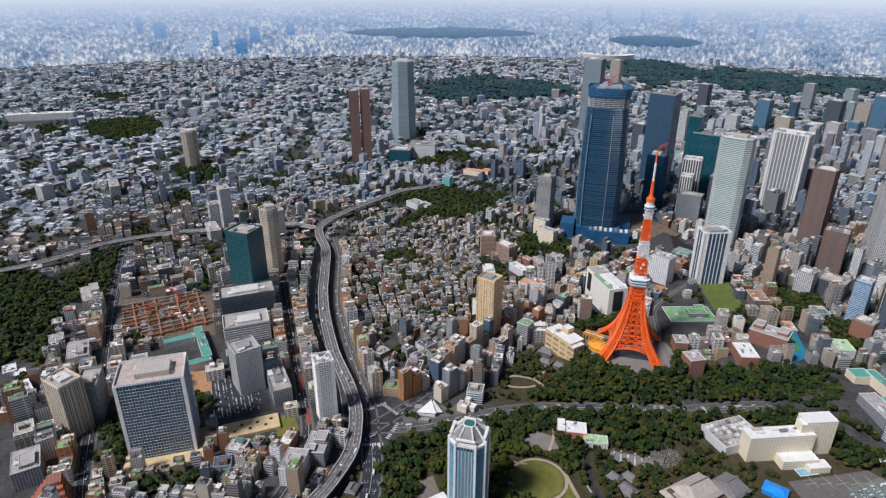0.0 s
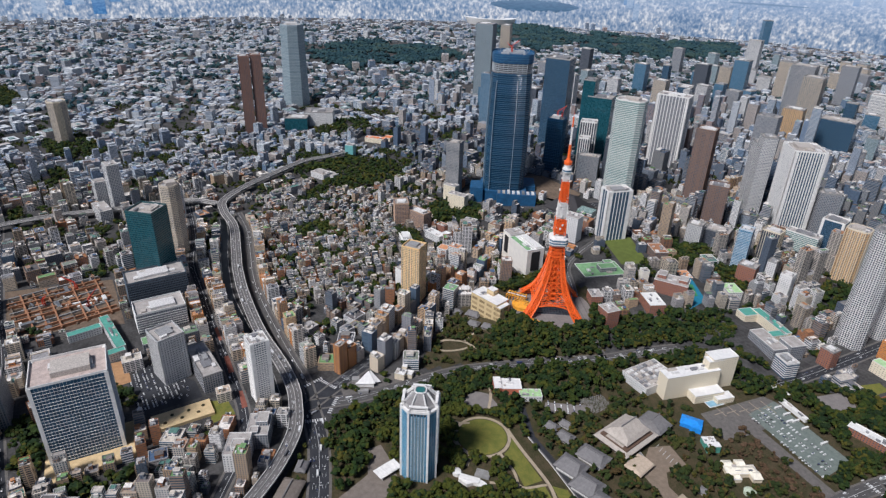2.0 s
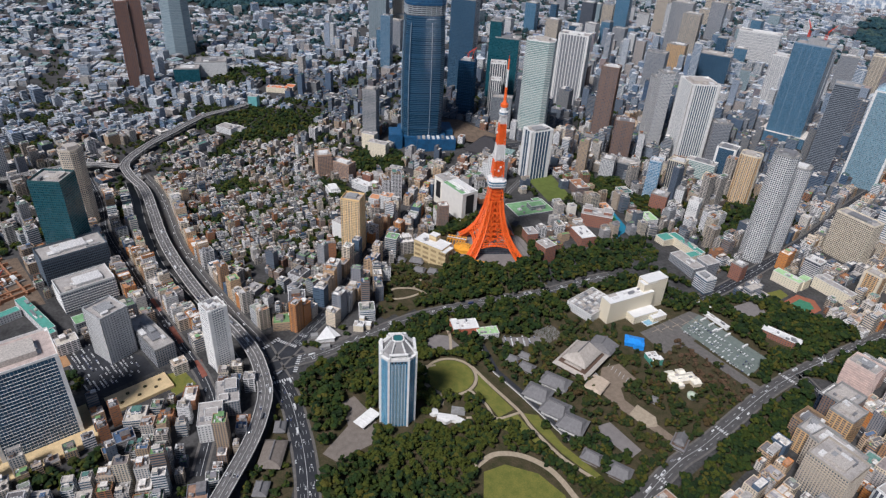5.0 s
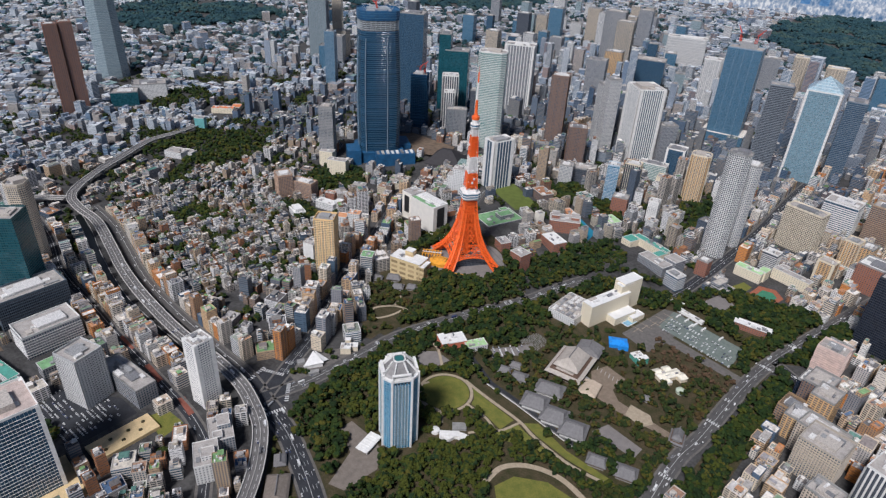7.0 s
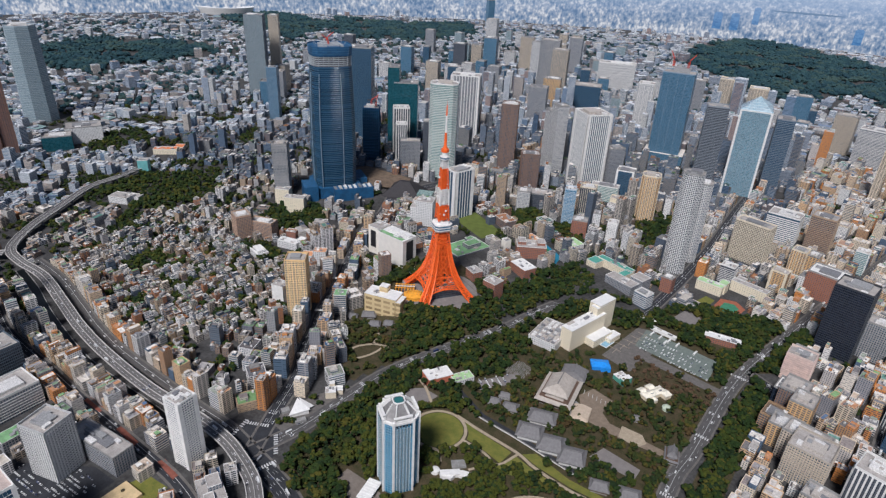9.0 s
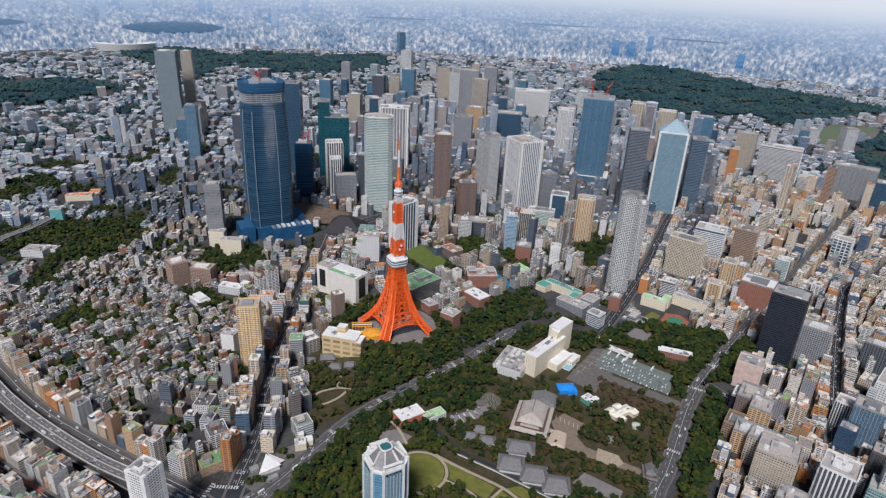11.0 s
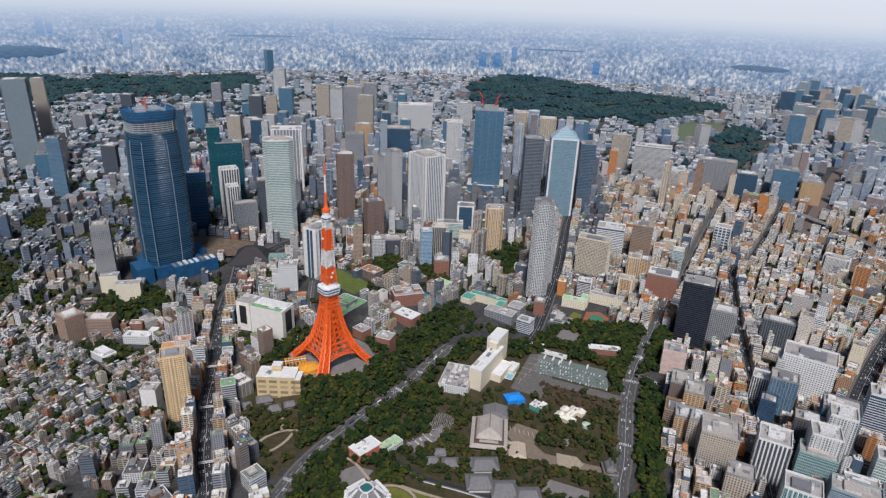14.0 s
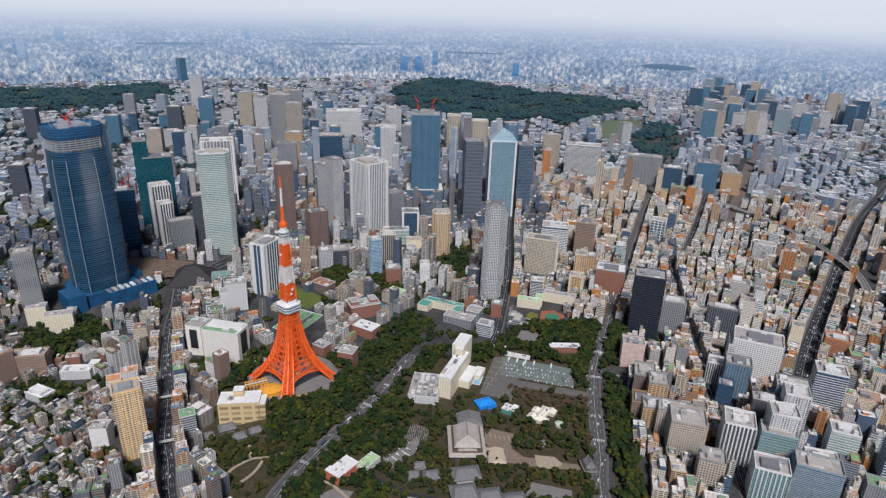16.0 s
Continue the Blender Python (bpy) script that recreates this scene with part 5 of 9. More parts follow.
# glass hotel tower with a white crown, in the park
def park_hotel():
    t = root("hotel_tower", 171.5, -358, 0, 52, "pale blue glass hotel tower with white piers and crown", "building")
    W, D, H, c = 40, 40, 100, 9
    window_dark = mat("window_dark", (0.03, 0.04, 0.05), 0.15)
    bay_glass = facade("bay_glass", [(0.30, 0.34, 0.34)], 1.5, 3.5, 0.5, (0.012, 0.03, 0.045), grime=0.1, wall_rough=0.4, glass_rough=0.08)
    s = Shape()
    s.prism(rect(W, D, c), 0, None, H, 0, 1)
    s.done("wall", [glass_sky, roof_m], t)
    for q in range(4):
        s = Shape()
        e, f = math.cos(q * math.pi / 2), math.sin(q * math.pi / 2)
        for u in (-11, -7.3, -3.7, 0, 3.7, 7.3, 11):
            v = -D / 2
            s.beam((e * u - f * v, f * u + e * v, 0), (e * u - f * v, f * u + e * v, H), 0.6 if abs(u) > 10 else 0.3)
        s.done("pier", [white_p], t, "", "stuff")
        s = Shape()
        for sg in (-1, 1):
            u, v = sg * (W / 2 - c), -D / 2
            s.beam((e * u - f * v, f * u + e * v, 0), (e * u - f * v, f * u + e * v, H + 5), 1.5)
        s.done("corner_pier", [white_p], t)
    s = Shape()
    for k in range(1, 30):
        s.prism(rect(W + 0.6, D + 0.6, c), k * 3.5 - 0.25, None, k * 3.5 + 0.25, 0, 0, True)
    s.done("floor_band", [mat("pale_spandrel", (0.14, 0.33, 0.44), 0.4)], t)
    s = Shape()
    s.rim(rect(W + 1, D + 1, c), H, 2.6, 1.6)
    s.prism(rect(W - 1, D - 1, c), H, rect(W - 3, D - 3, c), H + 2)
    s.done("crown", [white_p], t)
    s = Shape()
    s.prism(rect(W - 5, D - 5, c - 1), H + 2, rect(W - 7, D - 7, c - 1), H + 5)
    s.done("attic", [mat("attic_grey", (0.34, 0.33, 0.32), 0.7, vary=0.25, size=4)], t)
    s = Shape()
    s.prism(rect(W - 9, D - 9, c - 2), H + 5, rect(13, 13, 3), H + 17)
    s.done("sloping_roof", [mat("grey_metal_roof", (0.23, 0.22, 0.215), 0.55, 0.2, vary=0.25, size=4)], t, "sloping grey metal roof")
    s = Shape()
    s.rim(rect(13.6, 13.6, 3), H + 16.4, 1.4, 1.0)
    s.done("roof_rim", [white_p], t)
    s = Shape()
    s.prism(rect(11, 11, 2.4), H + 16.6, rect(9, 9, 2), H + 17.3)
    s.done("roof", [mat("green_copper", (0.03, 0.15, 0.15), 0.5)], t, "small flat teal roof on top")
    # stepped white fins climb the eight hips
    lo, hi = rect(W - 5, D - 5, c), rect(14, 14, 3.4)
    for (x0, y0), (x1, y1) in zip(lo, hi):
        s = Shape()
        for k in range(7):
            f = k / 7
            s.box(x0 + (x1 - x0) * f, y0 + (y1 - y0) * f, H + 2 + 12.5 * f, 2.4, 1.1, 4.2, math.degrees(math.atan2(y0, x0)))
        s.done("crown_fin", [white_p], t)
    # raised white surrounds over the middle bays
    for q in range(4):
        e, f = math.cos(q * math.pi / 2), math.sin(q * math.pi / 2)
        s = Shape()
        for u in (-9.5, 9.5):
            v = -(D / 2 - 1.6)
            s.box(e * u - f * v, f * u + e * v, H, 1.6, 3.0, 8.5, q * 90)
        v = -(D / 2 - 1.6)
        s.box(-f * v, e * v, H + 7.2, 20.6, 3.0, 1.6, q * 90)
        s.box(-f * v, e * v, H + 3.4, 18, 2.0, 0.7, q * 90)
        s.done("bay_frame", [white_p], t)
        for u in (-7.2, -3.6, 0, 3.6, 7.2):
            s = Shape()
            v = -(D / 2 + 0.12)
            s.box(e * u - f * v, f * u + e * v, H - 3.4, 2.3, 0.5, 2.8, q * 90)
            s.done("top_window", [window_dark], t)
        # darker glass of the middle bays between the ribs
        for u in (-5.5, -1.85, 1.85, 5.5):
            s = Shape()
            v = -(D / 2 + 0.1)
            s.box(e * u - f * v, f * u + e * v, 4, 1.5, 0.3, H - 9, q * 90)
            s.done("bay_window", [bay_glass], t)
    DISCS.append((171.5, -358, 34))
    cn = root("entrance_canopy", 157, -392, 0, 8, "white ribbed canopy at the hotel entrance", "canopy")
    s = Shape()
    s.box(0, 0, 5, 16, 30, 0.8, 0, 0, None, True)
    s.done("roof", [white_p], cn)
    for k in range(8):
        s = Shape()
        s.box(0, -13 + k * 3.7, 5.8, 15, 1.4, 0.5)
        s.done("rib", [white_p], cn)
    for a in (-6, 6):
        for b in (-12, 0, 12):
            s = Shape()
            s.beam((a, b, 0), (a, b, 5), 0.4)
            s.done("post", [white_p], cn)
    wg = root("hotel_wing", 220, -318, 0, 38, "low white garden wing of the hotel", "building")
    s = Shape()
    s.box(-2, 0, 0, 24, 8, 5.5)
    s.prism([(-14, -4), (-2, -9), (4, -4), (-6, 4)], 0, None, 4.6)
    s.done("wall", [white_p], wg)
    s = Shape()
    s.prism([(8, -5), (24, -9), (28, -5), (14, 3), (8, 4)], 0, None, 4.0)
    s.done("terrace_wing", [white_p], wg)
    s = Shape()
    s.prism(oval(10, 10, 18), 0, oval(9, 9, 18), 4.5)
    s.prism(oval(11, 11, 18), 4.5, oval(3, 3, 18), 5.6)
    ob = s.done("round_pavilion", [white_p], wg)
    ob.location = (-19, 6, 0)
    for k in range(5):
        s = Shape()
        s.box(10, 10 + k * 2.3, 0, 17, 1.2, 3.6)
        s.done("pergola", [concrete], wg)
    DISCS.append((220, -314, 25))


park_hotel()

# towers to the north, nearest first
brown_fin = mat("brown_fin", (0.20, 0.125, 0.095), 0.7)
tower(307, 362, 42, 36, 5, 197, dot_wall, "white curved residential tower with a grid of square windows", "apartment_tower", cut=9, taper=0.9, crown=7, group="")
tower(317, 426, 38, 34, 5, 162, tower_white, "pale residential tower behind the gridded one", "apartment_tower", cut=8, crown=5)
pk = tower(336, 896, 72, 58, 6, 211, glass_peak, "tall pale blue glass tower with a sharp peaked crown", bands=8, band_h=0.2, band_m=mat("pale_mullion", (0.30, 0.38, 0.44), 0.4), crown=3, pier=5)
s = Shape()
s.face([(-36, -29, 214), (36, -29, 214), (0, -6, 246)])
s.face([(36, -29, 214), (36, 29, 214), (30, 20, 226), (0, -6, 246)])
s.face([(36, 29, 214), (-36, 29, 214), (-10, 20, 222), (30, 20, 226)])
s.face([(-36, 29, 214), (-36, -29, 214), (0, -6, 246), (-10, 20, 222)])
s.face([(0, -6, 246), (30, 20, 226), (-10, 20, 222)])
s.done("peaked_crown", [glass_peak], pk, "slanting glass crown rising to a point")
tower(402, 939, 40, 52, 6, 193, glass_dark, "dark ribbed glass office tower beside the peaked one", bands=4.2, band_m=mat("grey_band", (0.22, 0.25, 0.29), 0.5))
tower(258, 826, 48, 40, 12, 221, tower_dark, "dark grey residential tower with balcony bands", "apartment_tower", bands=3.8, band_m=mat("grey_balcony", (0.26, 0.29, 0.32), 0.6))
tower(113, 1044, 84, 60, 6, 248, glass_blue, "broad blue glass tower with an unfinished top", bands=8, band_h=0.4, band_m=mat("steel_blue_band", (0.13, 0.22, 0.31), 0.4), fins=21, fin_m=mat("blue_mullion", (0.22, 0.30, 0.38), 0.4), podium=(110, 80, 26), crown=12)
crane(91, 1044, 262, 130, 34)
crane(131, 1039, 262, 60, 32)
tower(3, 686, 64, 70, 47.7, 189, glass_dark, "white office tower with dark vertical stripes", fins=5.2, fin_r=1.4, fin_m=white_p, crown=6, pier=8, cut=0)
tower(62, 712, 40, 32, 47.7, 106, tower_grey, "grey office block beside the striped tower")
tower(-88, 703, 30, 34, 47, 187, tower_white, "slim white slab tower", "apartment_tower", cut=0)
tower(-116, 724, 26, 34, 47, 166, tower_white, "lower slim white slab tower", "apartment_tower")
tower(-195, 635, 42, 38, 22, 186, tower_brown, "dark brown tiled office tower", fins=4, fin_m=brown_fin)
tower(-299, 484, 66, 44, 24, 245, glass_green, "pale green glass residential tower with white bands", "apartment_tower", bands=4.0, cut=10, crown=6)
tower(-430, 818, 84, 46, 22, 196, tower_grey, "broad white office tower with a grey front", fins=8, fin_r=1.2, pier=6)
tower(-478, 584, 62, 40, 30, 205, glass_teal, "teal green glass tower with stepped wings", crown=5)
tower(-507, 569, 30, 38, 30, 244, glass_teal, "tallest wing of the teal glass tower", crown=4)
tower(-444, 514, 40, 32, 40, 158, tower_dark, "white residential tower with dark window bays", "apartment_tower", fins=5.5, fin_r=1.2, crown=3)
tower(-418, 478, 26, 26, 40, 128, tower_dark, "small white residential tower", "apartment_tower", fins=5, fin_r=1.1)
tower(-378, 460, 50, 30, 34, 96, tower_grey, "dark grey slab block with ribs", fins=3, fin_m=steel)
tower(-352, 502, 26, 24, 30, 142, tower_dark, "thin dark residential tower", "apartment_tower")
tower(-600, 545, 66, 46, 26, 284, glass_dark, "very dark glass tower behind the netted one", crown=4)
tower(-489, 880, 40, 36, 20, 92, tower_red, "tan office block with a flat roof", name="office_block")
tower(-455, 925, 40, 36, 20, 88, tower_red, "orange-brown office block with a flat roof", name="office_block")
tower(-106, 585, 44, 36, 30, 89, tower_brown, "dark brown office block with ribs", fins=4, fin_m=brown_fin, name="office_block")
tower(-125, 272, 33, 50, -19, 131, glass_dark, "white office tower with dark upright bays", fins=7.0, fin_r=0.9, pier=8, crown=4)
tower(191, 575, 40, 34, 10, 104, tower_tan, "beige residential tower with a flat cap", "apartment_tower", cut=6, fins=5, fin_m=cream, crown=5)
tower(421, 494, 68, 30, -16, 82, facade("hotel_front", [(0.66, 0.58, 0.44)], 3.2, 3.4, 0.5, (0.12, 0.11, 0.10)), "pale beige hotel slab with rows of windows", "hotel_block", bands=3.4, band_h=0.3, band_m=mat("beige_band", (0.74, 0.66, 0.52), 0.7))
tower(57, 441, 24, 24, 20, 81, glass_sky, "blue-white residential tower with balconies", "apartment_tower", bands=3.2, band_m=mat("ice_band", (0.50, 0.58, 0.66), 0.5))
tower(76, 503, 34, 26, 10, 71, tower_dark, "beige-topped tower with dark glass bays", "office_tower", fins=4, fin_m=cream)
tower(101, 397, 32, 24, 14, 36, brick_wall, "bright red-orange brick block", "office_block")
tower(124, 435, 16, 18, 14, 44, white_wall, "narrow plain white block", "office_block")
tower(167, 411, 20, 20, 8, 43, white_wall, "white apartment block with stacked balconies", "apartment_block", bands=3.2)
tower(78, 626, 64, 26, 8, 37, glass_green, "long grey-green office slab", "office_block", bands=3.8)
tower(108, 678, 42, 36, 8, 68, glass_dark, "dark blue glass office block with grey corners", "office_block", pier=5, fins=0, bands=0)
tower(128, 574, 36, 26, 8, 33, cream_wall, "cream apartment block with balcony rows", "apartment_block", bands=3.2, band_m=cream)
tower(-56, 453, 30, 26, 20, 45, tower_white, "pale grey office block", "office_block")
tower(-31, 498, 48, 36, 20, 32, tower_dark, "low black glass office block", "office_block")
tower(466, 635, 62, 44, -8, 64, glass_dark, "white banded office block with wide windows", "office_block", bands=4.2, band_h=1.1)
tower(537, 627, 46, 40, -10, 80, tower_brown, "brown banded office tower", "office_tower", bands=3.8, band_m=mat("tan_band", (0.42, 0.31, 0.21), 0.7))
tower(509, 493, 26, 28, -12, 50, tower_tan, "tan tiled apartment block", "apartment_block", fins=4, fin_m=cream)
tower(534, 501, 22, 28, -12, 44, tower_tan, "lower tan apartment block", "apartment_block")
tower(487, 400, 28, 24, -14, 38, tower_tan, "cream and tan office block", "office_block", pier=4, fin_m=cream)
tower(561, 422, 60, 46, -14, 49, brick_wall, "broad red-brown brick office block with a white roof", "office_block", roof=white_p)
tower(527, 418, 16, 18, -14, 34, white_wall, "thin plain white office block", "office_block")
tower(403, 372, 26, 20, -10, 35, tower_dark, "dark grey office block with white bands", "office_block", bands=3.4)
tower(318, 271, 20, 18, -8, 28, brick_wall, "small brown brick block", "office_block")
tower(296, 193, 26, 20, -20, 25, glass_dark, "small white office with dark windows", "office_block", bands=3.6)
tower(-344, 1158, 60, 40, 14, 120, tower_grey, "grey concrete office tower")
tower(-378, 1357, 60, 40, 14, 112, tower_tan, "golden brown stepped office block", name="office_block")
tower(-477, 1545, 74, 50, 14, 212, tower_grey, "tall grey office tower with ribs", fins=6, fin_m=concrete)
tower(-417, 1507, 60, 44, 14, 188, tower_beige, "tall beige office tower", fins=6, fin_m=concrete)
tower(-276, 1442, 100, 60, 14, 90, glass_dark, "broad dark glass block")
tower(-312, 1896, 150, 50, 14, 103, tower_white, "long white government block", name="government_block", bands=5)
tower(-41, 1341, 52, 44, 8, 148, tower_white, "pale office tower with white ribs", fins=5)
tower(191, 1503, 70, 44, 4, 169, tower_beige, "tan twin-slab office tower", fins=8, fin_m=cream)
tower(276, 1539, 60, 40, 4, 147, tower_beige, "lower tan office tower", fins=8, fin_m=cream)
tower(639, 1368, 118, 50, -10, 109, tower_grey, "long grey ribbed office slab", bands=4, name="office_block")
tower(542, 1474, 60, 44, -10, 117, tower_beige, "beige office slab in the government quarter", name="office_block")
tower(837, 1301, 112, 46, -12, 93, tower_grey, "long grey office slab beside the avenue", fins=5, fin_m=concrete, name="office_block")
tower(906, 1212, 60, 40, -12, 80, glass_dark, "dark glass office block with pale panels", name="office_block")
tower(1031, 1257, 70, 60, -14, 93, glass_blue, "blue glass office block", name="office_block")
tower(1098, 1216, 60, 44, -14, 68, tower_tan, "orange-tan office block with a flat roof", name="office_block")
tower(588, 240, 52, 44, -14, 117, glass_black, "black glass and steel office tower", bands=3.8, band_m=dark_steel, crown=5)
tower(641, 255, 46, 30, -14, 61, tower_grey, "grey ribbed office slab", name="office_block", bands=3.6, band_m=concrete)
tower(741, 120, 74, 48, -22, 65, white_wall, "broad white office block with bands of windows", name="office_block", bands=3.6)
tower(568, -84, 46, 42, -12, 50, tower_beige, "grey-beige office block with ribbed front", name="office_block", bands=3.6, band_m=mat("taupe_band", (0.42, 0.37, 0.31), 0.7))
tower(685, 53, 37, 29, -18, 59, glass_blue, "grey-blue glass office block", name="office_block", fins=4, fin_m=concrete)
tower(730, -37, 32, 32, -18, 69, tower_white, "white office block with a dark front", name="office_block", fins=4)
tower(813, 32, 42, 32, -20, 65, glass_dark, "dark blue glass office block", name="office_block", bands=4)
tower(696, -77, 35, 32, -14, 63, tower_white, "white ribbed office block with grey plant", name="office_block", fins=3.6)
tower(775, -87, 35, 27, -20, 46, glass_green, "teal glass office block", name="office_block", bands=4)
tower(716, -147, 37, 32, -16, 43, glass_green, "green-grey glass office block", name="office_block", fins=4)
tower(830, -126, 42, 35, -22, 50, glass_dark, "grey-green glass office block with a flat roof", name="office_block", bands=4)
tower(542, 124, 36, 28, -10, 43, mat("pink_tile", (0.62, 0.46, 0.40), 0.7), "pinkish tiled office block", name="office_block", bands=3.4, band_m=mat("pink_band", (0.66, 0.52, 0.46), 0.7))
tower(542, 44, 32, 40, -12, 39, tower_brown, "brown office block with a white roof", name="office_block")
tower(553, 9, 28, 34, -12, 46, tower_tan, "ochre tiled apartment block on the avenue", name="apartment_block")
tower(539, -36, 36, 30, -10, 33, tower_tan, "tan terraced office block", name="office_block")

# office blocks between the avenues east of the park
slate_fin = mat("slate_fin", (0.20, 0.21, 0.22), 0.6)
white_band = mat("white_band", (0.64, 0.63, 0.61), 0.6, vary=0.15, size=5)
aqua_glass = facade("aqua_glass", [(0.30, 0.42, 0.42)], 2.2, 3.8, 0.35, (0.04, 0.13, 0.14), grime=0.12, wall_rough=0.4, glass_rough=0.08)
tan_office = facade("tan_office_wall", [(0.58, 0.49, 0.39)], 3.4, 3.8, 0.8, (0.07, 0.07, 0.07), grime=0.15)
pink_wall = facade("pink_wall", [(0.60, 0.42, 0.34)], 3.6, 3.5, 0.9, (0.08, 0.08, 0.09), grime=0.15)
for x, y, w, d, yw, h, wall, label, kw in (
        (727, 121, 58, 38, -20, 52, glass_dark, "broad white office block with dark window bands", dict(bands=3.6, band_h=1.15, band_m=white_band, roof=white_p)),
        (741, 270, 52, 24, -20, 45, tower_dark, "dark grey office slab with rows of windows", dict(fins=4, fin_m=slate_fin)),
        (676, 82, 46, 24, -20, 38, tower_dark, "office block with fine white upright ribs", dict(fins=3.2, fin_r=0.7)),
        (742, -4, 46, 42, -20, 58, glass_blue, "blue-grey glass office cube", dict(bands=4, band_h=0.25, band_m=slate_fin)),
        (688, -90, 44, 28, -18, 40, aqua_glass, "pale teal glass office block", dict(bands=4.2, band_h=0.5, band_m=mat("aqua_band", (0.38, 0.48, 0.47), 0.5))),
        (562, -56, 50, 30, -16, 42, tan_office, "broad tan office block with square windows", dict(roof=deck_roof)),
        (630, -97, 38, 38, -18, 60, tower_dark, "white ribbed office tower with dark bays", dict(fins=4.4, fin_r=1.2)),
        (697, -25, 38, 28, -18, 46, tower_dark, "dark bronze office block", dict(fins=3.6, fin_m=mat("bronze_fin", (0.13, 0.11, 0.10), 0.5))),
        (547, 152, 34, 20, -14, 32, pink_wall, "pale pink hotel block beside the avenue", dict(roof=white_p)),
        (533, 51, 26, 34, -12, 30, glass_black, "black glass office with a white roof", dict(roof=white_p)),
        (527, -16, 32, 32, -12, 28, tower_brown, "brown tiled office with an ochre roof", dict(bands=3.6, band_m=mat("ochre_brown_band", (0.36, 0.24, 0.14), 0.7), roof=soil)),
        (642, -172, 40, 32, -18, 50, aqua_glass, "green-grey glass office block with white ribs", dict(fins=5, fin_r=0.8)),
        (700, -168, 52, 30, -20, 52, glass_blue, "louvred blue-grey office block", dict(bands=2.6, band_h=0.5, band_m=mat("louvre_grey", (0.34, 0.38, 0.39), 0.5))),
        (916, 198, 38, 28, -26, 32, brick_wall, "orange-brown tiled office block", dict(bands=3.4, band_m=mat("orange_tile_band", (0.55, 0.26, 0.12), 0.7))),
        (663, 31, 22, 22, -20, 32, glass_dark, "small navy glass office block", dict(bands=3.6, band_m=mat("navy_band", (0.05, 0.09, 0.16), 0.4))),
        (582, -146, 32, 28, -16, 36, tan_office, "grey-tan office block with square windows", dict()),
        (540, 660, 30, 26, -12, 62, tower_brown, "red-brown ribbed office tower block", dict(fins=4, fin_m=brown_fin)),
        (968, 636, 52, 28, -30, 42, tower_grey, "white ribbed office block with a curved front", dict(fins=3.2, fin_r=0.8, cut=6)),
        (836, 340, 18, 24, -22, 55, white_wall, "thin white office tower", dict(roof=white_p)),
        (846, 203, 20, 22, -24, 50, cream_wall, "cream apartment tower with balconies", dict(bands=3.2, band_m=cream)),
        (743, 740, 36, 30, -20, 55, glass_dark, "white framed office tower with dark glass", dict(fins=9, fin_r=1.2, bands=7.2, band_h=0.8)),
        (613, 572, 22, 22, -12, 46, aqua_glass, "narrow blue-green office tower", dict(bands=3.6, band_h=0.4))):
    tower(x, y, w, d, yw, h, wall, label, "office_block", **kw)

# towers to the west
tower(-1530, 168, 90, 72, 70, 272, glass_pale, "grey-blue curved glass skyscraper", cut=26, taper=0.86, bands=5, band_m=mat("pale_blue_band", (0.36, 0.43, 0.48), 0.5), crown=8)
tower(-1262, -88, 30, 28, 75, 226, tower_red, "red-brown residential twin tower", "apartment_tower", group="red-brown twin towers", fins=5, fin_m=mat("rust_fin", (0.28, 0.15, 0.11), 0.7))
tower(-1257, -54, 30, 28, 75, 229, tower_red, "red-brown residential twin tower", "apartment_tower", group="red-brown twin towers", fins=5, fin_m=mat("rust_fin_b", (0.30, 0.16, 0.12), 0.7))
tower(-1251, 135, 90, 60, 60, 43, white_wall, "low white and grey hall building with a flat roof", "hall_building", crown=3)
tower(-1235, 52, 70, 46, 60, 37, glass_teal, "low teal glass building", "hall_building", crown=3)
tower(-1406, -579, 46, 44, 0, 114, tower_beige, "octagonal tan residential tower with a wide cap", "apartment_tower", cut=14, taper=1.08, fins=7, fin_m=cream)
tower(-538, -463, 36, 34, 0, 137, tower_beige, "cream residential tower with a round roof ring", "apartment_tower", cut=12, bands=3.6, band_m=mat("cream_band", (0.56, 0.49, 0.40), 0.7), crown=7)
tower(-438, -520, 48, 44, 45, 138, glass_teal, "dark teal glass office tower", bands=4, band_m=mat("teal_band", (0.03, 0.09, 0.10), 0.4), crown=3)
tower(-387, -532, 92, 46, 88, 43, tower_dark, "dark banded low office building with a flat roof", "office_block", bands=4.4, band_m=mat("slate_band", (0.10, 0.13, 0.16), 0.5))
tower(-300, -545, 72, 44, 88, 33, tower_grey, "grey office block with roof garden", "office_block", bands=4)
tower(-44, -470, 25, 24, 0, 95, tower_white, "slim white residential tower with grey balcony stacks", "apartment_tower", bands=3.3, band_h=0.35, pier=5, crown=2)
tower(-156, -560, 38, 36, 12, 70, white_wall, "white tower block with a grid panel front", "office_block", fins=3.2, fin_m=mat("grey_fin", (0.50, 0.50, 0.50), 0.7), crown=3)
tower(-132, -522, 26, 84, -88, 27, tower_grey, "long low office block beside the car park", "office_block", crown=2)
tower(-74, -674, 78, 54, 84, 111, mat("office_blue_glass", (0.014, 0.066, 0.125), 0.3, vary=0.4, size=5), "white-framed office tower with a blue glass grid front", "office_tower", fins=3.3, fin_r=0.11, bands=4.4, band_h=0.05, fin_m=white_p, pier=4, crown=7, roof=mat("pinkish_roof", (0.50, 0.41, 0.37), 0.85, vary=0.3, size=7))
tower(-150, -786, 40, 30, 36, 79, tower_beige, "tan office tower with a dark glass front", "office_tower", fins=5, fin_m=cream, crown=3)
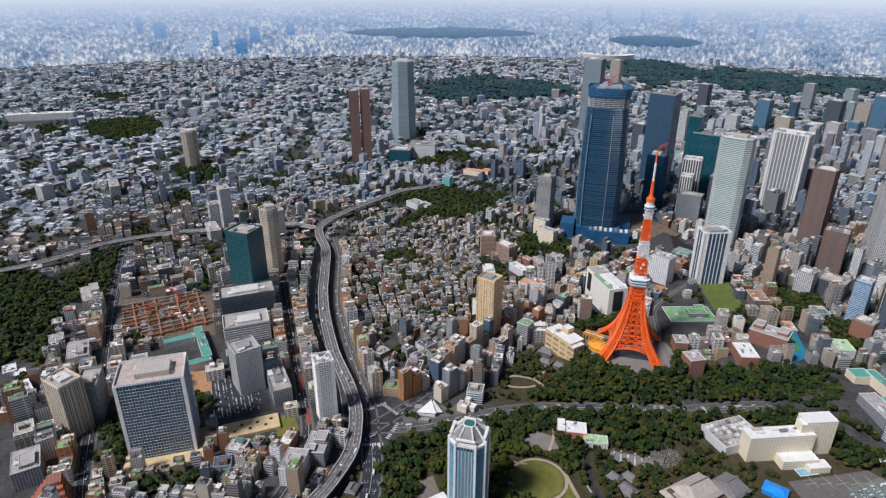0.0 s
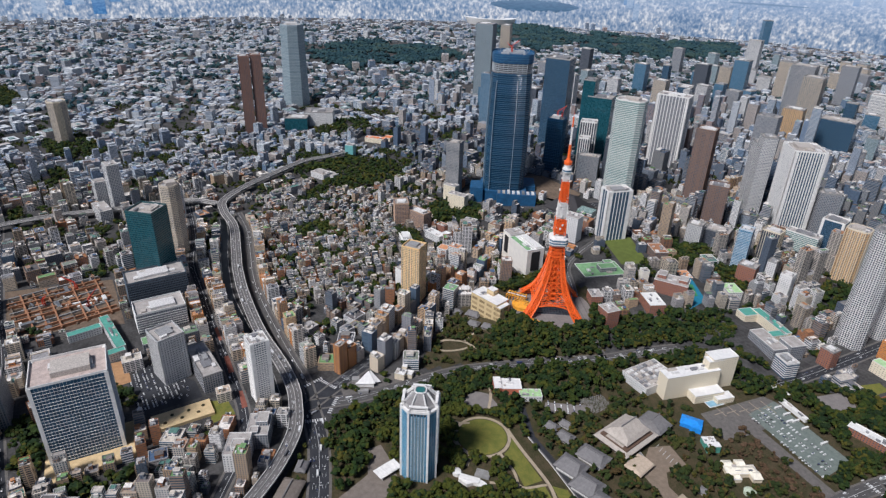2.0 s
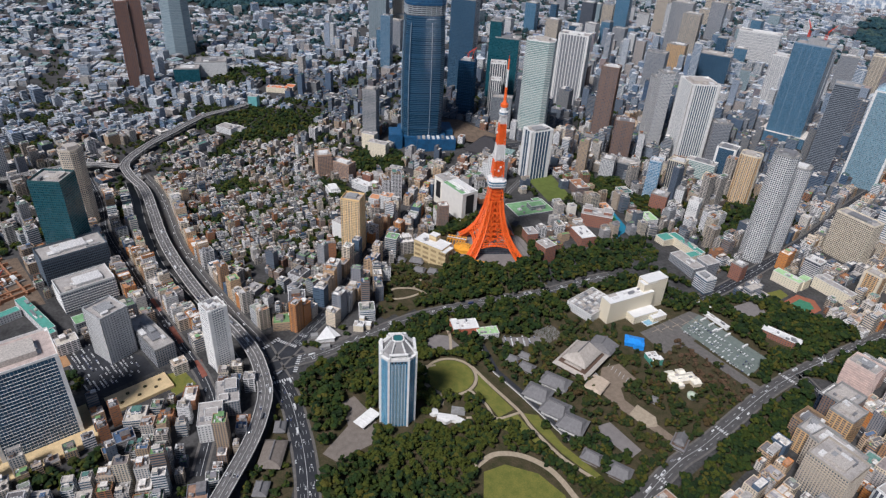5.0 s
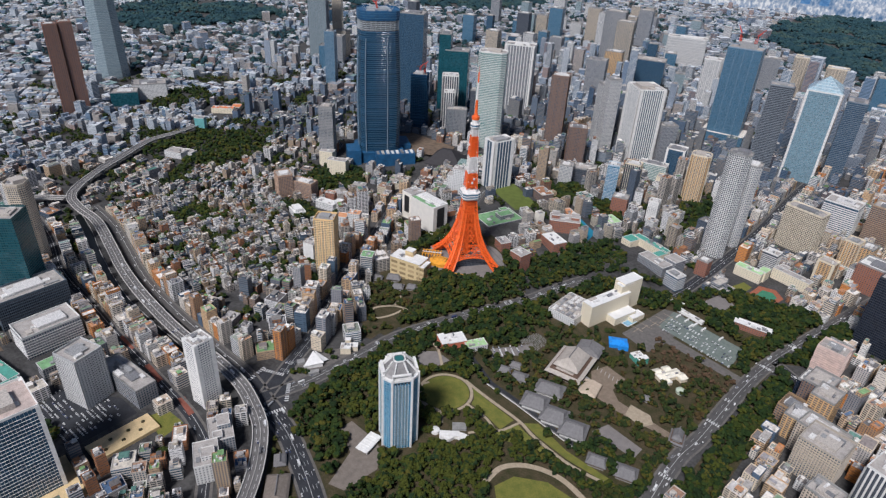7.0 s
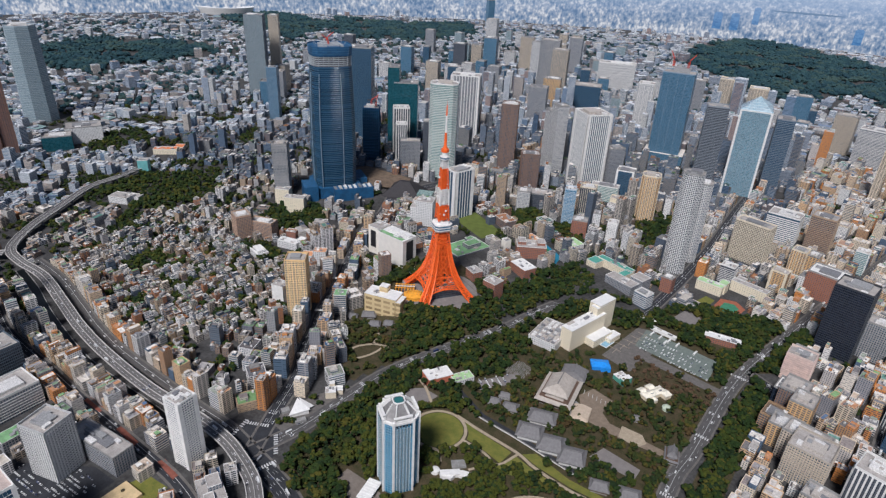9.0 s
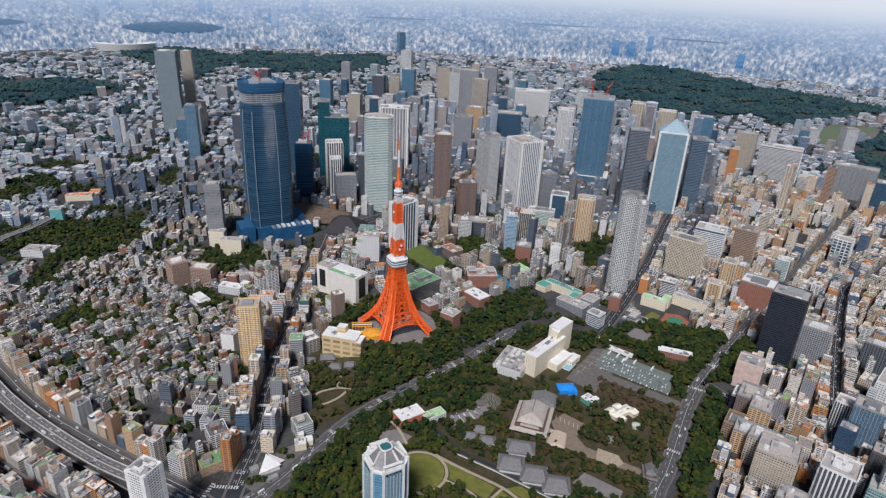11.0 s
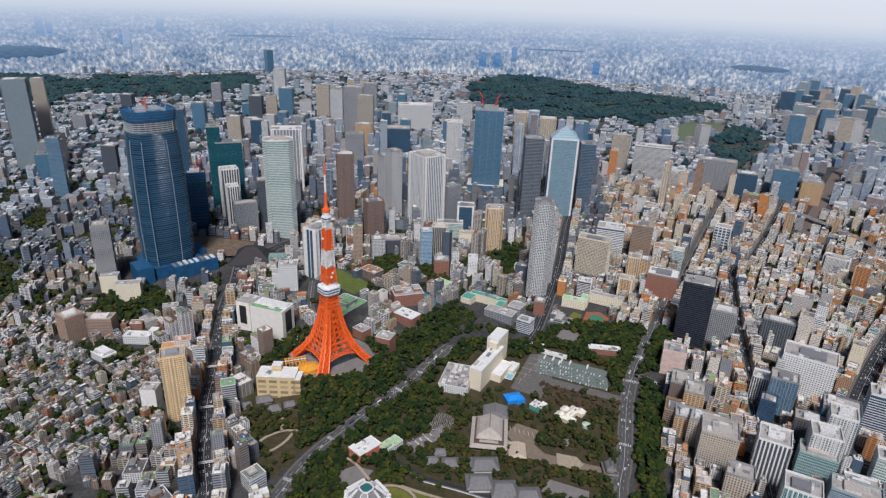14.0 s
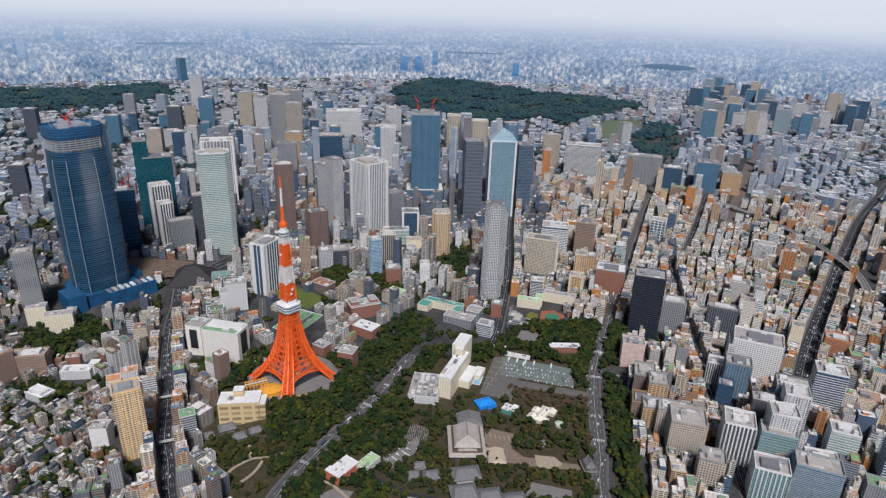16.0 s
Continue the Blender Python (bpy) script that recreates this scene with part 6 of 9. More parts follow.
tower(-177, -762, 26, 50, 84, 54, tower_grey, "grey office block with a white roof", "office_block")
tower(-162, -165, 32, 28, 33, 101, tower_tan, "ochre and tan residential tower", "apartment_tower", fins=4, fin_m=mat("ochre_fin", (0.80, 0.55, 0.27), 0.7), bands=3.2, band_m=mat("ochre_band", (0.84, 0.65, 0.38), 0.7), crown=4)
tower(-518, 160, 32, 28, 34, 134, tower_grey, "grey residential tower with balcony rows", "apartment_tower", bands=3.3, band_m=concrete)
brown_flat = facade("brown_apartment_wall", [(0.36, 0.23, 0.16)], 3.4, 3.0, 0.7, grime=0.2)
tower(-452, -22, 34, 30, -24, 46, brown_flat, "stepped brown-tiled apartment block", "apartment_block", bands=3.0, band_h=0.3, band_m=mat("brown_balcony", (0.44, 0.30, 0.21), 0.7))
tower(-418, 2, 52, 24, 14, 32, brown_flat, "lower stepped wing of the brown apartment block", "apartment_block", bands=3.0, band_h=0.3, band_m=bpy.data.materials["brown_balcony"])
tower(-1022, 632, 32, 28, 30, 162, glass_blue, "slim blue-grey residential tower", "apartment_tower", bands=3.6, band_m=mat("blue_grey_band", (0.22, 0.30, 0.38), 0.5))
tower(-1219, 835, 60, 40, 30, 94, tower_grey, "grey office block with a flat top", name="office_block")
tower(-1157, 732, 40, 36, 30, 85, glass_blue, "low blue glass office block", name="office_block")
tower(-1300, 830, 64, 50, 36, 276, glass_pale, "grey ribbed office tower far behind the skyscraper", fins=5, fin_r=0.9, fin_m=mat("weathered_rib", (0.24, 0.26, 0.29), 0.6))
tower(-1330, 950, 36, 36, 36, 262, tower_beige, "dark tower far behind the skyscraper")

# far clusters
rb = random.Random(12)
for k in range(64):
    u, v = rb.uniform(0, 1), rb.uniform(0, 1)
    x, y = 1290 + 480 * u + 380 * v, 2020 + 250 * u + 1500 * v
    if k > 48:
        x, y = 1800 + 380 * u + 250 * v, 2250 + 100 * u + 600 * v
    tower(x, y, rb.uniform(40, 76), rb.uniform(30, 44), -20, rb.uniform(60, 135), (glass_blue, tower_white, glass_dark, glass_pale, tower_grey, glass_blue, tower_beige)[k % 7], "far office tower in the business district", group="business district towers")
for k, (x, y, w, h) in enumerate(((-1179, 2406, 60, 150), (-1344, 2044, 46, 110), (-929, 1925, 60, 130), (-785, 2015, 60, 140), (-981, 1729, 54, 120), (-662, 1862, 54, 150), (-579, 2102, 60, 150), (-1135, 1535, 50, 110), (-866, 1325, 50, 110), (-1469, 1549, 46, 120), (-114, 2028, 70, 100), (47, 1731, 56, 110), (403, 1720, 56, 110), (-1291, 937, 46, 90), (-1008, 828, 44, 100), (-1083, 1083, 40, 110))):
    tower(x, y, w, w * 0.7, 12, h, (tower_white, tower_grey, glass_blue, tower_beige, tower_dark)[k % 5], "mid-distance city tower block", group="distant tower blocks")
for k, (x, y, w, h) in enumerate(((-1685, 3335, 50, 150),)):
    tower(x, y, w, w * 0.7, 60, h, (glass_blue, glass_pale, glass_blue)[k % 3], "far blue-grey high-rise in a distant cluster", group="distant high-rises")
rw = random.Random(33)
wild = 0
while wild < 60:
    x, y = rw.uniform(-1900, 950), rw.uniform(1350, 3000)
    if any(math.hypot(x - q[0], y - q[1]) < 70 for q in DISCS) or y < 1900 and x > 700 or -2500 < x < -1350 and 1600 < y < 3200 or x > -330 and y > 2050:
        continue
    tower(x, y, rw.uniform(28, 56), rw.uniform(26, 40), rw.uniform(-10, 30), rw.uniform(45, 105) * (1.25 - y / 5000), rw.choice([tower_white, tower_grey, glass_blue, glass_pale, tower_beige, glass_dark, tower_white]), "mid-distance city tower block", group="distant tower blocks")
    wild += 1
stad = root("stadium", -3169, 2294, 0, 45, "white oval stadium ring far off", "stadium")
s = Shape()
for k in range(40):
    a, b = 2 * math.pi * k / 40, 2 * math.pi * (k + 1) / 40
    P = [(math.cos(q) * rx, math.sin(q) * ry, z) for q, rx, ry, z in ((a, 170, 120, 0), (b, 170, 120, 0), (b, 185, 135, 44), (a, 185, 135, 44))]
    Q = [(math.cos(q) * rx, math.sin(q) * ry, z) for q, rx, ry, z in ((a, 185, 135, 44), (b, 185, 135, 44), (b, 105, 70, 40), (a, 105, 70, 40))]
    s.face(P)
    s.face(Q)
s.done("roof", [white_p], stad)
DISCS.append((-3169, 2294, 190))
# ---- low buildings round the park ----
def temple_hall(x, y, w, d, h, yaw, m, label, two=False, wall=None, name="temple_hall"):
    t = root(name, x, y, 0, yaw, label, "temple")
    s = Shape()
    s.box(0, 0, 0, w * 0.78, d * 0.78, 1.6)
    s.done("platform", [concrete], t)
    s = Shape()
    s.box(0, 0, 1.6, w * 0.8, d * 0.8, h * 0.45 - 1.2)
    s.done("wall", [wall or timber], t)
    s = Shape()
    if two:
        s.hip(0, 0, h * 0.34, w, d, h * 0.22, 0, 0.75, 0, 0.22)
        s.done("lower_roof", [m], t)
        s = Shape()
        s.box(0, 0, h * 0.44, w * 0.56, d * 0.56, h * 0.2)
        s.done("upper_wall", [white_p], t)
        s = Shape()
        s.hip(0, 0, h * 0.60, w * 0.72, d * 0.70, h * 0.44, 0, 0.6, 0, 0.22)
        s.done("upper_roof", [m], t)
    else:
        s.hip(0, 0, h * 0.5, w, d, h * 0.5, 0, 0.62, 0, 0.18)
        s.done("roof", [m], t)
    s = Shape()
    r = w * (0.8 * 0.55 if two else 0.62)
    s.box(0, 0, h * (1.03 if two else 0.99), r + 1.5, 1.2, 1.3)
    s.done("ridge", [tile_grey], t)
    DISCS.append((x, y, 0.45 * math.hypot(w, d)))
    return t


mh = temple_hall(269, -115, 66, 50, 31, 95, tile_tan, "great temple hall with a sweeping two-tier brown-grey tiled roof", True)
s = Shape()
for k in range(10):
    s.box(-16, -25 - k * 0.9, 0, 26, 1.0, 4.2 - k * 0.4)
s.done("stair", [concrete], mh)
pr = root("temple_porch", 309, -136, 0, 98, "pale tan gabled porch roof in front of the great hall", "temple")
s = Shape()
s.box(0, 0, 0, 22, 18, 6)
s.done("wall", [timber], pr)
s = Shape()
s.hip(0, 0, 6, 30, 24, 5, 0, 0.8, 0, 0.1)
s.done("roof", [mat("pale_copper_roof", (0.52, 0.42, 0.32), 0.8, vary=0.2, size=3)], pr)
tn = root("round_tent", 402, -56, 0, 0, "small pale green round pavilion roof", "pavilion")
s = Shape()
s.prism(oval(13, 13, 16), 0, oval(13, 13, 16), 4, 0, None)
s.prism(oval(14, 14, 16), 4, oval(2, 2, 16), 6.5)
s.done("roof", [mat("pale_green_sheet", (0.55, 0.62, 0.48), 0.7)], tn)
rg = np.random.default_rng(3)
s = Shape()
for gx0, gy0 in zip(*[q.ravel() for q in np.meshgrid(np.arange(184, 216, 2.6), np.arange(-118, -74, 2.6))]):
    if inside([(182, -109), (190, -72), (218, -83), (210, -120)], [gx0], [gy0])[0]:
        s.box(gx0 + rg.uniform(-0.5, 0.5), gy0 + rg.uniform(-0.5, 0.5), 0, rg.uniform(0.7, 1.3), rg.uniform(0.7, 1.3), rg.uniform(0.8, 2.0), 12)
tagged(s.done("gravestones", [concrete]), "rows of small grey gravestones behind the temple", "gravestones", kind="stuff")
temple_hall(272, -66, 30, 36, 19, 98, tile_grey, "rear temple hall with a grey hipped roof")
for x, y, w, d, h in ((268, -207, 34, 28, 16), (299, -212, 34, 30, 16), (328, -217, 34, 30, 16), (270, -173, 38, 26, 14)):
    temple_hall(x, y, w, d, h, 14, tile_grey, "subsidiary temple hall with a dark grey tiled roof", False, white_p)
temple_hall(210, -160, 18, 12, 8, 14, tile_grey, "small temple house with a grey roof", False, white_p, name="temple_house")
temple_hall(130, -502, 40, 26, 12, -45, mat("brown_roof_tile", (0.20, 0.17, 0.145), 0.85, vary=0.25, size=3, bump=0.4), "old temple with a broad brown-grey hipped roof by the avenue", name="temple_house")
temple_hall(100, -474, 18, 14, 8, -40, tile_grey, "small grey-roofed house beside the expressway", name="temple_house")
temple_hall(160, -534, 20, 16, 8, -45, tile_grey, "grey-roofed house beside the expressway", name="temple_house")
temple_hall(-82, -128, 16, 12, 8, 30, tile_grey, "small temple house with a dark roof", name="temple_house")
temple_hall(-22, -112, 18, 14, 9, 30, tile_grey, "temple building with a dark tiled roof", name="temple_house")
temple_hall(226, -177, 22, 18, 9, 14, tile_grey, "small temple house with a grey roof", name="temple_house")
temple_hall(204, -179, 18, 16, 9, 14, tile_grey, "small temple house with a grey roof", name="temple_house")
temple_hall(371, -240, 24, 18, 11, 14, tile_grey, "temple building with a grey tiled roof", name="temple_house")
temple_hall(404, -234, 26, 22, 12, 14, tile_grey, "temple building with a hipped grey roof", name="temple_house")
temple_hall(429, -144, 26, 18, 17, 100, tile_grey, "two-tier temple gate with dark grey roofs", True, name="temple_gate")
temple_hall(373, -102, 10, 9, 8, 14, tile_grey, "small bell house with a grey roof", name="bell_house")
temple_hall(-63, -110, 24, 18, 10, 30, tile_grey, "small temple with dark tiled roofs below the knoll", name="temple_house")
temple_hall(-40, -126, 20, 16, 9, 30, tile_grey, "small temple house with a dark roof", name="temple_house")


def block(name, label, x, y, yaw, parts, category="building", wall=None, roof=None, disc=None):
    """A building of several boxes: (u, v, z, w, d, h) each a wing with parapet; plant on the first."""
    t = root(name, x, y, 0, yaw, label, category)
    r = 0
    for i, (u, v, z, w, d, h) in enumerate(parts):
        s = Shape()
        s.box(u, v, z, w, d, h, 0, 0, 1)
        s.done("wing", [wall or white_wall, roof or deck_roof], t)
        if min(w, d) > 7:
            s = Shape()
            s.rim([(u + a, v + b) for a, b in rect(w + 0.3, d + 0.3)], z + h, 0.9, 0.5)
            s.done("parapet", [white_p], t)
        r = max(r, math.hypot(abs(u) + w / 2, abs(v) + d / 2))
    u, v, z, w, d, h = parts[0]
    s = Shape()
    rng = random.Random(int(abs(x) + abs(y) * 3))
    for _ in range(6):
        s.box(u + rng.uniform(-0.36, 0.36) * w, v + rng.uniform(-0.36, 0.36) * d, z + h, rng.uniform(1.5, w * 0.16 + 2), rng.uniform(1.5, d * 0.16 + 2), rng.uniform(1, 2.6))
    s.done("roof_plant", [plant_m], t)
    DISCS.append((x, y, (disc or r) + 2))
    return t


block("hotel_building", "large cream hotel with a tall slab and low wings", 246, 34, 72, [(0, 0, 0, 84, 20, 36), (52, 6, 0, 40, 20, 50), (38, 2, 36, 26, 13, 12), (18, -18, 0, 46, 18, 12), (38, -29, 0, 26, 14, 8)], wall=cream_wall, roof=white_p, disc=40)
pl = root("garden_pool", 284, 46, 0.2, -14, "pale blue pool beside the low hotel wings", "pool")
s = Shape()
s.box(0, 0, 0, 12, 24, 0.5)
s.done("basin", [white_p], pl)
s = Shape()
s.box(0, 0, 0.5, 10, 22, 0.1)
s.done("water", [mat("pool_blue", (0.22, 0.42, 0.55), 0.3)], pl)
bq = block("banquet_wing", "low white banquet wing with rooftop plant", 204, 7, 86, [(0, 0, 0, 62, 46, 13)], wall=white_wall)
s = Shape()
for k in range(9):
    for j in range(5):
        s.box(-26 + k * 6.4, -17 + j * 8.4, 13, 4.2, 5.2, 1.6 + (k * j) % 3 * 0.6)
s.done("cooling_unit", [plant_m], bq)
fl = block("cream_villa", "cream-roofed restaurant of joined gabled rooms", 378, -38, 60, [(0, 0, 0, 36, 13, 6), (-12, 9, 0, 11, 12, 5), (4, 10, 0, 10, 12, 5), (14, -9, 0, 11, 12, 5), (-10, -9, 0, 10, 10, 4.5)], wall=cream, roof=mat("cream_roof", (0.86, 0.80, 0.66), 0.6))
for u, v, w, d in ((0, 0, 38, 14), (-12, 9, 12, 14), (14, -9, 12, 14), (4, 10, 11, 13)):
    s = Shape()
    s.hip(u, v, 6, w, d, 3.5, 0, 0.7)
    s.done("roof", [bpy.data.materials["cream_roof"]], fl)
bt = root("blue_sheet_roof", 294, -18, 0, 28, "bright blue sheeting over a low building", "building")
s = Shape()
s.box(0, 0, 0, 25, 18, 6)
s.hip(0, 0, 6, 27, 20, 3, 0, 0.5)
s.box(7, -7, 0, 14, 11, 7)
s.done("cover", [blue_sheet], bt)
DISCS.append((294, -18, 24))
block("green_hut", "small teal-green temple office with a pale roof", 328, -29, 60, [(0, 0, 0, 16, 12, 7), (0, -11, 0, 16, 8, 10)], wall=green_teal, roof=white_p)
block("brick_hall", "long red brick building with a white roof", 435, 155, 4, [(0, 0, 0, 54, 15, 10)], wall=brick_wall, roof=white_p)
block("long_shed", "long white-roofed gatehouse beside the coach park", 351, 125, -14, [(0, 0, 0, 44, 7, 5)], wall=white_p, roof=white_p)
block("red_depot", "red and white two-storey building with machines on the roof", 114, -178, 58, [(0, 0, 0, 34, 22, 10), (-16, 0, 0, 10, 24, 12)], wall=mat("coral_wall", (0.55, 0.17, 0.10), 0.7), roof=white_p)
block("green_depot", "low building with a pale green roof", 143, -163, 58, [(0, 0, 0, 30, 16, 8)], wall=white_wall, roof=green_pale)
block("corner_house", "cluster of cream stucco buildings at the park corner", 14, -292, 40, [(0, 0, 0, 14, 12, 10), (10, 6, 0, 12, 10, 7), (2, 12, 0, 7, 7, 13)], wall=cream, roof=white_p)
tr = root("angular_pavilion", 0, -338, 0, 60, "angular white and glass roof shells by the junction", "building")
s = Shape()
s.prism([(-14, -8), (10, -10), (0, 10)], 0, [(-14, -8), (10, -10), (0, 10)], 5)
s.face([(-16, -9, 5), (12, -11, 7), (2, 12, 12)])
s.face([(6, -8, 6), (20, -2, 3), (4, 14, 11)])
s.done("shell", [white_p], tr)
s = Shape()
s.box(-16, 6, 0, 10, 8, 4)
s.done("kiosk", [concrete], tr)
s = Shape()
s.box(-4, -20, 0, 14, 6, 4)
s.done("kiosk", [concrete], tr)
DISCS.append((0, -338, 24))
block("studio_building", "cream-yellow studio building with a stepped roof", -50, -88, 10, [(0, 0, 0, 56, 28, 39), (-2, 8, 39, 14, 12, 9), (31, -3, 0, 10, 22, 36)], wall=facade("yellow_wall", [(0.72, 0.56, 0.30)], 16, 9, 2.2, (0.30, 0.22, 0.12)), roof=white_p)
cream_plain = mat("cream_plaster", (0.82, 0.77, 0.68), 0.7, vary=0.14, size=6)
hl = block("concert_hall", "white hall with a green roof terrace and a dark end opening", -120, 46, -9, [(0, 0, 0, 62, 34, 73)], wall=facade("white_grid_wall", [(0.84, 0.80, 0.72)], 3.0, 3.6, 1.5, (0.30, 0.28, 0.24)), roof=white_p)
s = Shape()
s.box(2, 7, 73, 52, 11, 3)
s.box(2, -3, 73, 50, 2, 2.4)
s.done("roof_plant", [plant_m], hl)
s = Shape()
s.box(-2, -11.5, 73, 56, 9, 0.6)
s.done("planted_strip", [green_roof], hl)
s = Shape()
s.box(31.2, 0, 32, 0.8, 17, 37)
s.done("dark_opening", [mat("opening_dark", (0.02, 0.02, 0.022), 0.5)], hl)
hl2 = block("concert_annex", "tall white annex with a dark recessed front", -168, 56, -9, [(0, 0, 0, 27, 30, 73)], wall=cream_plain)
s = Shape()
s.box(0, -15.3, 34, 13, 0.8, 33)
s.done("dark_opening", [mat("opening_dark_b", (0.02, 0.02, 0.022), 0.5)], hl2)
block("green_roof_school", "long school block with a green planted roof", -33, 149, -22, [(0, 0, 0, 50, 78, 32), (4, 10, 32, 18, 30, 8), (-18, 22, 32, 10, 16, 5)], wall=tower_grey, roof=green_roof)
block("brick_school", "red brick school blocks with flat roofs", 71, 216, 28, [(0, 0, 0, 56, 32, 42), (-18, 4, 42, 14, 20, 6), (18, 4, 42, 14, 20, 5)], wall=brick_wall)
block("orange_hall", "low brick hall with a broad pale roof", 88, 147, -26, [(0, 0, 0, 41, 27, 33)], wall=brick_wall, roof=white_p)
block("brick_annex", "dark brick office block", 73, 59, -12, [(0, 0, 0, 26, 24, 36)], wall=brick_wall)
block("brick_annex", "dark brick office block beside the knoll", 26, 76, -28, [(0, 0, 0, 24, 20, 34)], wall=brick_wall)
block("green_school", "cream school with teal-green roofs round a court", 211, 267, -20, [(0, 20, 0, 76, 14, 17), (34, 0, 0, 14, 34, 17), (-34, 2, 0, 22, 26, 15)], wall=cream_wall, roof=green_teal)
area("sports_court", [(193, 251), (203, 279), (237, 268), (230, 242)], green_teal, "green painted school court", 0.1, "sports ground")
block("school_block", "grey school block beside the wood", 248, 226, -20, [(0, 0, 0, 56, 24, 20), (20, 26, 0, 26, 26, 26)], wall=tower_grey)
block("ward_office", "cream school building with green roof court", 384, 317, -10, [(0, 0, 0, 46, 16, 18), (18, 16, 0, 14, 22, 18)], wall=cream_wall, roof=green_pale)
block("ward_office", "cream office wing with regular windows", 447, 344, -16, [(0, 0, 0, 64, 15, 20), (-22, 12, 0, 16, 14, 20)], wall=cream_wall)
block("gym_hall", "low gymnasium with a teal-green roof", 116, 330, -30, [(0, 0, 0, 34, 26, 14)], wall=white_wall, roof=green_pale)
block("orange_roof_house", "low building with an orange roof", 36, 302, -30, [(0, 0, 0, 30, 22, 12)], wall=brick_wall, roof=mat("orange_roof", (0.62, 0.30, 0.15), 0.7))
block("field_house", "brown-roofed clubhouse beside the sports field", -21, 288, -28, [(0, 0, 0, 40, 26, 45)], wall=tower_brown, roof=rust)
block("white_block", "plain white office cube beside the green roof", 30, 191, -26, [(0, 0, 0, 13, 13, 49)], wall=cream_plain)
block("white_hospital", "white rounded block with stacked balconies", -155, 192, 20, [(0, 0, 0, 34, 26, 82), (-22, 2, 0, 16, 22, 66)], wall=white_wall)
block("white_cube", "plain white office cube with a flat roof", -213, -155, 10, [(0, 0, 0, 22, 20, 32)], wall=white_p)
block("white_school", "white two-storey embassy block among trees", -360, -65, -20, [(0, 0, 0, 36, 22, 12), (0, 0, 12, 26, 14, 4)], wall=white_wall, roof=white_p)
block("white_school", "cream apartment house beside the wood", -450, 126, 24, [(0, 0, 0, 44, 18, 36)], wall=cream_wall)
block("white_school", "cream apartment house with balconies", -502, 143, 24, [(0, 0, 0, 32, 20, 38)], wall=cream_wall)
block("brick_house", "small red-brown brick hall by the wood", -369, 31, 20, [(0, 0, 0, 20, 14, 14)], wall=brick_wall, roof=rust)
block("white_school", "low white school block with a pale roof", -340, -6, 10, [(0, 0, 0, 44, 18, 15), (24, 8, 0, 14, 14, 20)], wall=white_wall, roof=white_p)
block("orange_roof_house", "white apartment block with an orange roof terrace", -247, -20, 28, [(0, 0, 0, 24, 18, 28), (-22, -6, 0, 20, 20, 22)], wall=white_wall, roof=bpy.data.materials["orange_roof"])
block("curved_office", "white rounded office with dark window bands", -110, -124, 30, [(0, 0, 0, 20, 20, 36)], wall=w_ribbon, roof=green_roof)
block("office_block", "white office block with balcony bands", -329, 73, 30, [(0, 0, 0, 26, 20, 30)], wall=white_wall)
block("hill_house", "round-ended white house on the wooded hill", -789, -61, 20, [(0, 0, 0, 46, 30, 14), (20, 16, 0, 30, 20, 10)], wall=white_wall)
block("orange_school", "school with bright orange roofs", -992, 201, 40, [(0, 0, 0, 60, 22, 14), (30, 26, 0, 24, 30, 12)], wall=cream_wall, roof=mat("vivid_orange_roof", (0.68, 0.22, 0.08), 0.7))
block("teal_building", "building with a turquoise facade", -906, 77, 40, [(0, 0, 0, 24, 20, 34)], wall=mat("turquoise", (0.16, 0.42, 0.42), 0.5))
block("school_building", "white school wings with green roofs beside the building site", -290, -628, 6, [(0, 12, 0, 100, 13, 13), (54, -2, 0, 13, 34, 12), (-30, -20, 0, 13, 46, 11)], wall=white_wall, roof=green_teal)
block("low_annex", "grey tower annex with a roof garden", -234, -564, 88, [(0, 0, 0, 40, 20, 16)], wall=tower_grey, roof=green_roof)
block("old_office", "pale office blocks beside the southern street", -326, -796, 4, [(0, 0, 0, 50, 30, 22), (10, 4, 22, 20, 10, 5)], wall=white_wall)
block("white_office", "white stepped office by the wood", -523, -796, 10, [(0, 0, 0, 60, 26, 24), (-10, 10, 24, 30, 14, 6)], wall=white_wall)
pyr = root("dark_pyramid", -305, 335, 8, 20, "dark brown pyramid-roofed hall", "building")
s = Shape()
s.prism(rect(96, 78), 0, rect(92, 74), 8, 0, 0)
s.prism(rect(92, 74), 8, rect(24, 10), 36)
s.done("roof", [mat("dark_granite", (0.030, 0.027, 0.030), 0.75)], pyr)
s = Shape()
s.box(56, -30, 0, 34, 26, 26)
s.done("wing", [glass_green], pyr)
DISCS.append((-305, 335, 58))
zg = root("terracotta_block", -6, -796, 0, 6, "stepped terracotta-red apartment block with terraces", "building")
for k in range(6):
    s = Shape()
    s.box(-k * 2.5, k * 1.5, k * 5, 52 - k * 7, 40 - k * 5, 5)
    s.done("terrace", [brick_wall if k % 2 else mat("terracotta", (0.45, 0.14, 0.06), 0.8)], zg)
DISCS.append((-6, -796, 34))
block("grey_office", "grey office block with a gridded flat roof", -72, -826, 8, [(0, 0, 0, 42, 30, 26), (4, 2, 26, 24, 16, 4)], wall=tower_grey)
block("wedge_office", "grey concrete office with stepped roof beside the expressway", 27, -498, -28, [(0, 0, 0, 38, 26, 22), (-6, 4, 22, 18, 14, 6), (12, -4, 22, 10, 10, 3)], wall=tower_grey)
block("white_office", "white office block with crowded roof plant", 50, -531, -30, [(0, 0, 0, 36, 26, 26), (4, 2, 26, 14, 14, 5)], wall=white_wall)
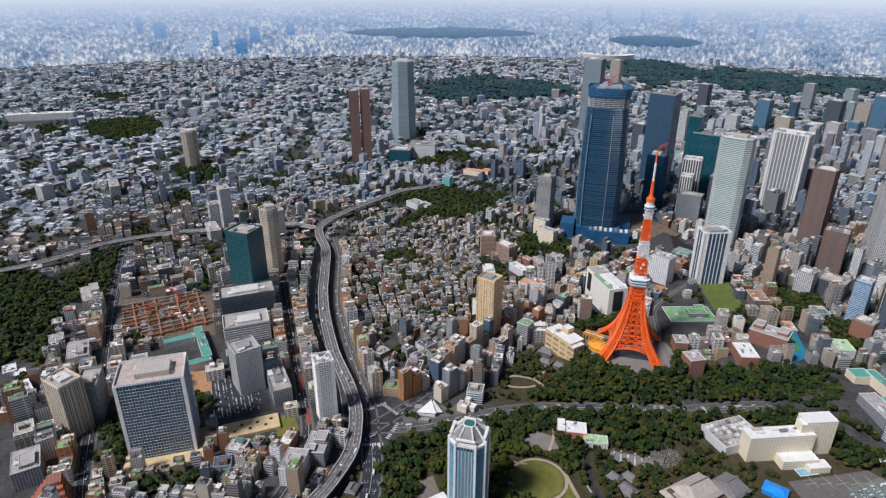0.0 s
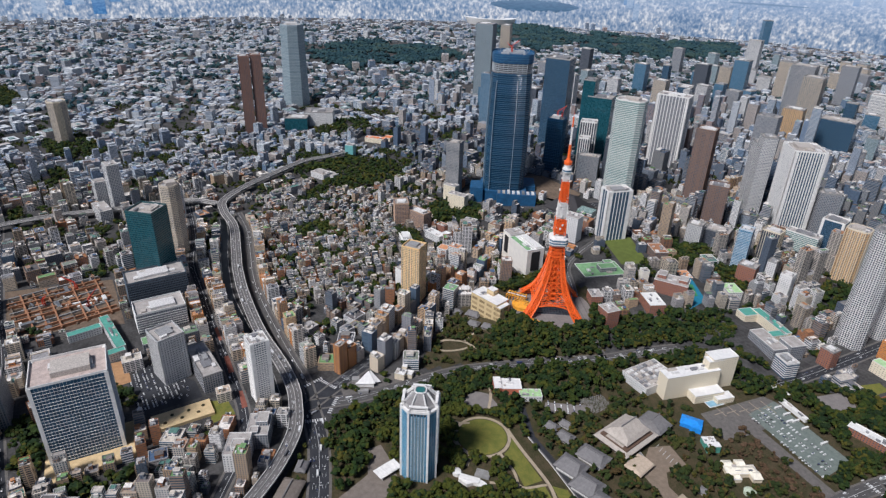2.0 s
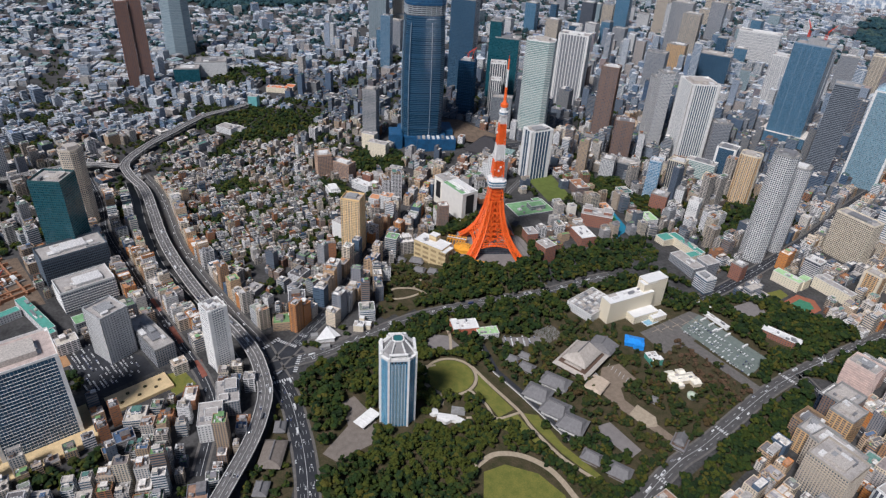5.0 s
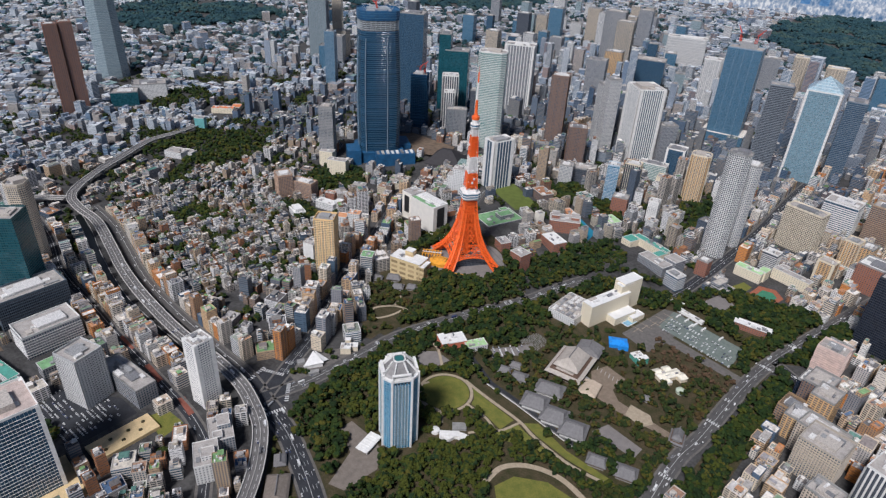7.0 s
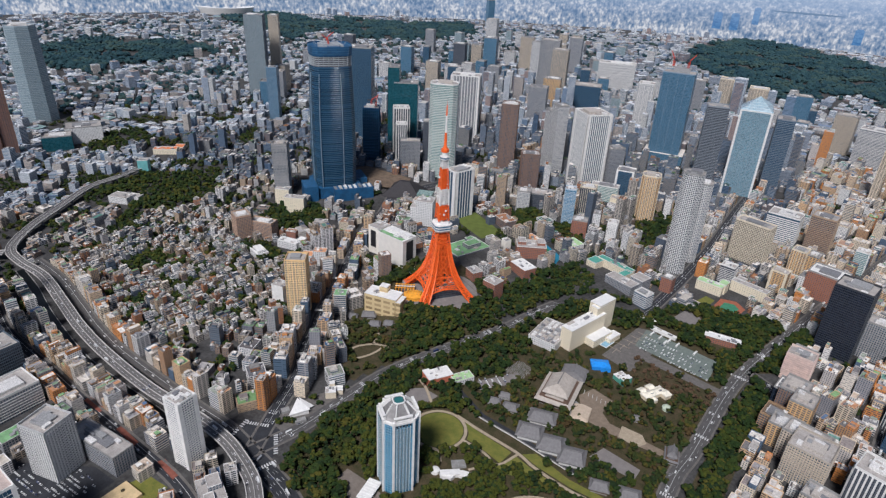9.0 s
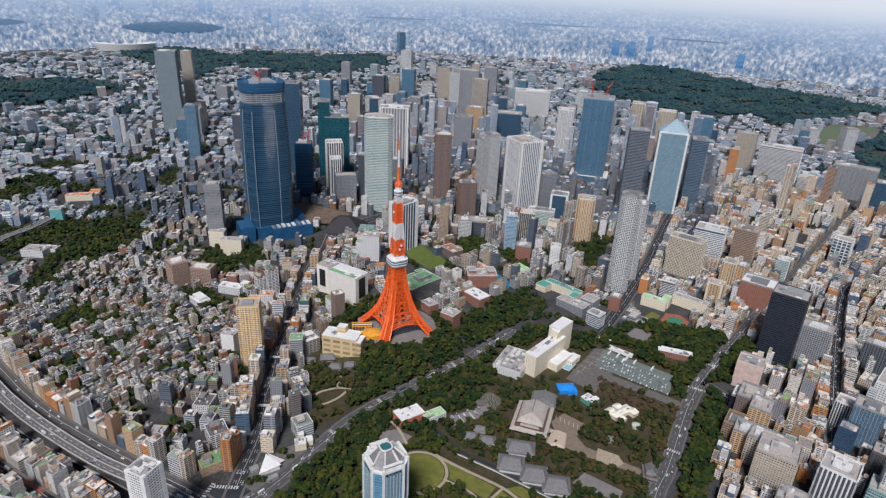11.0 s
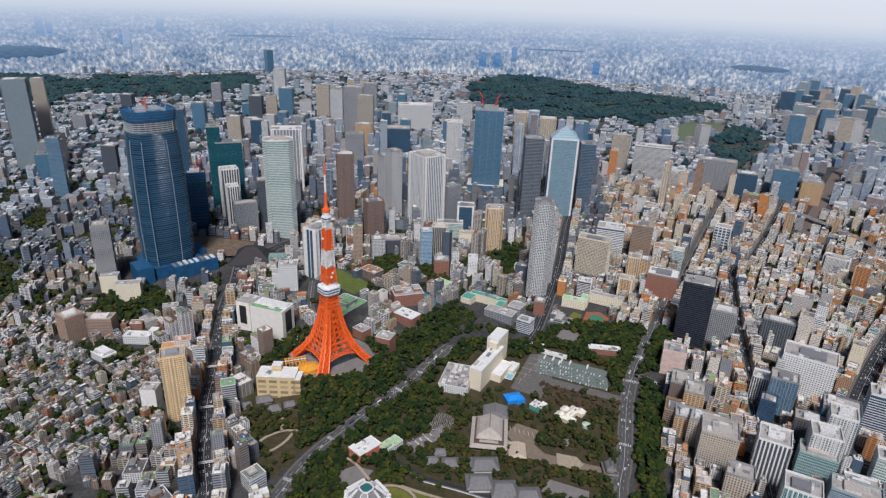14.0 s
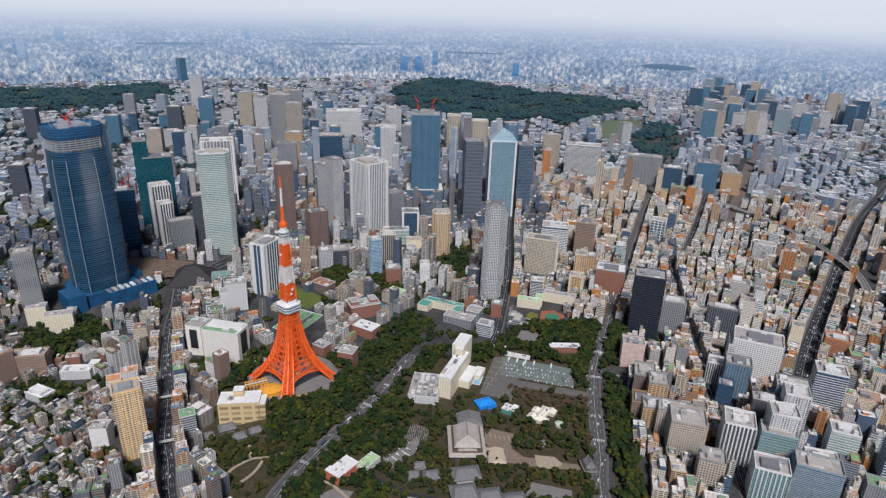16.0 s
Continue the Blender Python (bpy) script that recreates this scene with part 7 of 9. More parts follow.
block("hill_house", "low white roofed houses at the wood edge", -327, -890, 12, [(0, 0, 0, 24, 18, 10), (16, 12, 0, 18, 16, 8)], wall=white_wall, roof=white_p)
block("hill_house", "long low white hall among trees", -261, -859, 20, [(0, 0, 0, 40, 16, 12)], wall=white_wall, roof=white_p)
block("hill_house", "brown and white school hall by the trees", -392, -835, 10, [(0, 0, 0, 34, 22, 12), (10, 4, 12, 12, 10, 4)], wall=tower_white)
block("long_depot", "long pale low depot hall far off", -2385, -1128, 83, [(0, 0, 0, 250, 40, 26)], wall=white_wall, roof=white_p)
for x, y, w, h in ((-816, -528, 34, 104), (-845, -554, 26, 60), (-724, -423, 22, 66), (-1215, -792, 70, 28), (-765, -564, 60, 30)):
    block("apartment_block", "white and grey apartment block with balcony rows", x, y, 8, [(0, 0, 0, w, 24, h)], wall=tower_white)
pd = root("sandy_podium", -60, -569, 0, 88, "sand-coloured plaza deck with round planters", "podium")
s = Shape()
s.box(0, 0, 0, 72, 30, 4.2)
s.done("deck", [sand], pd)
for u, v in ((-22, -6), (-12, 5), (-2, -6), (8, 4), (18, -5), (26, 5)):
    s = Shape()
    s.prism([(u + 2.2 * math.cos(a), v + 1.8 * math.sin(a)) for a in [k * math.pi / 5 for k in range(10)]], 4.2, None, 5.4)
    s.done("planter", [earth], pd)
DISCS.append((-60, -569, 40))
ap = root("plaza_skirt", -54, -674, 0, 84, "sand-coloured paved apron round the office tower", "podium")
s = Shape()
s.box(0, 0, 0, 96, 70, 1.4)
s.done("deck", [sand], ap)
bs = root("site_frames", -428, -672, 0, 6, "rows of rust-brown steel frames on the building site", "building site")
rs = random.Random(8)
for k in range(9):
    s = Shape()
    s.box(-70 + k * 17, 0, 0, 2.4, 140, 3 + k % 3, rs.uniform(-2, 2))
    s.done("foundation_beam", [rust if k % 3 else concrete], bs)
for k in range(8):
    s = Shape()
    s.box(0, -66 + k * 18, 0, 142, 2.4, 2.5 + k % 2 * 2, rs.uniform(-2, 2))
    s.done("foundation_beam", [rust if k % 4 else soil], bs)
# thin flat plates of dark colour stand for the pits
for k in range(30):
    s = Shape()
    s.box(-61 + (k % 8) * 17 + rs.uniform(-1, 1), -57 + (k // 8) * 36, 0.3, 11, 12, 0.2)
    s.done("pit", [mat("dark_pit", (0.05, 0.035, 0.025), 0.9)] if k == 0 else [bpy.data.materials["dark_pit"]], bs)
for k in range(46):
    s = Shape()
    x0, y0, yw = rs.uniform(-66, 62), rs.uniform(-66, 66), rs.choice([0, 0, 90, 84, 12])
    q = rs.uniform(6, 24)
    s.box(x0, y0, 0, q, rs.uniform(1.5, 7), rs.uniform(1, 7), yw)
    for j in range(3):
        s.box(x0 + rs.uniform(-7, 7), y0 + rs.uniform(-7, 7), 0, rs.uniform(1, 5), rs.uniform(1, 4), rs.uniform(0.6, 3), yw)
    s.done("steel_frame", [rs.choice([rust, concrete, soil, steel, white_p, rust])], bs)
for x, y, yw in ((-71, -249, -63), (-129, -147, -65), (-179, -53, -66)):
    fb = root("footbridge", x, y, 0, yw + 90, "pale concrete footbridge over the avenue", "bridge", "footbridges")
    s = Shape()
    s.box(0, 0, 5.4, 26, 3.2, 0.7, 0, 0, None, True)
    s.done("deck", [concrete], fb)
    for e in (-1, 1):
        s = Shape()
        s.box(0, e * 1.6, 6.1, 26, 0.2, 1.1)
        s.done("rail", [white_p], fb)
        s = Shape()
        s.box(e * 11.8, 0, 0, 1.2, 2.4, 5.4)
        s.done("pier", [concrete], fb)
        s = Shape()
        for k in range(8):
            s.box(e * 12, 2.4 + k * 1.1, 0, 2.2, 1.1, 5.6 - k * 0.7)
        s.done("stair", [concrete], fb)
xb = root("crossing_bridge", 310, 149, 0, -8, "pale cross-shaped footbridge over the street corner", "bridge")
for a, b, L in ((0, 0, 46), (4, 58, 30), (-6, -52, 26)):
    s = Shape()
    s.box(a, 0, 5.6, L, 3.4, 0.8, b, 0, None, True)
    s.box(a, 0, 6.4, L, 0.3, 1.0, b)
    s.done("deck", [white_p], xb)
for a in (-20, 0, 20):
    s = Shape()
    s.box(a, 0, 0, 1.2, 1.8, 5.6)
    s.done("pier", [concrete], xb)
for x, y, yw in ((-444, -696, 20), (-403, -636, 120), (-476, -646, 250)):
    crane(x, y, 0, yw, 26, "orange crawler crane on the building site")


# ---- trees ----
def ico():
    t = (1 + 5 ** 0.5) / 2
    v = np.array([(-1, t, 0), (1, t, 0), (-1, -t, 0), (1, -t, 0), (0, -1, t), (0, 1, t), (0, -1, -t), (0, 1, -t), (t, 0, -1), (t, 0, 1), (-t, 0, -1), (-t, 0, 1)]) / math.hypot(1, t)
    f = np.array([(0, 11, 5), (0, 5, 1), (0, 1, 7), (0, 7, 10), (0, 10, 11), (1, 5, 9), (5, 11, 4), (11, 10, 2), (10, 7, 6), (7, 1, 8), (3, 9, 4), (3, 4, 2), (3, 2, 6), (3, 6, 8), (3, 8, 9), (4, 9, 5), (2, 4, 11), (6, 2, 10), (8, 6, 7), (9, 8, 1)])
    return v, f


def clumps(rng, c, r, flat=0.75, jit=0.35):
    """Leaf clumps: uneven many-sided lumps at the points c, of radius r."""
    v, f = ico()
    n = len(c)
    ang = rng.uniform(0, 6.28, n)
    P = v[None] * (1 + rng.uniform(-jit, jit, (n, 12, 1)))
    x = P[..., 0] * np.cos(ang)[:, None] - P[..., 1] * np.sin(ang)[:, None]
    y = P[..., 0] * np.sin(ang)[:, None] + P[..., 1] * np.cos(ang)[:, None]
    P = np.stack([x, y, P[..., 2] * flat], 2) * np.asarray(r)[:, None, None] + c[:, None]
    F = f[None] + np.arange(n)[:, None, None] * 12
    return P.reshape(-1, 3), F.reshape(-1, 3)


def tri_mesh(name, V, F, mats, idx=None, parent=None):
    me = bpy.data.meshes.new(name)
    me.from_pydata(V.tolist(), [], F.tolist())
    for x in mats:
        me.materials.append(x)
    if idx is not None:
        me.polygons.foreach_set("material_index", idx)
    ob = new(name, me)
    ob.parent = parent
    return ob


def crown_points(rng, n, R, H):
    """Points in an uneven dome of radius R, from H * 0.35 to H."""
    a, q, u = rng.uniform(0, 6.28, n), rng.uniform(0, 1, n) ** 0.55, rng.uniform(0, 1, n)
    z = 0.36 + 0.58 * u
    rr = R * q * np.sqrt(np.clip(1.05 - (np.abs(u - 0.35) / 0.72) ** 2, 0.05, 1))
    return np.stack([rr * np.cos(a), rr * np.sin(a), z * H], 1)


def single_tree(seed, R, H):
    rng = np.random.default_rng(seed)
    t = root("tree", 0, 0, 0, 0, "broad evergreen park tree with a dense dark crown", "tree", "park trees")
    s = Shape()
    s.beam((0, 0, 0), (0.1, 0, H * 0.45), 0.38, 0, 0.24)
    for k in range(5):
        a = k * 1.26 + seed
        s.beam((0.05, 0, H * (0.3 + 0.03 * k)), (R * 0.6 * math.cos(a), R * 0.6 * math.sin(a), H * 0.62), 0.18, 0, 0.06)
    s.done("trunk", [bark], t)
    c = crown_points(rng, 34, R, H)
    V, F = clumps(rng, c, rng.uniform(0.26, 0.50, 34) * R)
    tri_mesh("crown", V, F, [leaf], None, t)
    return t


def spots(rng, poly, pitch, keep=1.0):
    p = np.array(poly)
    x0, y0, x1, y1 = p[:, 0].min(), p[:, 1].min(), p[:, 0].max(), p[:, 1].max()
    X, Y = np.meshgrid(np.arange(x0, x1, pitch), np.arange(y0, y1, pitch))
    x, y = X.ravel() + rng.uniform(-0.45, 0.45, X.size) * pitch, Y.ravel() + rng.uniform(-0.45, 0.45, X.size) * pitch
    k = inside(poly, x, y) & (rng.uniform(0, 1, x.size) < keep)
    return x[k], y[k]


OPEN = [  # clearings that trees keep out of
    [(88, -224), (107, -204), (135, -208), (121, -258), (104, -252)], [(148, -190), (200, -217), (248, -223), (345, -240), (344, -226), (250, -208), (203, -202), (154, -177)],
    [(276, 40), (281, 92), (311, 89), (306, 37)],
    [(345, -23), (451, -19), (461, 9), (330, 33)],
    [(287, 8), (301, 78), (313, 125), (439, 107), (437, 37), (345, 27), (335, -8)],
    [(183, -112), (191, -71), (221, -83), (211, -123)], [(343, 173), (363, 224), (402, 203), (384, 162)], [(395, 251), (406, 307), (456, 294), (446, 240)], [(367, 254), (382, 299), (404, 291), (395, 249)],
    [(184, -225), (206, -216), (265, -242), (267, -275), (229, -274), (199, -254)], [(265, -241), (397, -247), (400, -264), (343, -272), (271, -267)],
    [(287, -349), (288, -312), (314, -290), (354, -281), (400, -293), (401, -317), (325, -376)], [(110, -398), (111, -375), (141, -376), (172, -384), (193, -410), (184, -458), (158, -463), (152, -439), (144, -413), (128, -404)],
    [(290, -99), (303, -70), (337, -79), (333, -112), (346, -124), (425, -134), (429, -150), (357, -150), (316, -153), (299, -114)], [(342, -200), (352, -172), (405, -182), (403, -206)], [(359, -119), (390, -122), (399, -136), (390, -152), (361, -146)], [(324, 37), (326, 61), (469, 31), (467, 11)], [(253, -234), (342, -240), (344, -226), (254, -192)],
    [(172, -12), (178, 45), (227, 90), (231, 134), (257, 124), (265, 98), (291, 98), (292, 16), (262, 0), (239, -30)], [(-30, -189), (0, -159), (26, -199), (1, -224)], [(159, -151), (201, -99), (215, -119), (174, -168)],
    [(69 * math.cos(a / 12 * math.pi), 69 * math.sin(a / 12 * math.pi)) for a in range(24)], [(176, -228), (260, -218), (300, -240), (272, -276), (254, -284), (236, -274), (205, -268)], [(-92, -112), (-94, -70), (-12, -62), (-6, -100)]]


def plant(poly, pitch, keep, seed, R=(3.2, 5.6), H=(8, 14), open_too=True):
    """Tree places in an outline, clear of roads, buildings and clearings."""
    rng = np.random.default_rng(seed)
    x, y = spots(rng, poly, pitch, keep)
    k = np.ones(len(x), bool)
    for line, half in LINES:
        k &= ~near_line(line, x, y, half - 0.5)
    for cx, cy, r in DISCS:
        k &= (x - cx) ** 2 + (y - cy) ** 2 > (r * 0.92) ** 2
    k &= (x - 168) ** 2 + (y + 263) ** 2 > 37 ** 2
    if open_too:
        for o in OPEN:
            k &= ~inside(o, x, y)
    x, y = x[k], y[k]
    return x, y, rng.uniform(*R, len(x)), rng.uniform(*H, len(x))


def grove(name, places, label, n=14, seed=0, m=None):
    """Joined trees: trunks and crowns of n clumps."""
    x, y, R, H = places
    rng = np.random.default_rng(seed)
    z = hill(x, y)
    N = len(x)
    if not N:
        return
    a, q, u = rng.uniform(0, 6.28, (N, n)), rng.uniform(0, 1, (N, n)) ** 0.55, rng.uniform(0, 1, (N, n))
    rr = R[:, None] * q * np.sqrt(np.clip(1.05 - (np.abs(u - 0.35) / 0.72) ** 2, 0.05, 1))
    c = np.stack([x[:, None] + rr * np.cos(a), y[:, None] + rr * np.sin(a), z[:, None] + (0.36 + 0.58 * u) * H[:, None]], 2).reshape(-1, 3)
    size = (rng.uniform(0.32, 0.60, (N, n)) * R[:, None] * (14 / n) ** 0.4).ravel()
    V, F = clumps(rng, c, size)
    # trunks: three-sided tapers
    k = np.arange(3) * 2.094
    T0 = np.stack([x[:, None] + 0.4 * np.cos(k), y[:, None] + 0.4 * np.sin(k), np.repeat(z[:, None], 3, 1)], 2)
    T1 = np.stack([x[:, None] + 0.2 * np.cos(k), y[:, None] + 0.2 * np.sin(k), np.repeat((z + H * 0.5)[:, None], 3, 1)], 2)
    TV = np.concatenate([T0, T1], 1).reshape(-1, 3)
    tf = np.array([(0, 1, 4), (0, 4, 3), (1, 2, 5), (1, 5, 4), (2, 0, 3), (2, 3, 5)])
    TF = (tf[None] + np.arange(N)[:, None, None] * 6).reshape(-1, 3) + len(V)
    ob = tri_mesh(name, np.concatenate([V, TV]), np.concatenate([F, TF]), [m or leaf, bark], np.concatenate([np.zeros(len(F), int), np.ones(len(TF), int)]))
    tagged(ob, label, "trees", kind="stuff")


kinds = [single_tree(3, 5.2, 12), single_tree(8, 4.4, 10), single_tree(15, 5.8, 14), single_tree(21, 3.8, 9)]
px, py, pr, ph = plant(PARK, 8.4, 0.82, 11, (3.4, 7.4), (6, 18))
court = (px > 190) & (py > -200) & (py < 40)
thin = ~court | (np.random.default_rng(6).uniform(0, 1, len(px)) < 0.74)
px, py, pr, ph, court = px[thin], py[thin], pr[thin] * np.where(court[thin], 0.86, 1), ph[thin] * np.where(court[thin], 0.8, 1), court[thin]
order = np.argsort((px - 200) ** 2 + (py + 320) ** 2)
lone = order[:240]
rt = random.Random(4)
for j, i in enumerate(lone):
    src = kinds[j % 4]
    mtx = pose(px[i], py[i], 0, 0, 0, rt.uniform(0, 360)) @ Matrix.Scale(rt.uniform(0.8, 1.2), 4)
    c = copy_thing(src, mtx)
    c.scale = [mtx.to_scale().x] * 3
for k, src in enumerate(kinds):
    src.matrix_basis = pose(232 + k * 11, -344 - k * 11, 0)
rest = order[240:]
wood, mixed = rest[~court[rest]], rest[court[rest]]
grove("park_trees", (px[wood], py[wood], pr[wood], ph[wood]), "dense dark green park trees", 12, 1)
grove("precinct_trees", (px[mixed], py[mixed], pr[mixed], ph[mixed]), "mixed green and russet trees round the temple courts", 12, 15, glade_leaf)
grove("verge_trees", plant(VERGE, 9, 0.5, 52, (2.6, 4.6), (5, 9)), "small trees between the expressway and the avenue", 12, 16)
grove("knoll_trees", plant([(36, -140), (31, -189), (41, -200), (130, 0), (59, 71), (28, 62), (50, -39), (-11, -68), (-24, -100)], 8.2, 0.97, 12, (4.4, 7.2), (9, 17)), "dense wood on the slope below the tower", 12, 2)
grove("knoll_trees", plant([(9, -262), (-73, -158), (-88, -105), (-24, -100), (36, -140), (31, -189)], 8, 0.66, 13, (2.8, 5.2), (5, 11)), "open garden trees below the knoll", 14, 3, glade_leaf)
grove("knoll_trees", plant([(-110, -40), (-130, 4), (-90, 10), (-48, 54), (-20, 62), (-30, 60), (-64, 18), (-68, -35)], 8.4, 0.9, 17, (4, 6.6), (8, 14)), "trees on the slope behind the tower", 14, 9)
grove("brown_shrubs", plant([(345, -23), (451, -19), (461, 9), (330, 33)], 7.5, 0.8, 41, (2.2, 4.2), (4, 8), False), "brownish half-bare trees beside the coach park", 10, 11, brown_leaf)
grove("corner_trees", plant([(-28, -371), (-2, -300), (21, -262), (36, -262), (26, -300), (11, -378)], 8, 0.6, 19, (2.4, 4.4), (5, 9)), "small trees in the corner garden", 12, 10)
grove("roadside_trees", plant(EAST_WOOD, 8.6, 0.97, 14, (4.4, 7), (9, 16)), "dense trees beside the avenue", 12, 4)
W_MID = [(148, 12), (165, 80), (174, 130), (227, 149), (298, 177), (287, 259), (222, 257), (147, 235), (118, 170), (90, 131), (65, 79), (89, 45)]
W_NORTH = [(313, 179), (382, 250), (566, 268), (528, 114), (497, 106), (398, 146)]
W_HALL = [(-170, 18), (-140, 0), (-78, 0), (-52, 34), (-62, 66), (-98, 14), (-160, 36)]
W_A = [(-490, 90), (-414, 175), (-352, 113), (-403, 28)]
W_B = [(-428, -52), (-316, 12), (-267, -34), (-339, -86)]
W_C = [(179, 598), (274, 609), (258, 397), (200, 438)]
W_D = [(-894, -90), (-916, 36), (-803, 165), (-656, 122), (-642, -44), (-779, -116)]
W_E = [(-815, -989), (-646, -878), (-779, -775), (-766, -744), (-559, -771), (-500, -840), (-395, -845), (-306, -850), (-242, -865), (-214, -897), (-439, -980)]
W_O = [(-2153, -944), (-2261, -840), (-2120, -661), (-1920, -690), (-1841, -816), (-1941, -911)]
W_P = [(-1407, -637), (-1461, -532), (-1313, -509), (-1237, -525), (-1236, -619)]
W_Q = [(-2230, -1126), (-2194, -1043), (-2038, -1000), (-2011, -1083)]
W_R = [(-505, 76), (-504, 137), (-422, 107), (-438, 48)]
W_S = [(-80, 386), (-46, 467), (25, 415), (8, 340)]
W_T = [(-2912, -1041), (-2752, -912), (-2707, -792), (-2953, -855)]
W_F = [(-1304, 115), (-1121, 81), (-1053, 253), (-1226, 287)]
W_L = [(-175, -653), (-119, -648), (-112, -616), (-165, -614)]
W_M = [(-10, -717), (31, -697), (34, -638), (-7, -628)]
W_N = [(-162, -754), (-150, -725), (-66, -716), (-32, -734), (-41, -755)]
W_G = [(35, 382), (55, 441), (136, 380), (106, 341)]
W_H = [(-2239, -945), (-2251, -689), (-1908, -650), (-1903, -881)]
for k, (poly, pit, kp) in enumerate(((W_MID, 7.5, 0.95), (W_NORTH, 8, 0.85), (W_HALL, 7.5, 0.95), (W_A, 8, 0.8), (W_B, 8, 0.8), (W_C, 9, 0.8), (W_D, 8.5, 0.62), (W_E, 9, 0.8), (W_F, 10, 0.6), (W_G, 8, 0.9), (W_L, 8, 0.8), (W_M, 8, 0.6), (W_N, 8, 0.8), (W_H, 12, 0.9), (W_O, 12, 0.9), (W_P, 10, 0.8), (W_Q, 12, 0.8), (W_R, 8, 0.8), (W_S, 8, 0.85), (W_T, 13, 0.8))):
    BUSY.append(poly)
    grove("woodland", plant(poly, pit * 1.15, kp, 20 + k, (4, 7.2), (8, 16)), "dark green wood between the city blocks", 9, 30 + k)
far = [
    [(-212, 2729), (-74, 2562), (72, 2413), (307, 2100), (460, 2326), (593, 2520), (702, 2271), (923, 2585), (1195, 2896), (1302, 3106), (1004, 3314), (648, 3490), (312, 3821), (-42, 4158), (-241, 3675), (-295, 3262)],
    [(1144, 2461), (1281, 2434), (1084, 1693), (886, 1296), (898, 1538), (941, 2000), (1009, 2178)],
    [(-2563, 2715), (-2088, 2827), (-1765, 3214), (-1457, 2737), (-1593, 2221), (-1803, 2097), (-2105, 2119)],
    [(-3140, 2637), (-2293, 2451), (-2038, 1758), (-2640, 1910), (-3300, 2249)],
    [(-2650, 677), (-2808, 1071), (-2299, 1426), (-2000, 1227), (-2069, 627), (-2247, 521)]]


def ragged(places, poly):
    """Frayed wood edges, with glades."""
    x, y = places[0], places[1]
    k = np.sin(x / 83 + 1) * np.sin(y / 67) + 0.7 * np.sin(x / 31) * np.sin(y / 37 + 2) > -0.66
    k &= inside(poly, x + 45 * np.sin(y / 41), y + 45 * np.sin(x / 47))
    return [q[k] for q in places]


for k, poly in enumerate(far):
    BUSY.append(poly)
    grove("far_wood", ragged(plant(poly, 19, 0.9, 60 + k, (8, 13), (9, 19), False), poly), "wide dark park woods in the distance", 4, 70 + k, hazy_leaf)
BUSY.append([(826, 2237), (827, 1933), (963, 2084), (1146, 2505), (1077, 2547), (927, 2483)])
area("palace_lawn", [(826, 2237), (827, 1933), (971, 2219), (1146, 2505), (1077, 2547), (927, 2483)], mat("far_lawn", (0.12, 0.15, 0.09), 0.95), "grey-green lawns beside the palace avenue", 0.4, busy=False)
area("palace_avenue", [(845, 1937), (873, 1925), (1146, 2449), (1132, 2524)], paving, "pale broad avenue through the lawns", 0.6, busy=False)
# ---- ordinary buildings, district by district ----
class District:
    def __init__(self, x, y, yaw, pitch, h, tall=0.1, block=4):
        self.x, self.y, self.yaw, self.pitch, self.h, self.tall, self.block = x, y, yaw, pitch, h, tall, block


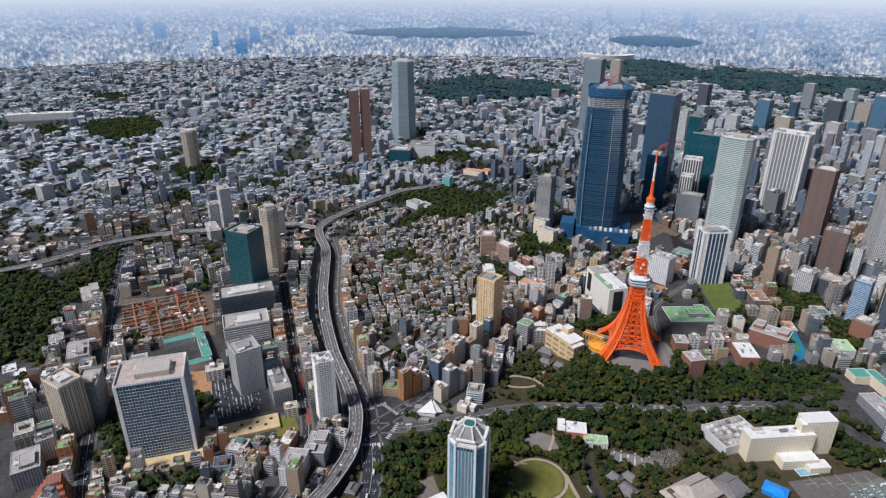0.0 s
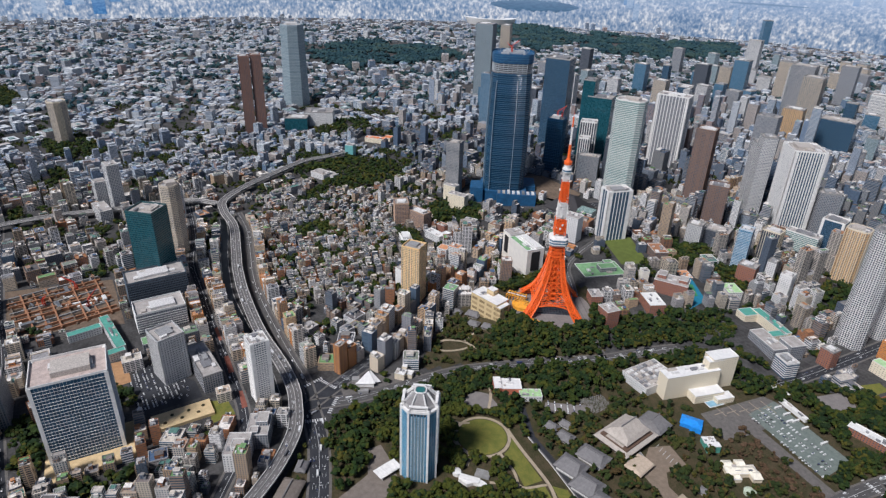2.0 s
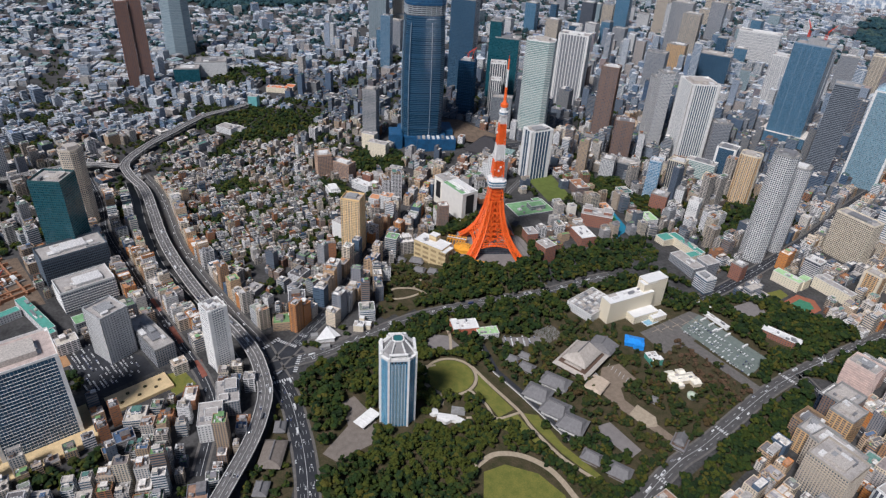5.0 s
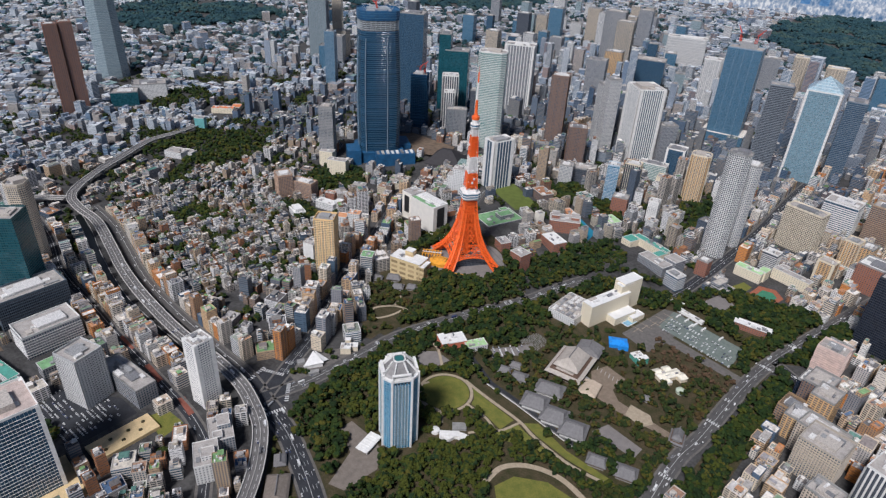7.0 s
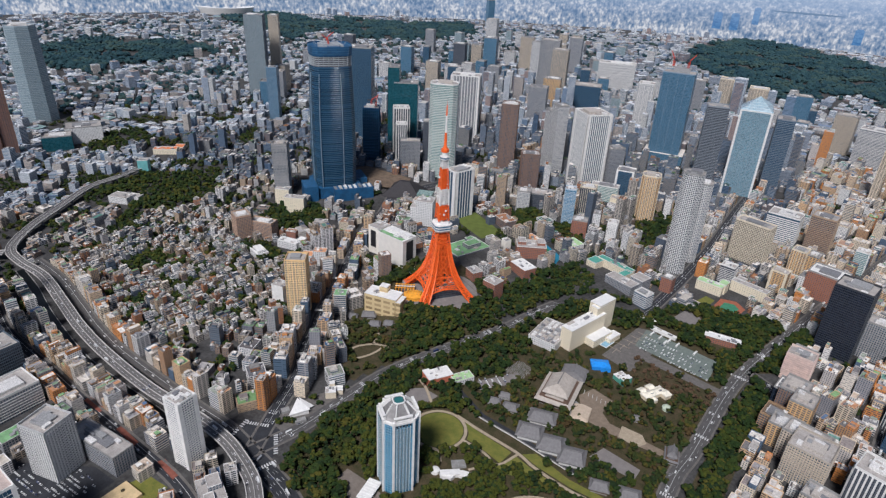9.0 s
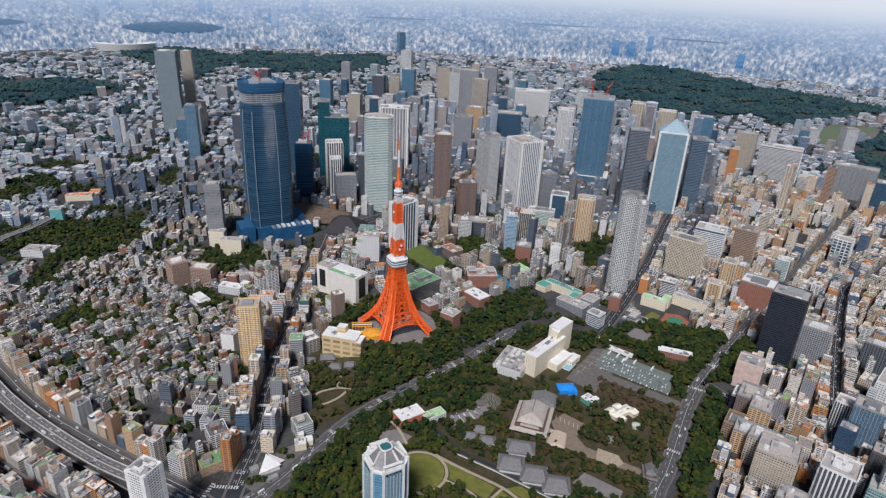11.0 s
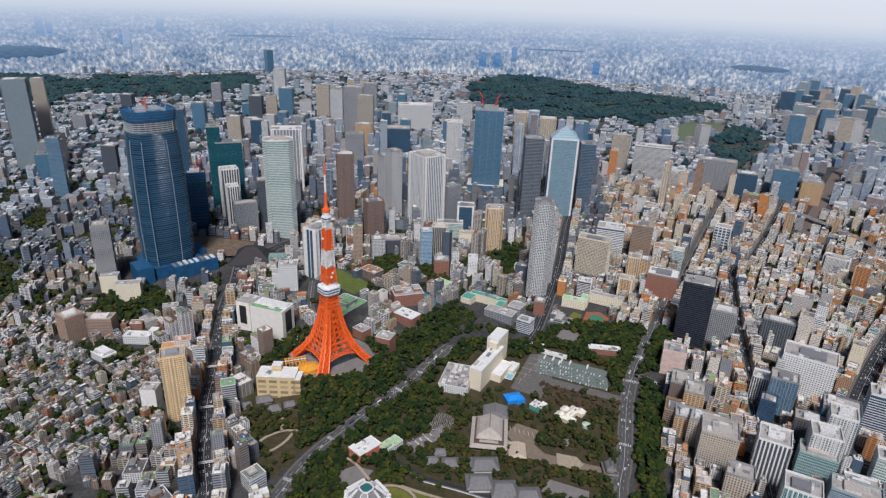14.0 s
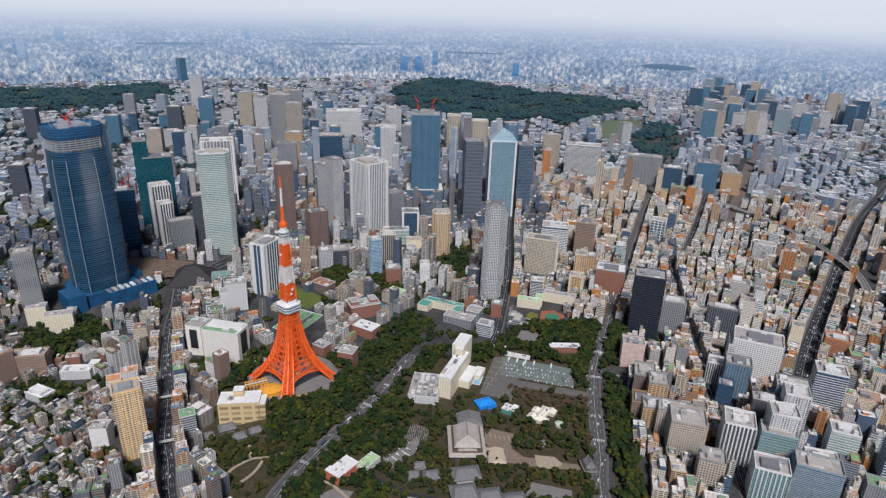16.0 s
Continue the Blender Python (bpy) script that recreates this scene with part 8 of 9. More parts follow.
DISTRICTS = [
    District(-300, -260, -8, 11.5, 8, 0.06), District(-440, -180, -8, 11.5, 7, 0.04), District(-250, -130, -20, 12, 8, 0.06), District(-500, -270, -6, 12, 8.5, 0.06), District(-560, -60, 12, 12.5, 8.5, 0.07),
    District(-70, -340, 58, 19, 26, 0.2), District(-140, -330, 20, 17, 18, 0.12), District(-190, -30, 62, 18, 18, 0.12), District(-120, -60, 62, 18, 26, 0.1), District(-60, -180, 55, 16, 24, 0.1),
    District(20, -560, -35, 15, 17, 0.1), District(-20, -640, -8, 14.5, 15, 0.1), District(80, -640, -30, 16, 19, 0.1), District(-240, -560, -2, 26, 18, 0.1), District(-300, -690, 0, 20, 14, 0.1), District(-250, -850, 0, 20, 20, 0.15), District(-120, -860, 10, 22, 26, 0.2), District(-600, -620, 5, 18, 14, 0.08), District(-620, -900, 5, 20, 16, 0.1),
    District(-60, 230, -24, 17, 13, 0.08), District(-240, 240, 20, 17, 16, 0.1), District(30, 420, -26, 18, 20, 0.1), District(120, 470, -12, 18, 22, 0.12), District(-80, 480, 18, 19, 24, 0.12), District(150, 700, 5, 20, 26, 0.15), District(-380, 280, 22, 18, 16, 0.1), District(-650, 120, 24, 16, 12, 0.08), District(-700, 350, 15, 17, 14, 0.1),
    District(540, -80, -10, 19, 24, 0.12), District(600, 110, -13, 19, 24, 0.12), District(640, 330, -18, 19, 25, 0.1), District(720, 520, -20, 19, 26, 0.1), District(480, 260, -14, 18, 15, 0.08), District(520, 430, -14, 19, 20, 0.1), District(440, 600, -12, 19, 20, 0.12), District(800, 250, -24, 19, 30, 0.12), District(760, -40, -18, 22, 36, 0.2), District(900, 20, -25, 22, 34, 0.15), District(660, -220, -12, 21, 34, 0.15), District(820, -220, -22, 22, 34, 0.15), District(1000, 300, -32, 19, 32, 0.12), District(1150, 550, -34, 19, 30, 0.12), District(900, 760, -24, 19, 30, 0.12), District(520, 880, -12, 21, 32, 0.15), District(1050, 1000, -26, 20, 32, 0.12), District(700, 1100, -18, 22, 34, 0.15), District(1350, 900, -34, 20, 32, 0.12), District(1250, 1450, -25, 24, 40, 0.2),
    District(-800, -250, 10, 17, 16, 0.1), District(-950, -80, 28, 18, 18, 0.12), District(-900, -560, 4, 17, 20, 0.15), District(-1100, -350, 5, 18, 15, 0.08), District(-1000, 300, 30, 18, 13, 0.08), District(-860, 480, 20, 19, 18, 0.12), District(-1150, 600, 25, 20, 20, 0.14), District(-700, 900, 18, 20, 18, 0.15), District(-150, 1000, 15, 21, 20, 0.15), District(-350, 850, 15, 20, 18, 0.12), District(50, 950, 8, 20, 22, 0.15), District(250, 1250, 3, 23, 36, 0.2), District(-600, 1400, 15, 23, 26, 0.18)]
for d in DISTRICTS:
    if -760 < d.x < 330 and d.y > 330:
        d.h, d.tall = d.h * 1.2, d.tall + 0.03
gen = np.random.default_rng(77)
for r in np.arange(1500, 4700, 420.0):
    for a in np.arange(52, 198, 420 / r * 57.3):
        q = radians(a + gen.uniform(-3, 3))
        x, y = 430 + (r + gen.uniform(-120, 120)) * math.cos(q), -700 + (r + gen.uniform(-120, 120)) * math.sin(q)
        if min((x - d.x) ** 2 + (y - d.y) ** 2 for d in DISTRICTS) < 260 ** 2:
            continue
        east = x > 700
        DISTRICTS.append(District(x, y, gen.uniform(-40, 40), 21 + r / 500, (18 if east else 8.5) * gen.uniform(0.8, 1.25), 0.13 if east else 0.10, 5))


def street_rows(rng):
    """Buildings shoulder to shoulder along the main streets."""
    out = []
    for line, edge, sides, lo, hi, h0, h1 in (
            (SAKURADA, 11.5, (1, -1), 60, 560, 18, 42), (WEST, 9.5, (-1, 1), 130, 760, 12, 30), (canal, 8, (1,), 70, 560, 14, 34), (SURF, 9, (-1, 1), 60, 620, 16, 36), (HIBIYA, 12, (-1,), 640, 1500, 14, 30), (HIBIYA, 12, (1,), 760, 1500, 14, 30),
            (ATAGO, 12.5, (1, -1), 190, 860, 14, 36), (EAST2, 9.5, (1, -1), 100, 1400, 13, 28), (EAST3, 15.5, (1, -1), 0, 1500, 13, 30), (EAST1, 10.5, (1, -1), 60, 420, 16, 32), (SOUTH, 10.5, (1, -1), 100, 840, 14, 32), (JPROAD, 12.5, (1, -1), 120, 1000, 14, 34), (TSIDE, 7, (1,), 90, 300, 9, 16), (LOWER, 14.5, (-1,), 150, 330, 12, 30)):
        d = np.concatenate([[0], np.cumsum(np.linalg.norm(np.diff(line, axis=0), axis=1))])
        for sd in sides:
            q = lo + 8.0
            while q < min(hi, d[-1] - 8):
                w, dep = rng.uniform(9, 19), rng.uniform(12, 19)
                i = int(np.clip(np.searchsorted(d, q + w / 2), 1, len(line) - 2))
                t = line[i + 1] - line[i - 1]
                t = t / np.linalg.norm(t)
                c = line[i] + np.array([-t[1], t[0]]) * sd * (edge + dep / 2)
                if rng.uniform() < 0.93:
                    out.append((c[0], c[1], w, dep, rng.uniform(h0, h1) * rng.choice([0.7, 1, 1, 1.15]), math.degrees(math.atan2(t[1], t[0])), 2.0))
                q += w + rng.choice([0.4, 0.8, 3.0])
    return np.array(out)


def infill(A, Y, seeds):
    """Small buildings in whatever room the streets and lots leave free in the nearer quarters."""
    X0, Y0, C, W = -780.0, -960.0, 2.0, 880
    busy = np.zeros((W, W), bool)
    gx = X0 + (np.arange(W) + 0.5) * C
    GX, GY = np.meshgrid(gx, Y0 + (np.arange(W) + 0.5) * C)

    def window(x, y, r):
        i0, i1 = int((x - r - X0) / C), int((x + r - X0) / C) + 1
        j0, j1 = int((y - r - Y0) / C), int((y + r - Y0) / C) + 1
        return slice(max(0, j0), max(0, min(W, j1))), slice(max(0, i0), max(0, min(W, i1)))

    def disc(x, y, r):
        q = window(x, y, r)
        busy[q] |= (GX[q] - x) ** 2 + (GY[q] - y) ** 2 < r * r

    def cells(x, y, w, l, yaw):
        q = window(x, y, 0.5 * math.hypot(w, l))
        c, s = math.cos(radians(yaw)), math.sin(radians(yaw))
        u, v = (GX[q] - x) * c + (GY[q] - y) * s, (GY[q] - y) * c - (GX[q] - x) * s
        return q, (np.abs(u) < w / 2) & (np.abs(v) < l / 2)
    for line, hw in LINES:
        for a, b in zip(line[:-1], line[1:]):
            for t in (0, 0.5):
                disc(*(a + (b - a) * t)[:2], hw - 0.8)
    for x, y, r in DISCS:
        disc(x, y, r * 0.88)
    for poly in BUSY + [PARK, KNOLL, EAST_WOOD]:
        busy |= inside(poly, GX, GY)
    busy |= hill(GX, GY) > 0.2
    for q in np.concatenate([A, Y]):
        if -800 < q[0] < 1000 and -980 < q[1] < 820:
            w, m = cells(q[0], q[1], q[2] + 1.0, q[3] + 1.0, q[5])
            busy[w] |= m
    out = []
    rng = np.random.default_rng(44)
    for n, lo, hi in ((5000, 15, 22), (9000, 10, 15), (16000, 6.5, 10)):
        P = rng.uniform([X0 + 20, Y0 + 20], [X0 + C * W - 20, Y0 + C * W - 20], (n, 2))
        S = rng.uniform(lo, hi, (n, 2))
        for (x, y), (w, l) in zip(P, S):
            if busy[int((y - Y0) / C), int((x - X0) / C)]:
                continue
            d = DISTRICTS[int(np.argmin((seeds[:, 0] - x) ** 2 + (seeds[:, 1] - y) ** 2))]
            q, m = cells(x, y, w + 1.4, l + 1.4, d.yaw)
            if not (busy[q] & m).any():
                busy[q] |= m
                out.append((x, y, w, l, max(5.0, d.h * rng.uniform(0.4, 1.05)), d.yaw, 1.0))
    out = np.array(out)
    ok = np.zeros(len(out), bool)
    for ex, ey, az in ((617, -591, 156), (560, -690, 137), (500, -742, 126), (400, -775, 113), (310, -789, 100), (258, -780, 92.6)):
        a = (np.degrees(np.arctan2(out[:, 1] - ey, out[:, 0] - ex)) - az + 180) % 360 - 180
        ok |= (np.abs(a) < 43) & (np.hypot(out[:, 0] - ex, out[:, 1] - ey) > 300)
    return out[ok]


def lots():
    """Every ordinary building: place, size, turn and height."""
    seeds = np.array([(d.x, d.y) for d in DISTRICTS])
    out = []
    rng = np.random.default_rng(5)
    for i, d in enumerate(DISTRICTS):
        dist = np.sort(np.hypot(seeds[:, 0] - d.x, seeds[:, 1] - d.y))[1]
        R = min(520, max(180, dist * 1.6))
        g = np.arange(-R, R, d.pitch)
        # every few rows a street is left open
        row = g + np.floor(np.arange(len(g)) / d.block) * 5.0
        col = g + np.floor(np.arange(len(g)) / 2) * 3.6
        row, col = row - row.mean(), col - col.mean()
        U, V = np.meshgrid(row, col)
        u, v = U.ravel() + rng.uniform(-1, 1, U.size) * d.pitch * 0.07, V.ravel() + rng.uniform(-1, 1, U.size) * d.pitch * 0.07
        c, s = math.cos(radians(d.yaw)), math.sin(radians(d.yaw))
        x, y = d.x + c * u - s * v, d.y + s * u + c * v
        n = len(x)
        w, l = d.pitch * rng.uniform(0.66, 1.02, n), d.pitch * rng.uniform(0.66, 1.04, n)
        h = d.h * np.exp(rng.normal(0, 0.33 if math.hypot(d.x - 430, d.y + 700) < 1700 else 0.48, n)) + 1.5
        if d.x > 450 and d.y > -300:
            h = h * 0.56
        elif d.x < -700:
            h = h * 0.8
        away = math.hypot(d.x - 430, d.y + 700) > 1700
        tall = rng.uniform(0, 1, n) < d.tall + 0.018 * away
        h = np.where(tall, h * rng.uniform(1.4, 3.4 if away else 2.4, n), h)
        w, l = np.where(tall, w * 1.08, w), np.where(tall, l * 1.08, l)
        h = np.minimum(h, d.h * (4.2 if away else 3.0) + 6)
        # now and then one building takes several lots
        big = np.where((rng.uniform(0, 1, n) < 0.07) & (d.pitch > 13))[0]
        alone = np.ones(n, bool)
        for b in big:
            if alone[b]:
                near_b = np.hypot(x - x[b], y - y[b]) < d.pitch * 1.45
                near_b[b] = False
                alone &= ~near_b
                w[b], l[b] = w[b] * 1.75, l[b] * 1.55
        yaw = np.full(n, d.yaw) + rng.normal(0, 1.5, n)
        k = np.argmin((x[:, None] - seeds[:, 0]) ** 2 + (y[:, None] - seeds[:, 1]) ** 2, 1) == i
        keep = rng.uniform(0, 1, n) < (0.95 if -120 < d.x < 120 and d.y < -500 else 0.62 if -150 < d.x < 260 and 150 < d.y < 600 else 0.76 if (d.x < -350 and d.x > -1300) or (d.y > 420 and d.x < 400) else 0.84 if math.hypot(d.x - 430, d.y + 700) < 1900 else 0.82)
        out.append(np.stack([x, y, w, l, h, yaw, keep], 1)[k & alone])
    A = np.concatenate(out)
    B = street_rows(rng)
    # ordinary lots give way to the street fronts
    ok = np.ones(len(A), bool)
    for q in B:
        ok &= (A[:, 0] - q[0]) ** 2 + (A[:, 1] - q[1]) ** 2 > (0.5 * (q[2] + A[:, 2]) * 0.86) ** 2
    A = np.concatenate([A[ok], B])
    x, y = A[:, 0], A[:, 1]
    # wooded gardens break up the western quarters
    wild = np.sin(x / 61 + y / 143 + 1) * np.sin(y / 47 - x / 190) + 0.6 * np.sin(x / 23 + 2) * np.sin(y / 29 + x / 80)
    A[(wild > 0.60) & (x < -480) & (A[:, 6] < 1.5), 6] = 0
    k = (x - 430) ** 2 + (y + 700) ** 2 < 4650 ** 2
    # only the sectors that the flight looks into
    seen = np.zeros(len(x), bool)
    for ex, ey, az in ((617, -591, 156), (560, -690, 137), (500, -742, 126), (400, -775, 113), (310, -789, 100), (258, -780, 92.6)):
        a = np.degrees(np.arctan2(y - ey, x - ex)) - az
        a = (a + 180) % 360 - 180
        seen |= (np.abs(a) < 43) & (np.hypot(x - ex, y - ey) > 300)
    k &= seen
    for poly in BUSY:
        k &= ~inside(poly, x, y)
    half = 0.42 * np.maximum(A[:, 2], A[:, 3])
    for cx, cy, r in DISCS:
        k &= np.hypot(x - cx, y - cy) > r + half * 0.55
    for line, hw in LINES:
        bx = (x > line[:, 0].min() - 60) & (x < line[:, 0].max() + 60) & (y > line[:, 1].min() - 60) & (y < line[:, 1].max() + 60) & k
        ii = np.where(bx)[0]
        if len(ii):
            dd = np.full(len(ii), 1e9)
            for q in line[::1]:
                dd = np.minimum(dd, (x[ii] - q[0]) ** 2 + (y[ii] - q[1]) ** 2)
            k[ii[np.sqrt(dd) < hw - 2.5 + half[ii]]] = False
    # low houses line the far bend of the expressway
    for q in XW1[(XW1[:, 0] < -600)]:
        A[np.hypot(x - q[0] - 25, y - q[1]) < 62, 4] = np.minimum(A[np.hypot(x - q[0] - 25, y - q[1]) < 62, 4], 9.0)
    keep, yard = A[k & (A[:, 6] > 0.5)], A[k & (A[:, 6] < 0.5)]
    return np.concatenate([keep, infill(keep, yard, seeds)]), yard


def rings(A, grow, z):
    """Four corners of each lot, grown by a factor, at height z."""
    c, s = np.cos(np.radians(A[:, 5])), np.sin(np.radians(A[:, 5]))
    a = np.stack([-A[:, 2], A[:, 2], A[:, 2], -A[:, 2]], 1) / 2 * grow
    b = np.stack([-A[:, 3], -A[:, 3], A[:, 3], A[:, 3]], 1) / 2 * grow
    X = A[:, 0:1] + c[:, None] * a - s[:, None] * b
    Y = A[:, 1:2] + s[:, None] * a + c[:, None] * b
    return np.stack([X, Y, np.repeat(np.asarray(z, float).reshape(-1, 1) * np.ones((len(A), 1)), 4, 1)], 2)


class Heap:
    def __init__(self):
        self.V, self.F, self.M, self.U, self.n = [], [], [], [], 0

    def quads(self, R, F, M, U):
        self.V.append(R.reshape(-1, 3))
        self.F.append(F + self.n)
        self.M.append(M)
        self.U.append(U.reshape(-1, 2))
        self.n += R.reshape(-1, 3).shape[0]

    def boxes(self, A, z0, z1, style, roof, parapet=True):
        """Walls with uv, and a roof sunk behind a parapet or flush."""
        N = len(A)
        if not N:
            return
        base, top = rings(A, 1, z0), rings(A, 1, z1)
        w = np.stack([A[:, 2], A[:, 3], A[:, 2], A[:, 3]], 1)
        u0 = np.concatenate([np.zeros((N, 1)), np.cumsum(w, 1)[:, :3]], 1) + (A[:, 0:1] % 50)
        zz0, zz1 = base[:, 0, 2], top[:, 0, 2]
        UV = np.zeros((N, 4, 4, 2))
        for k in range(4):
            UV[:, k, 0] = np.stack([u0[:, k], zz0], 1)
            UV[:, k, 1] = np.stack([u0[:, k] + w[:, k], zz0], 1)
            UV[:, k, 2] = np.stack([u0[:, k] + w[:, k], zz1], 1)
            UV[:, k, 3] = np.stack([u0[:, k], zz1], 1)
        parts = [base, top]
        f = [(k, (k + 1) % 4, 4 + (k + 1) % 4, 4 + k) for k in range(4)]
        m = [np.repeat(style[:, None], 4, 1)]
        uvs = [UV]
        if parapet:
            parts += [rings(A, 0.93, z1), rings(A, 0.93, np.asarray(z1) - 1.1)]
            f += [(4 + k, 4 + (k + 1) % 4, 8 + (k + 1) % 4, 8 + k) for k in range(4)]
            f += [(8 + k, 8 + (k + 1) % 4, 12 + (k + 1) % 4, 12 + k) for k in range(4)]
            f += [(12, 13, 14, 15)]
            m += [np.repeat(style[:, None], 8, 1), np.full((N, 1), roof)]
            uvs.append(np.zeros((N, 9, 4, 2)))
        else:
            f += [(4, 5, 6, 7)]
            m += [np.full((N, 1), roof)]
            uvs.append(np.zeros((N, 1, 4, 2)))
        R = np.concatenate(parts, 1)
        k = R.shape[1]
        F = np.array(f)[None] + np.arange(N)[:, None, None] * k
        self.quads(R, F.reshape(-1, 4), np.concatenate(m, 1).ravel(), np.concatenate(uvs, 1))

    def done(self, name, mats):
        V, F, M, U = np.concatenate(self.V), np.concatenate(self.F), np.concatenate(self.M), np.concatenate(self.U)
        me = bpy.data.meshes.new(name)
        me.from_pydata(V.tolist(), [], F.tolist())
        for x in mats:
            me.materials.append(x)
        me.polygons.foreach_set("material_index", M.astype(np.int32))
        me.uv_layers.new(name="UVMap").data.foreach_set("uv", U.astype(np.float32).ravel())
        return new(name, me)


CITY = [w_punched, w_balcony, w_ribbon, w_blank, roof_m, plant_m]
EAST_CITY = [e_punched, e_balcony, e_ribbon, e_blank, e_roof, plant_m]


def sub(A, fu, fv, sw, sd):
    """Smaller lots inside lots: offset by fractions of the lot, of given width and depth."""
    c, s = np.cos(np.radians(A[:, 5])), np.sin(np.radians(A[:, 5]))
    u, v = fu * A[:, 2], fv * A[:, 3]
    return np.stack([A[:, 0] + c * u - s * v, A[:, 1] + s * u + c * v, sw, sd, A[:, 4], A[:, 5]], 1)


def fill(H, A, rng, detail):
    N = len(A)
    style = rng.choice([0, 0, 1, 1, 2, 3], N)
    h = A[:, 4] + hill(A[:, 0], A[:, 1])
    H.boxes(A, 0, h, style, 4, detail > 0)
    # stair towers and machine rooms
    a = sub(A, rng.uniform(-0.22, 0.22, N), rng.uniform(-0.22, 0.22, N), A[:, 2] * rng.uniform(0.25, 0.5, N), A[:, 3] * rng.uniform(0.25, 0.5, N))
    H.boxes(a, h - 1.2, h + rng.uniform(2, 4.5, N), np.where(rng.uniform(0, 1, N) < 0.6, style, 5), 4, False)
    if detail > 0:
        k = rng.uniform(0, 1, N) < 0.45
        b = sub(A[k], rng.choice([-0.24, 0.24], k.sum()), 0, A[k, 2] * 0.5, A[k, 3] * 0.96)
        H.boxes(b, h[k] - 1.2, h[k] + rng.uniform(2.8, 6.5, k.sum()), style[k], 4, True)
        for _ in range(3):
            k = rng.uniform(0, 1, N) < 0.75
            b = sub(A[k], rng.uniform(-0.36, 0.36, k.sum()), rng.uniform(-0.36, 0.36, k.sum()), rng.uniform(1.2, 3.6, k.sum()), rng.uniform(1.2, 3.2, k.sum()))
            H.boxes(b, h[k] - 1.1, h[k] + rng.uniform(0.5, 1.8, k.sum()), np.full(k.sum(), 5), 5, False)


LOTS, YARDS = lots()
FAR_YARDS = YARDS[(np.hypot(YARDS[:, 0] - 430, YARDS[:, 1] + 700) > 2200) & (np.hypot(YARDS[:, 0] - 430, YARDS[:, 1] + 700) < 4300)]
YARDS = YARDS[np.hypot(YARDS[:, 0] - 430, YARDS[:, 1] + 700) < 2200]
ry = np.random.default_rng(31)
YX = np.repeat(YARDS[:, 0], 4) + ry.uniform(-0.5, 0.5, 4 * len(YARDS)) * np.repeat(YARDS[:, 2], 4)
YY = np.repeat(YARDS[:, 1], 4) + ry.uniform(-0.5, 0.5, 4 * len(YARDS)) * np.repeat(YARDS[:, 3], 4)
grove("yard_trees", (YX, YY, ry.uniform(2.4, 5, len(YX)), ry.uniform(6, 12, len(YX))), "small dark trees in yards between buildings", 7, 90)
grove("yard_trees", (FAR_YARDS[:, 0], FAR_YARDS[:, 1], ry.uniform(5, 10, len(FAR_YARDS)), ry.uniform(9, 16, len(FAR_YARDS))), "tree clumps scattered through the distant city", 4, 91, hazy_leaf)
rngf = np.random.default_rng(9)
far_d = np.hypot(LOTS[:, 0] - 430, LOTS[:, 1] + 700)
core = np.hypot(LOTS[:, 0] - 150, LOTS[:, 1] + 300)
first = np.argsort(core)[:300]
rest = np.ones(len(LOTS), bool)
rest[first] = False
east = ((LOTS[:, 0] > 470) & (LOTS[:, 1] > -300)) | (LOTS[:, 6] > 1.5)
near = rest & (far_d < 1400) & ~east
near_east = rest & east & (far_d < 2000)
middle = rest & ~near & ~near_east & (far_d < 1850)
# the middle, west and far sets use walls with haze in their colour
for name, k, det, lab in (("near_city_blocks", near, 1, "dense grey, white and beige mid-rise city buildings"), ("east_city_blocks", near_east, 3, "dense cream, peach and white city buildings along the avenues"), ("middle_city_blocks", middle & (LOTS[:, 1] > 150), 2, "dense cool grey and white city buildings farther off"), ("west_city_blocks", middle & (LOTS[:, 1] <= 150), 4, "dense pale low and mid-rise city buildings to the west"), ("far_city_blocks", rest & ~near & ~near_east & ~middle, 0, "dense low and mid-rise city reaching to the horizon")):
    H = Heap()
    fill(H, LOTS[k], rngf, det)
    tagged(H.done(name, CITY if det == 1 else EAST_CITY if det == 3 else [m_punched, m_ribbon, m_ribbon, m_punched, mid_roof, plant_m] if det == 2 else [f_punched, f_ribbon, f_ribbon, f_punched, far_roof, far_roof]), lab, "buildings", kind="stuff")

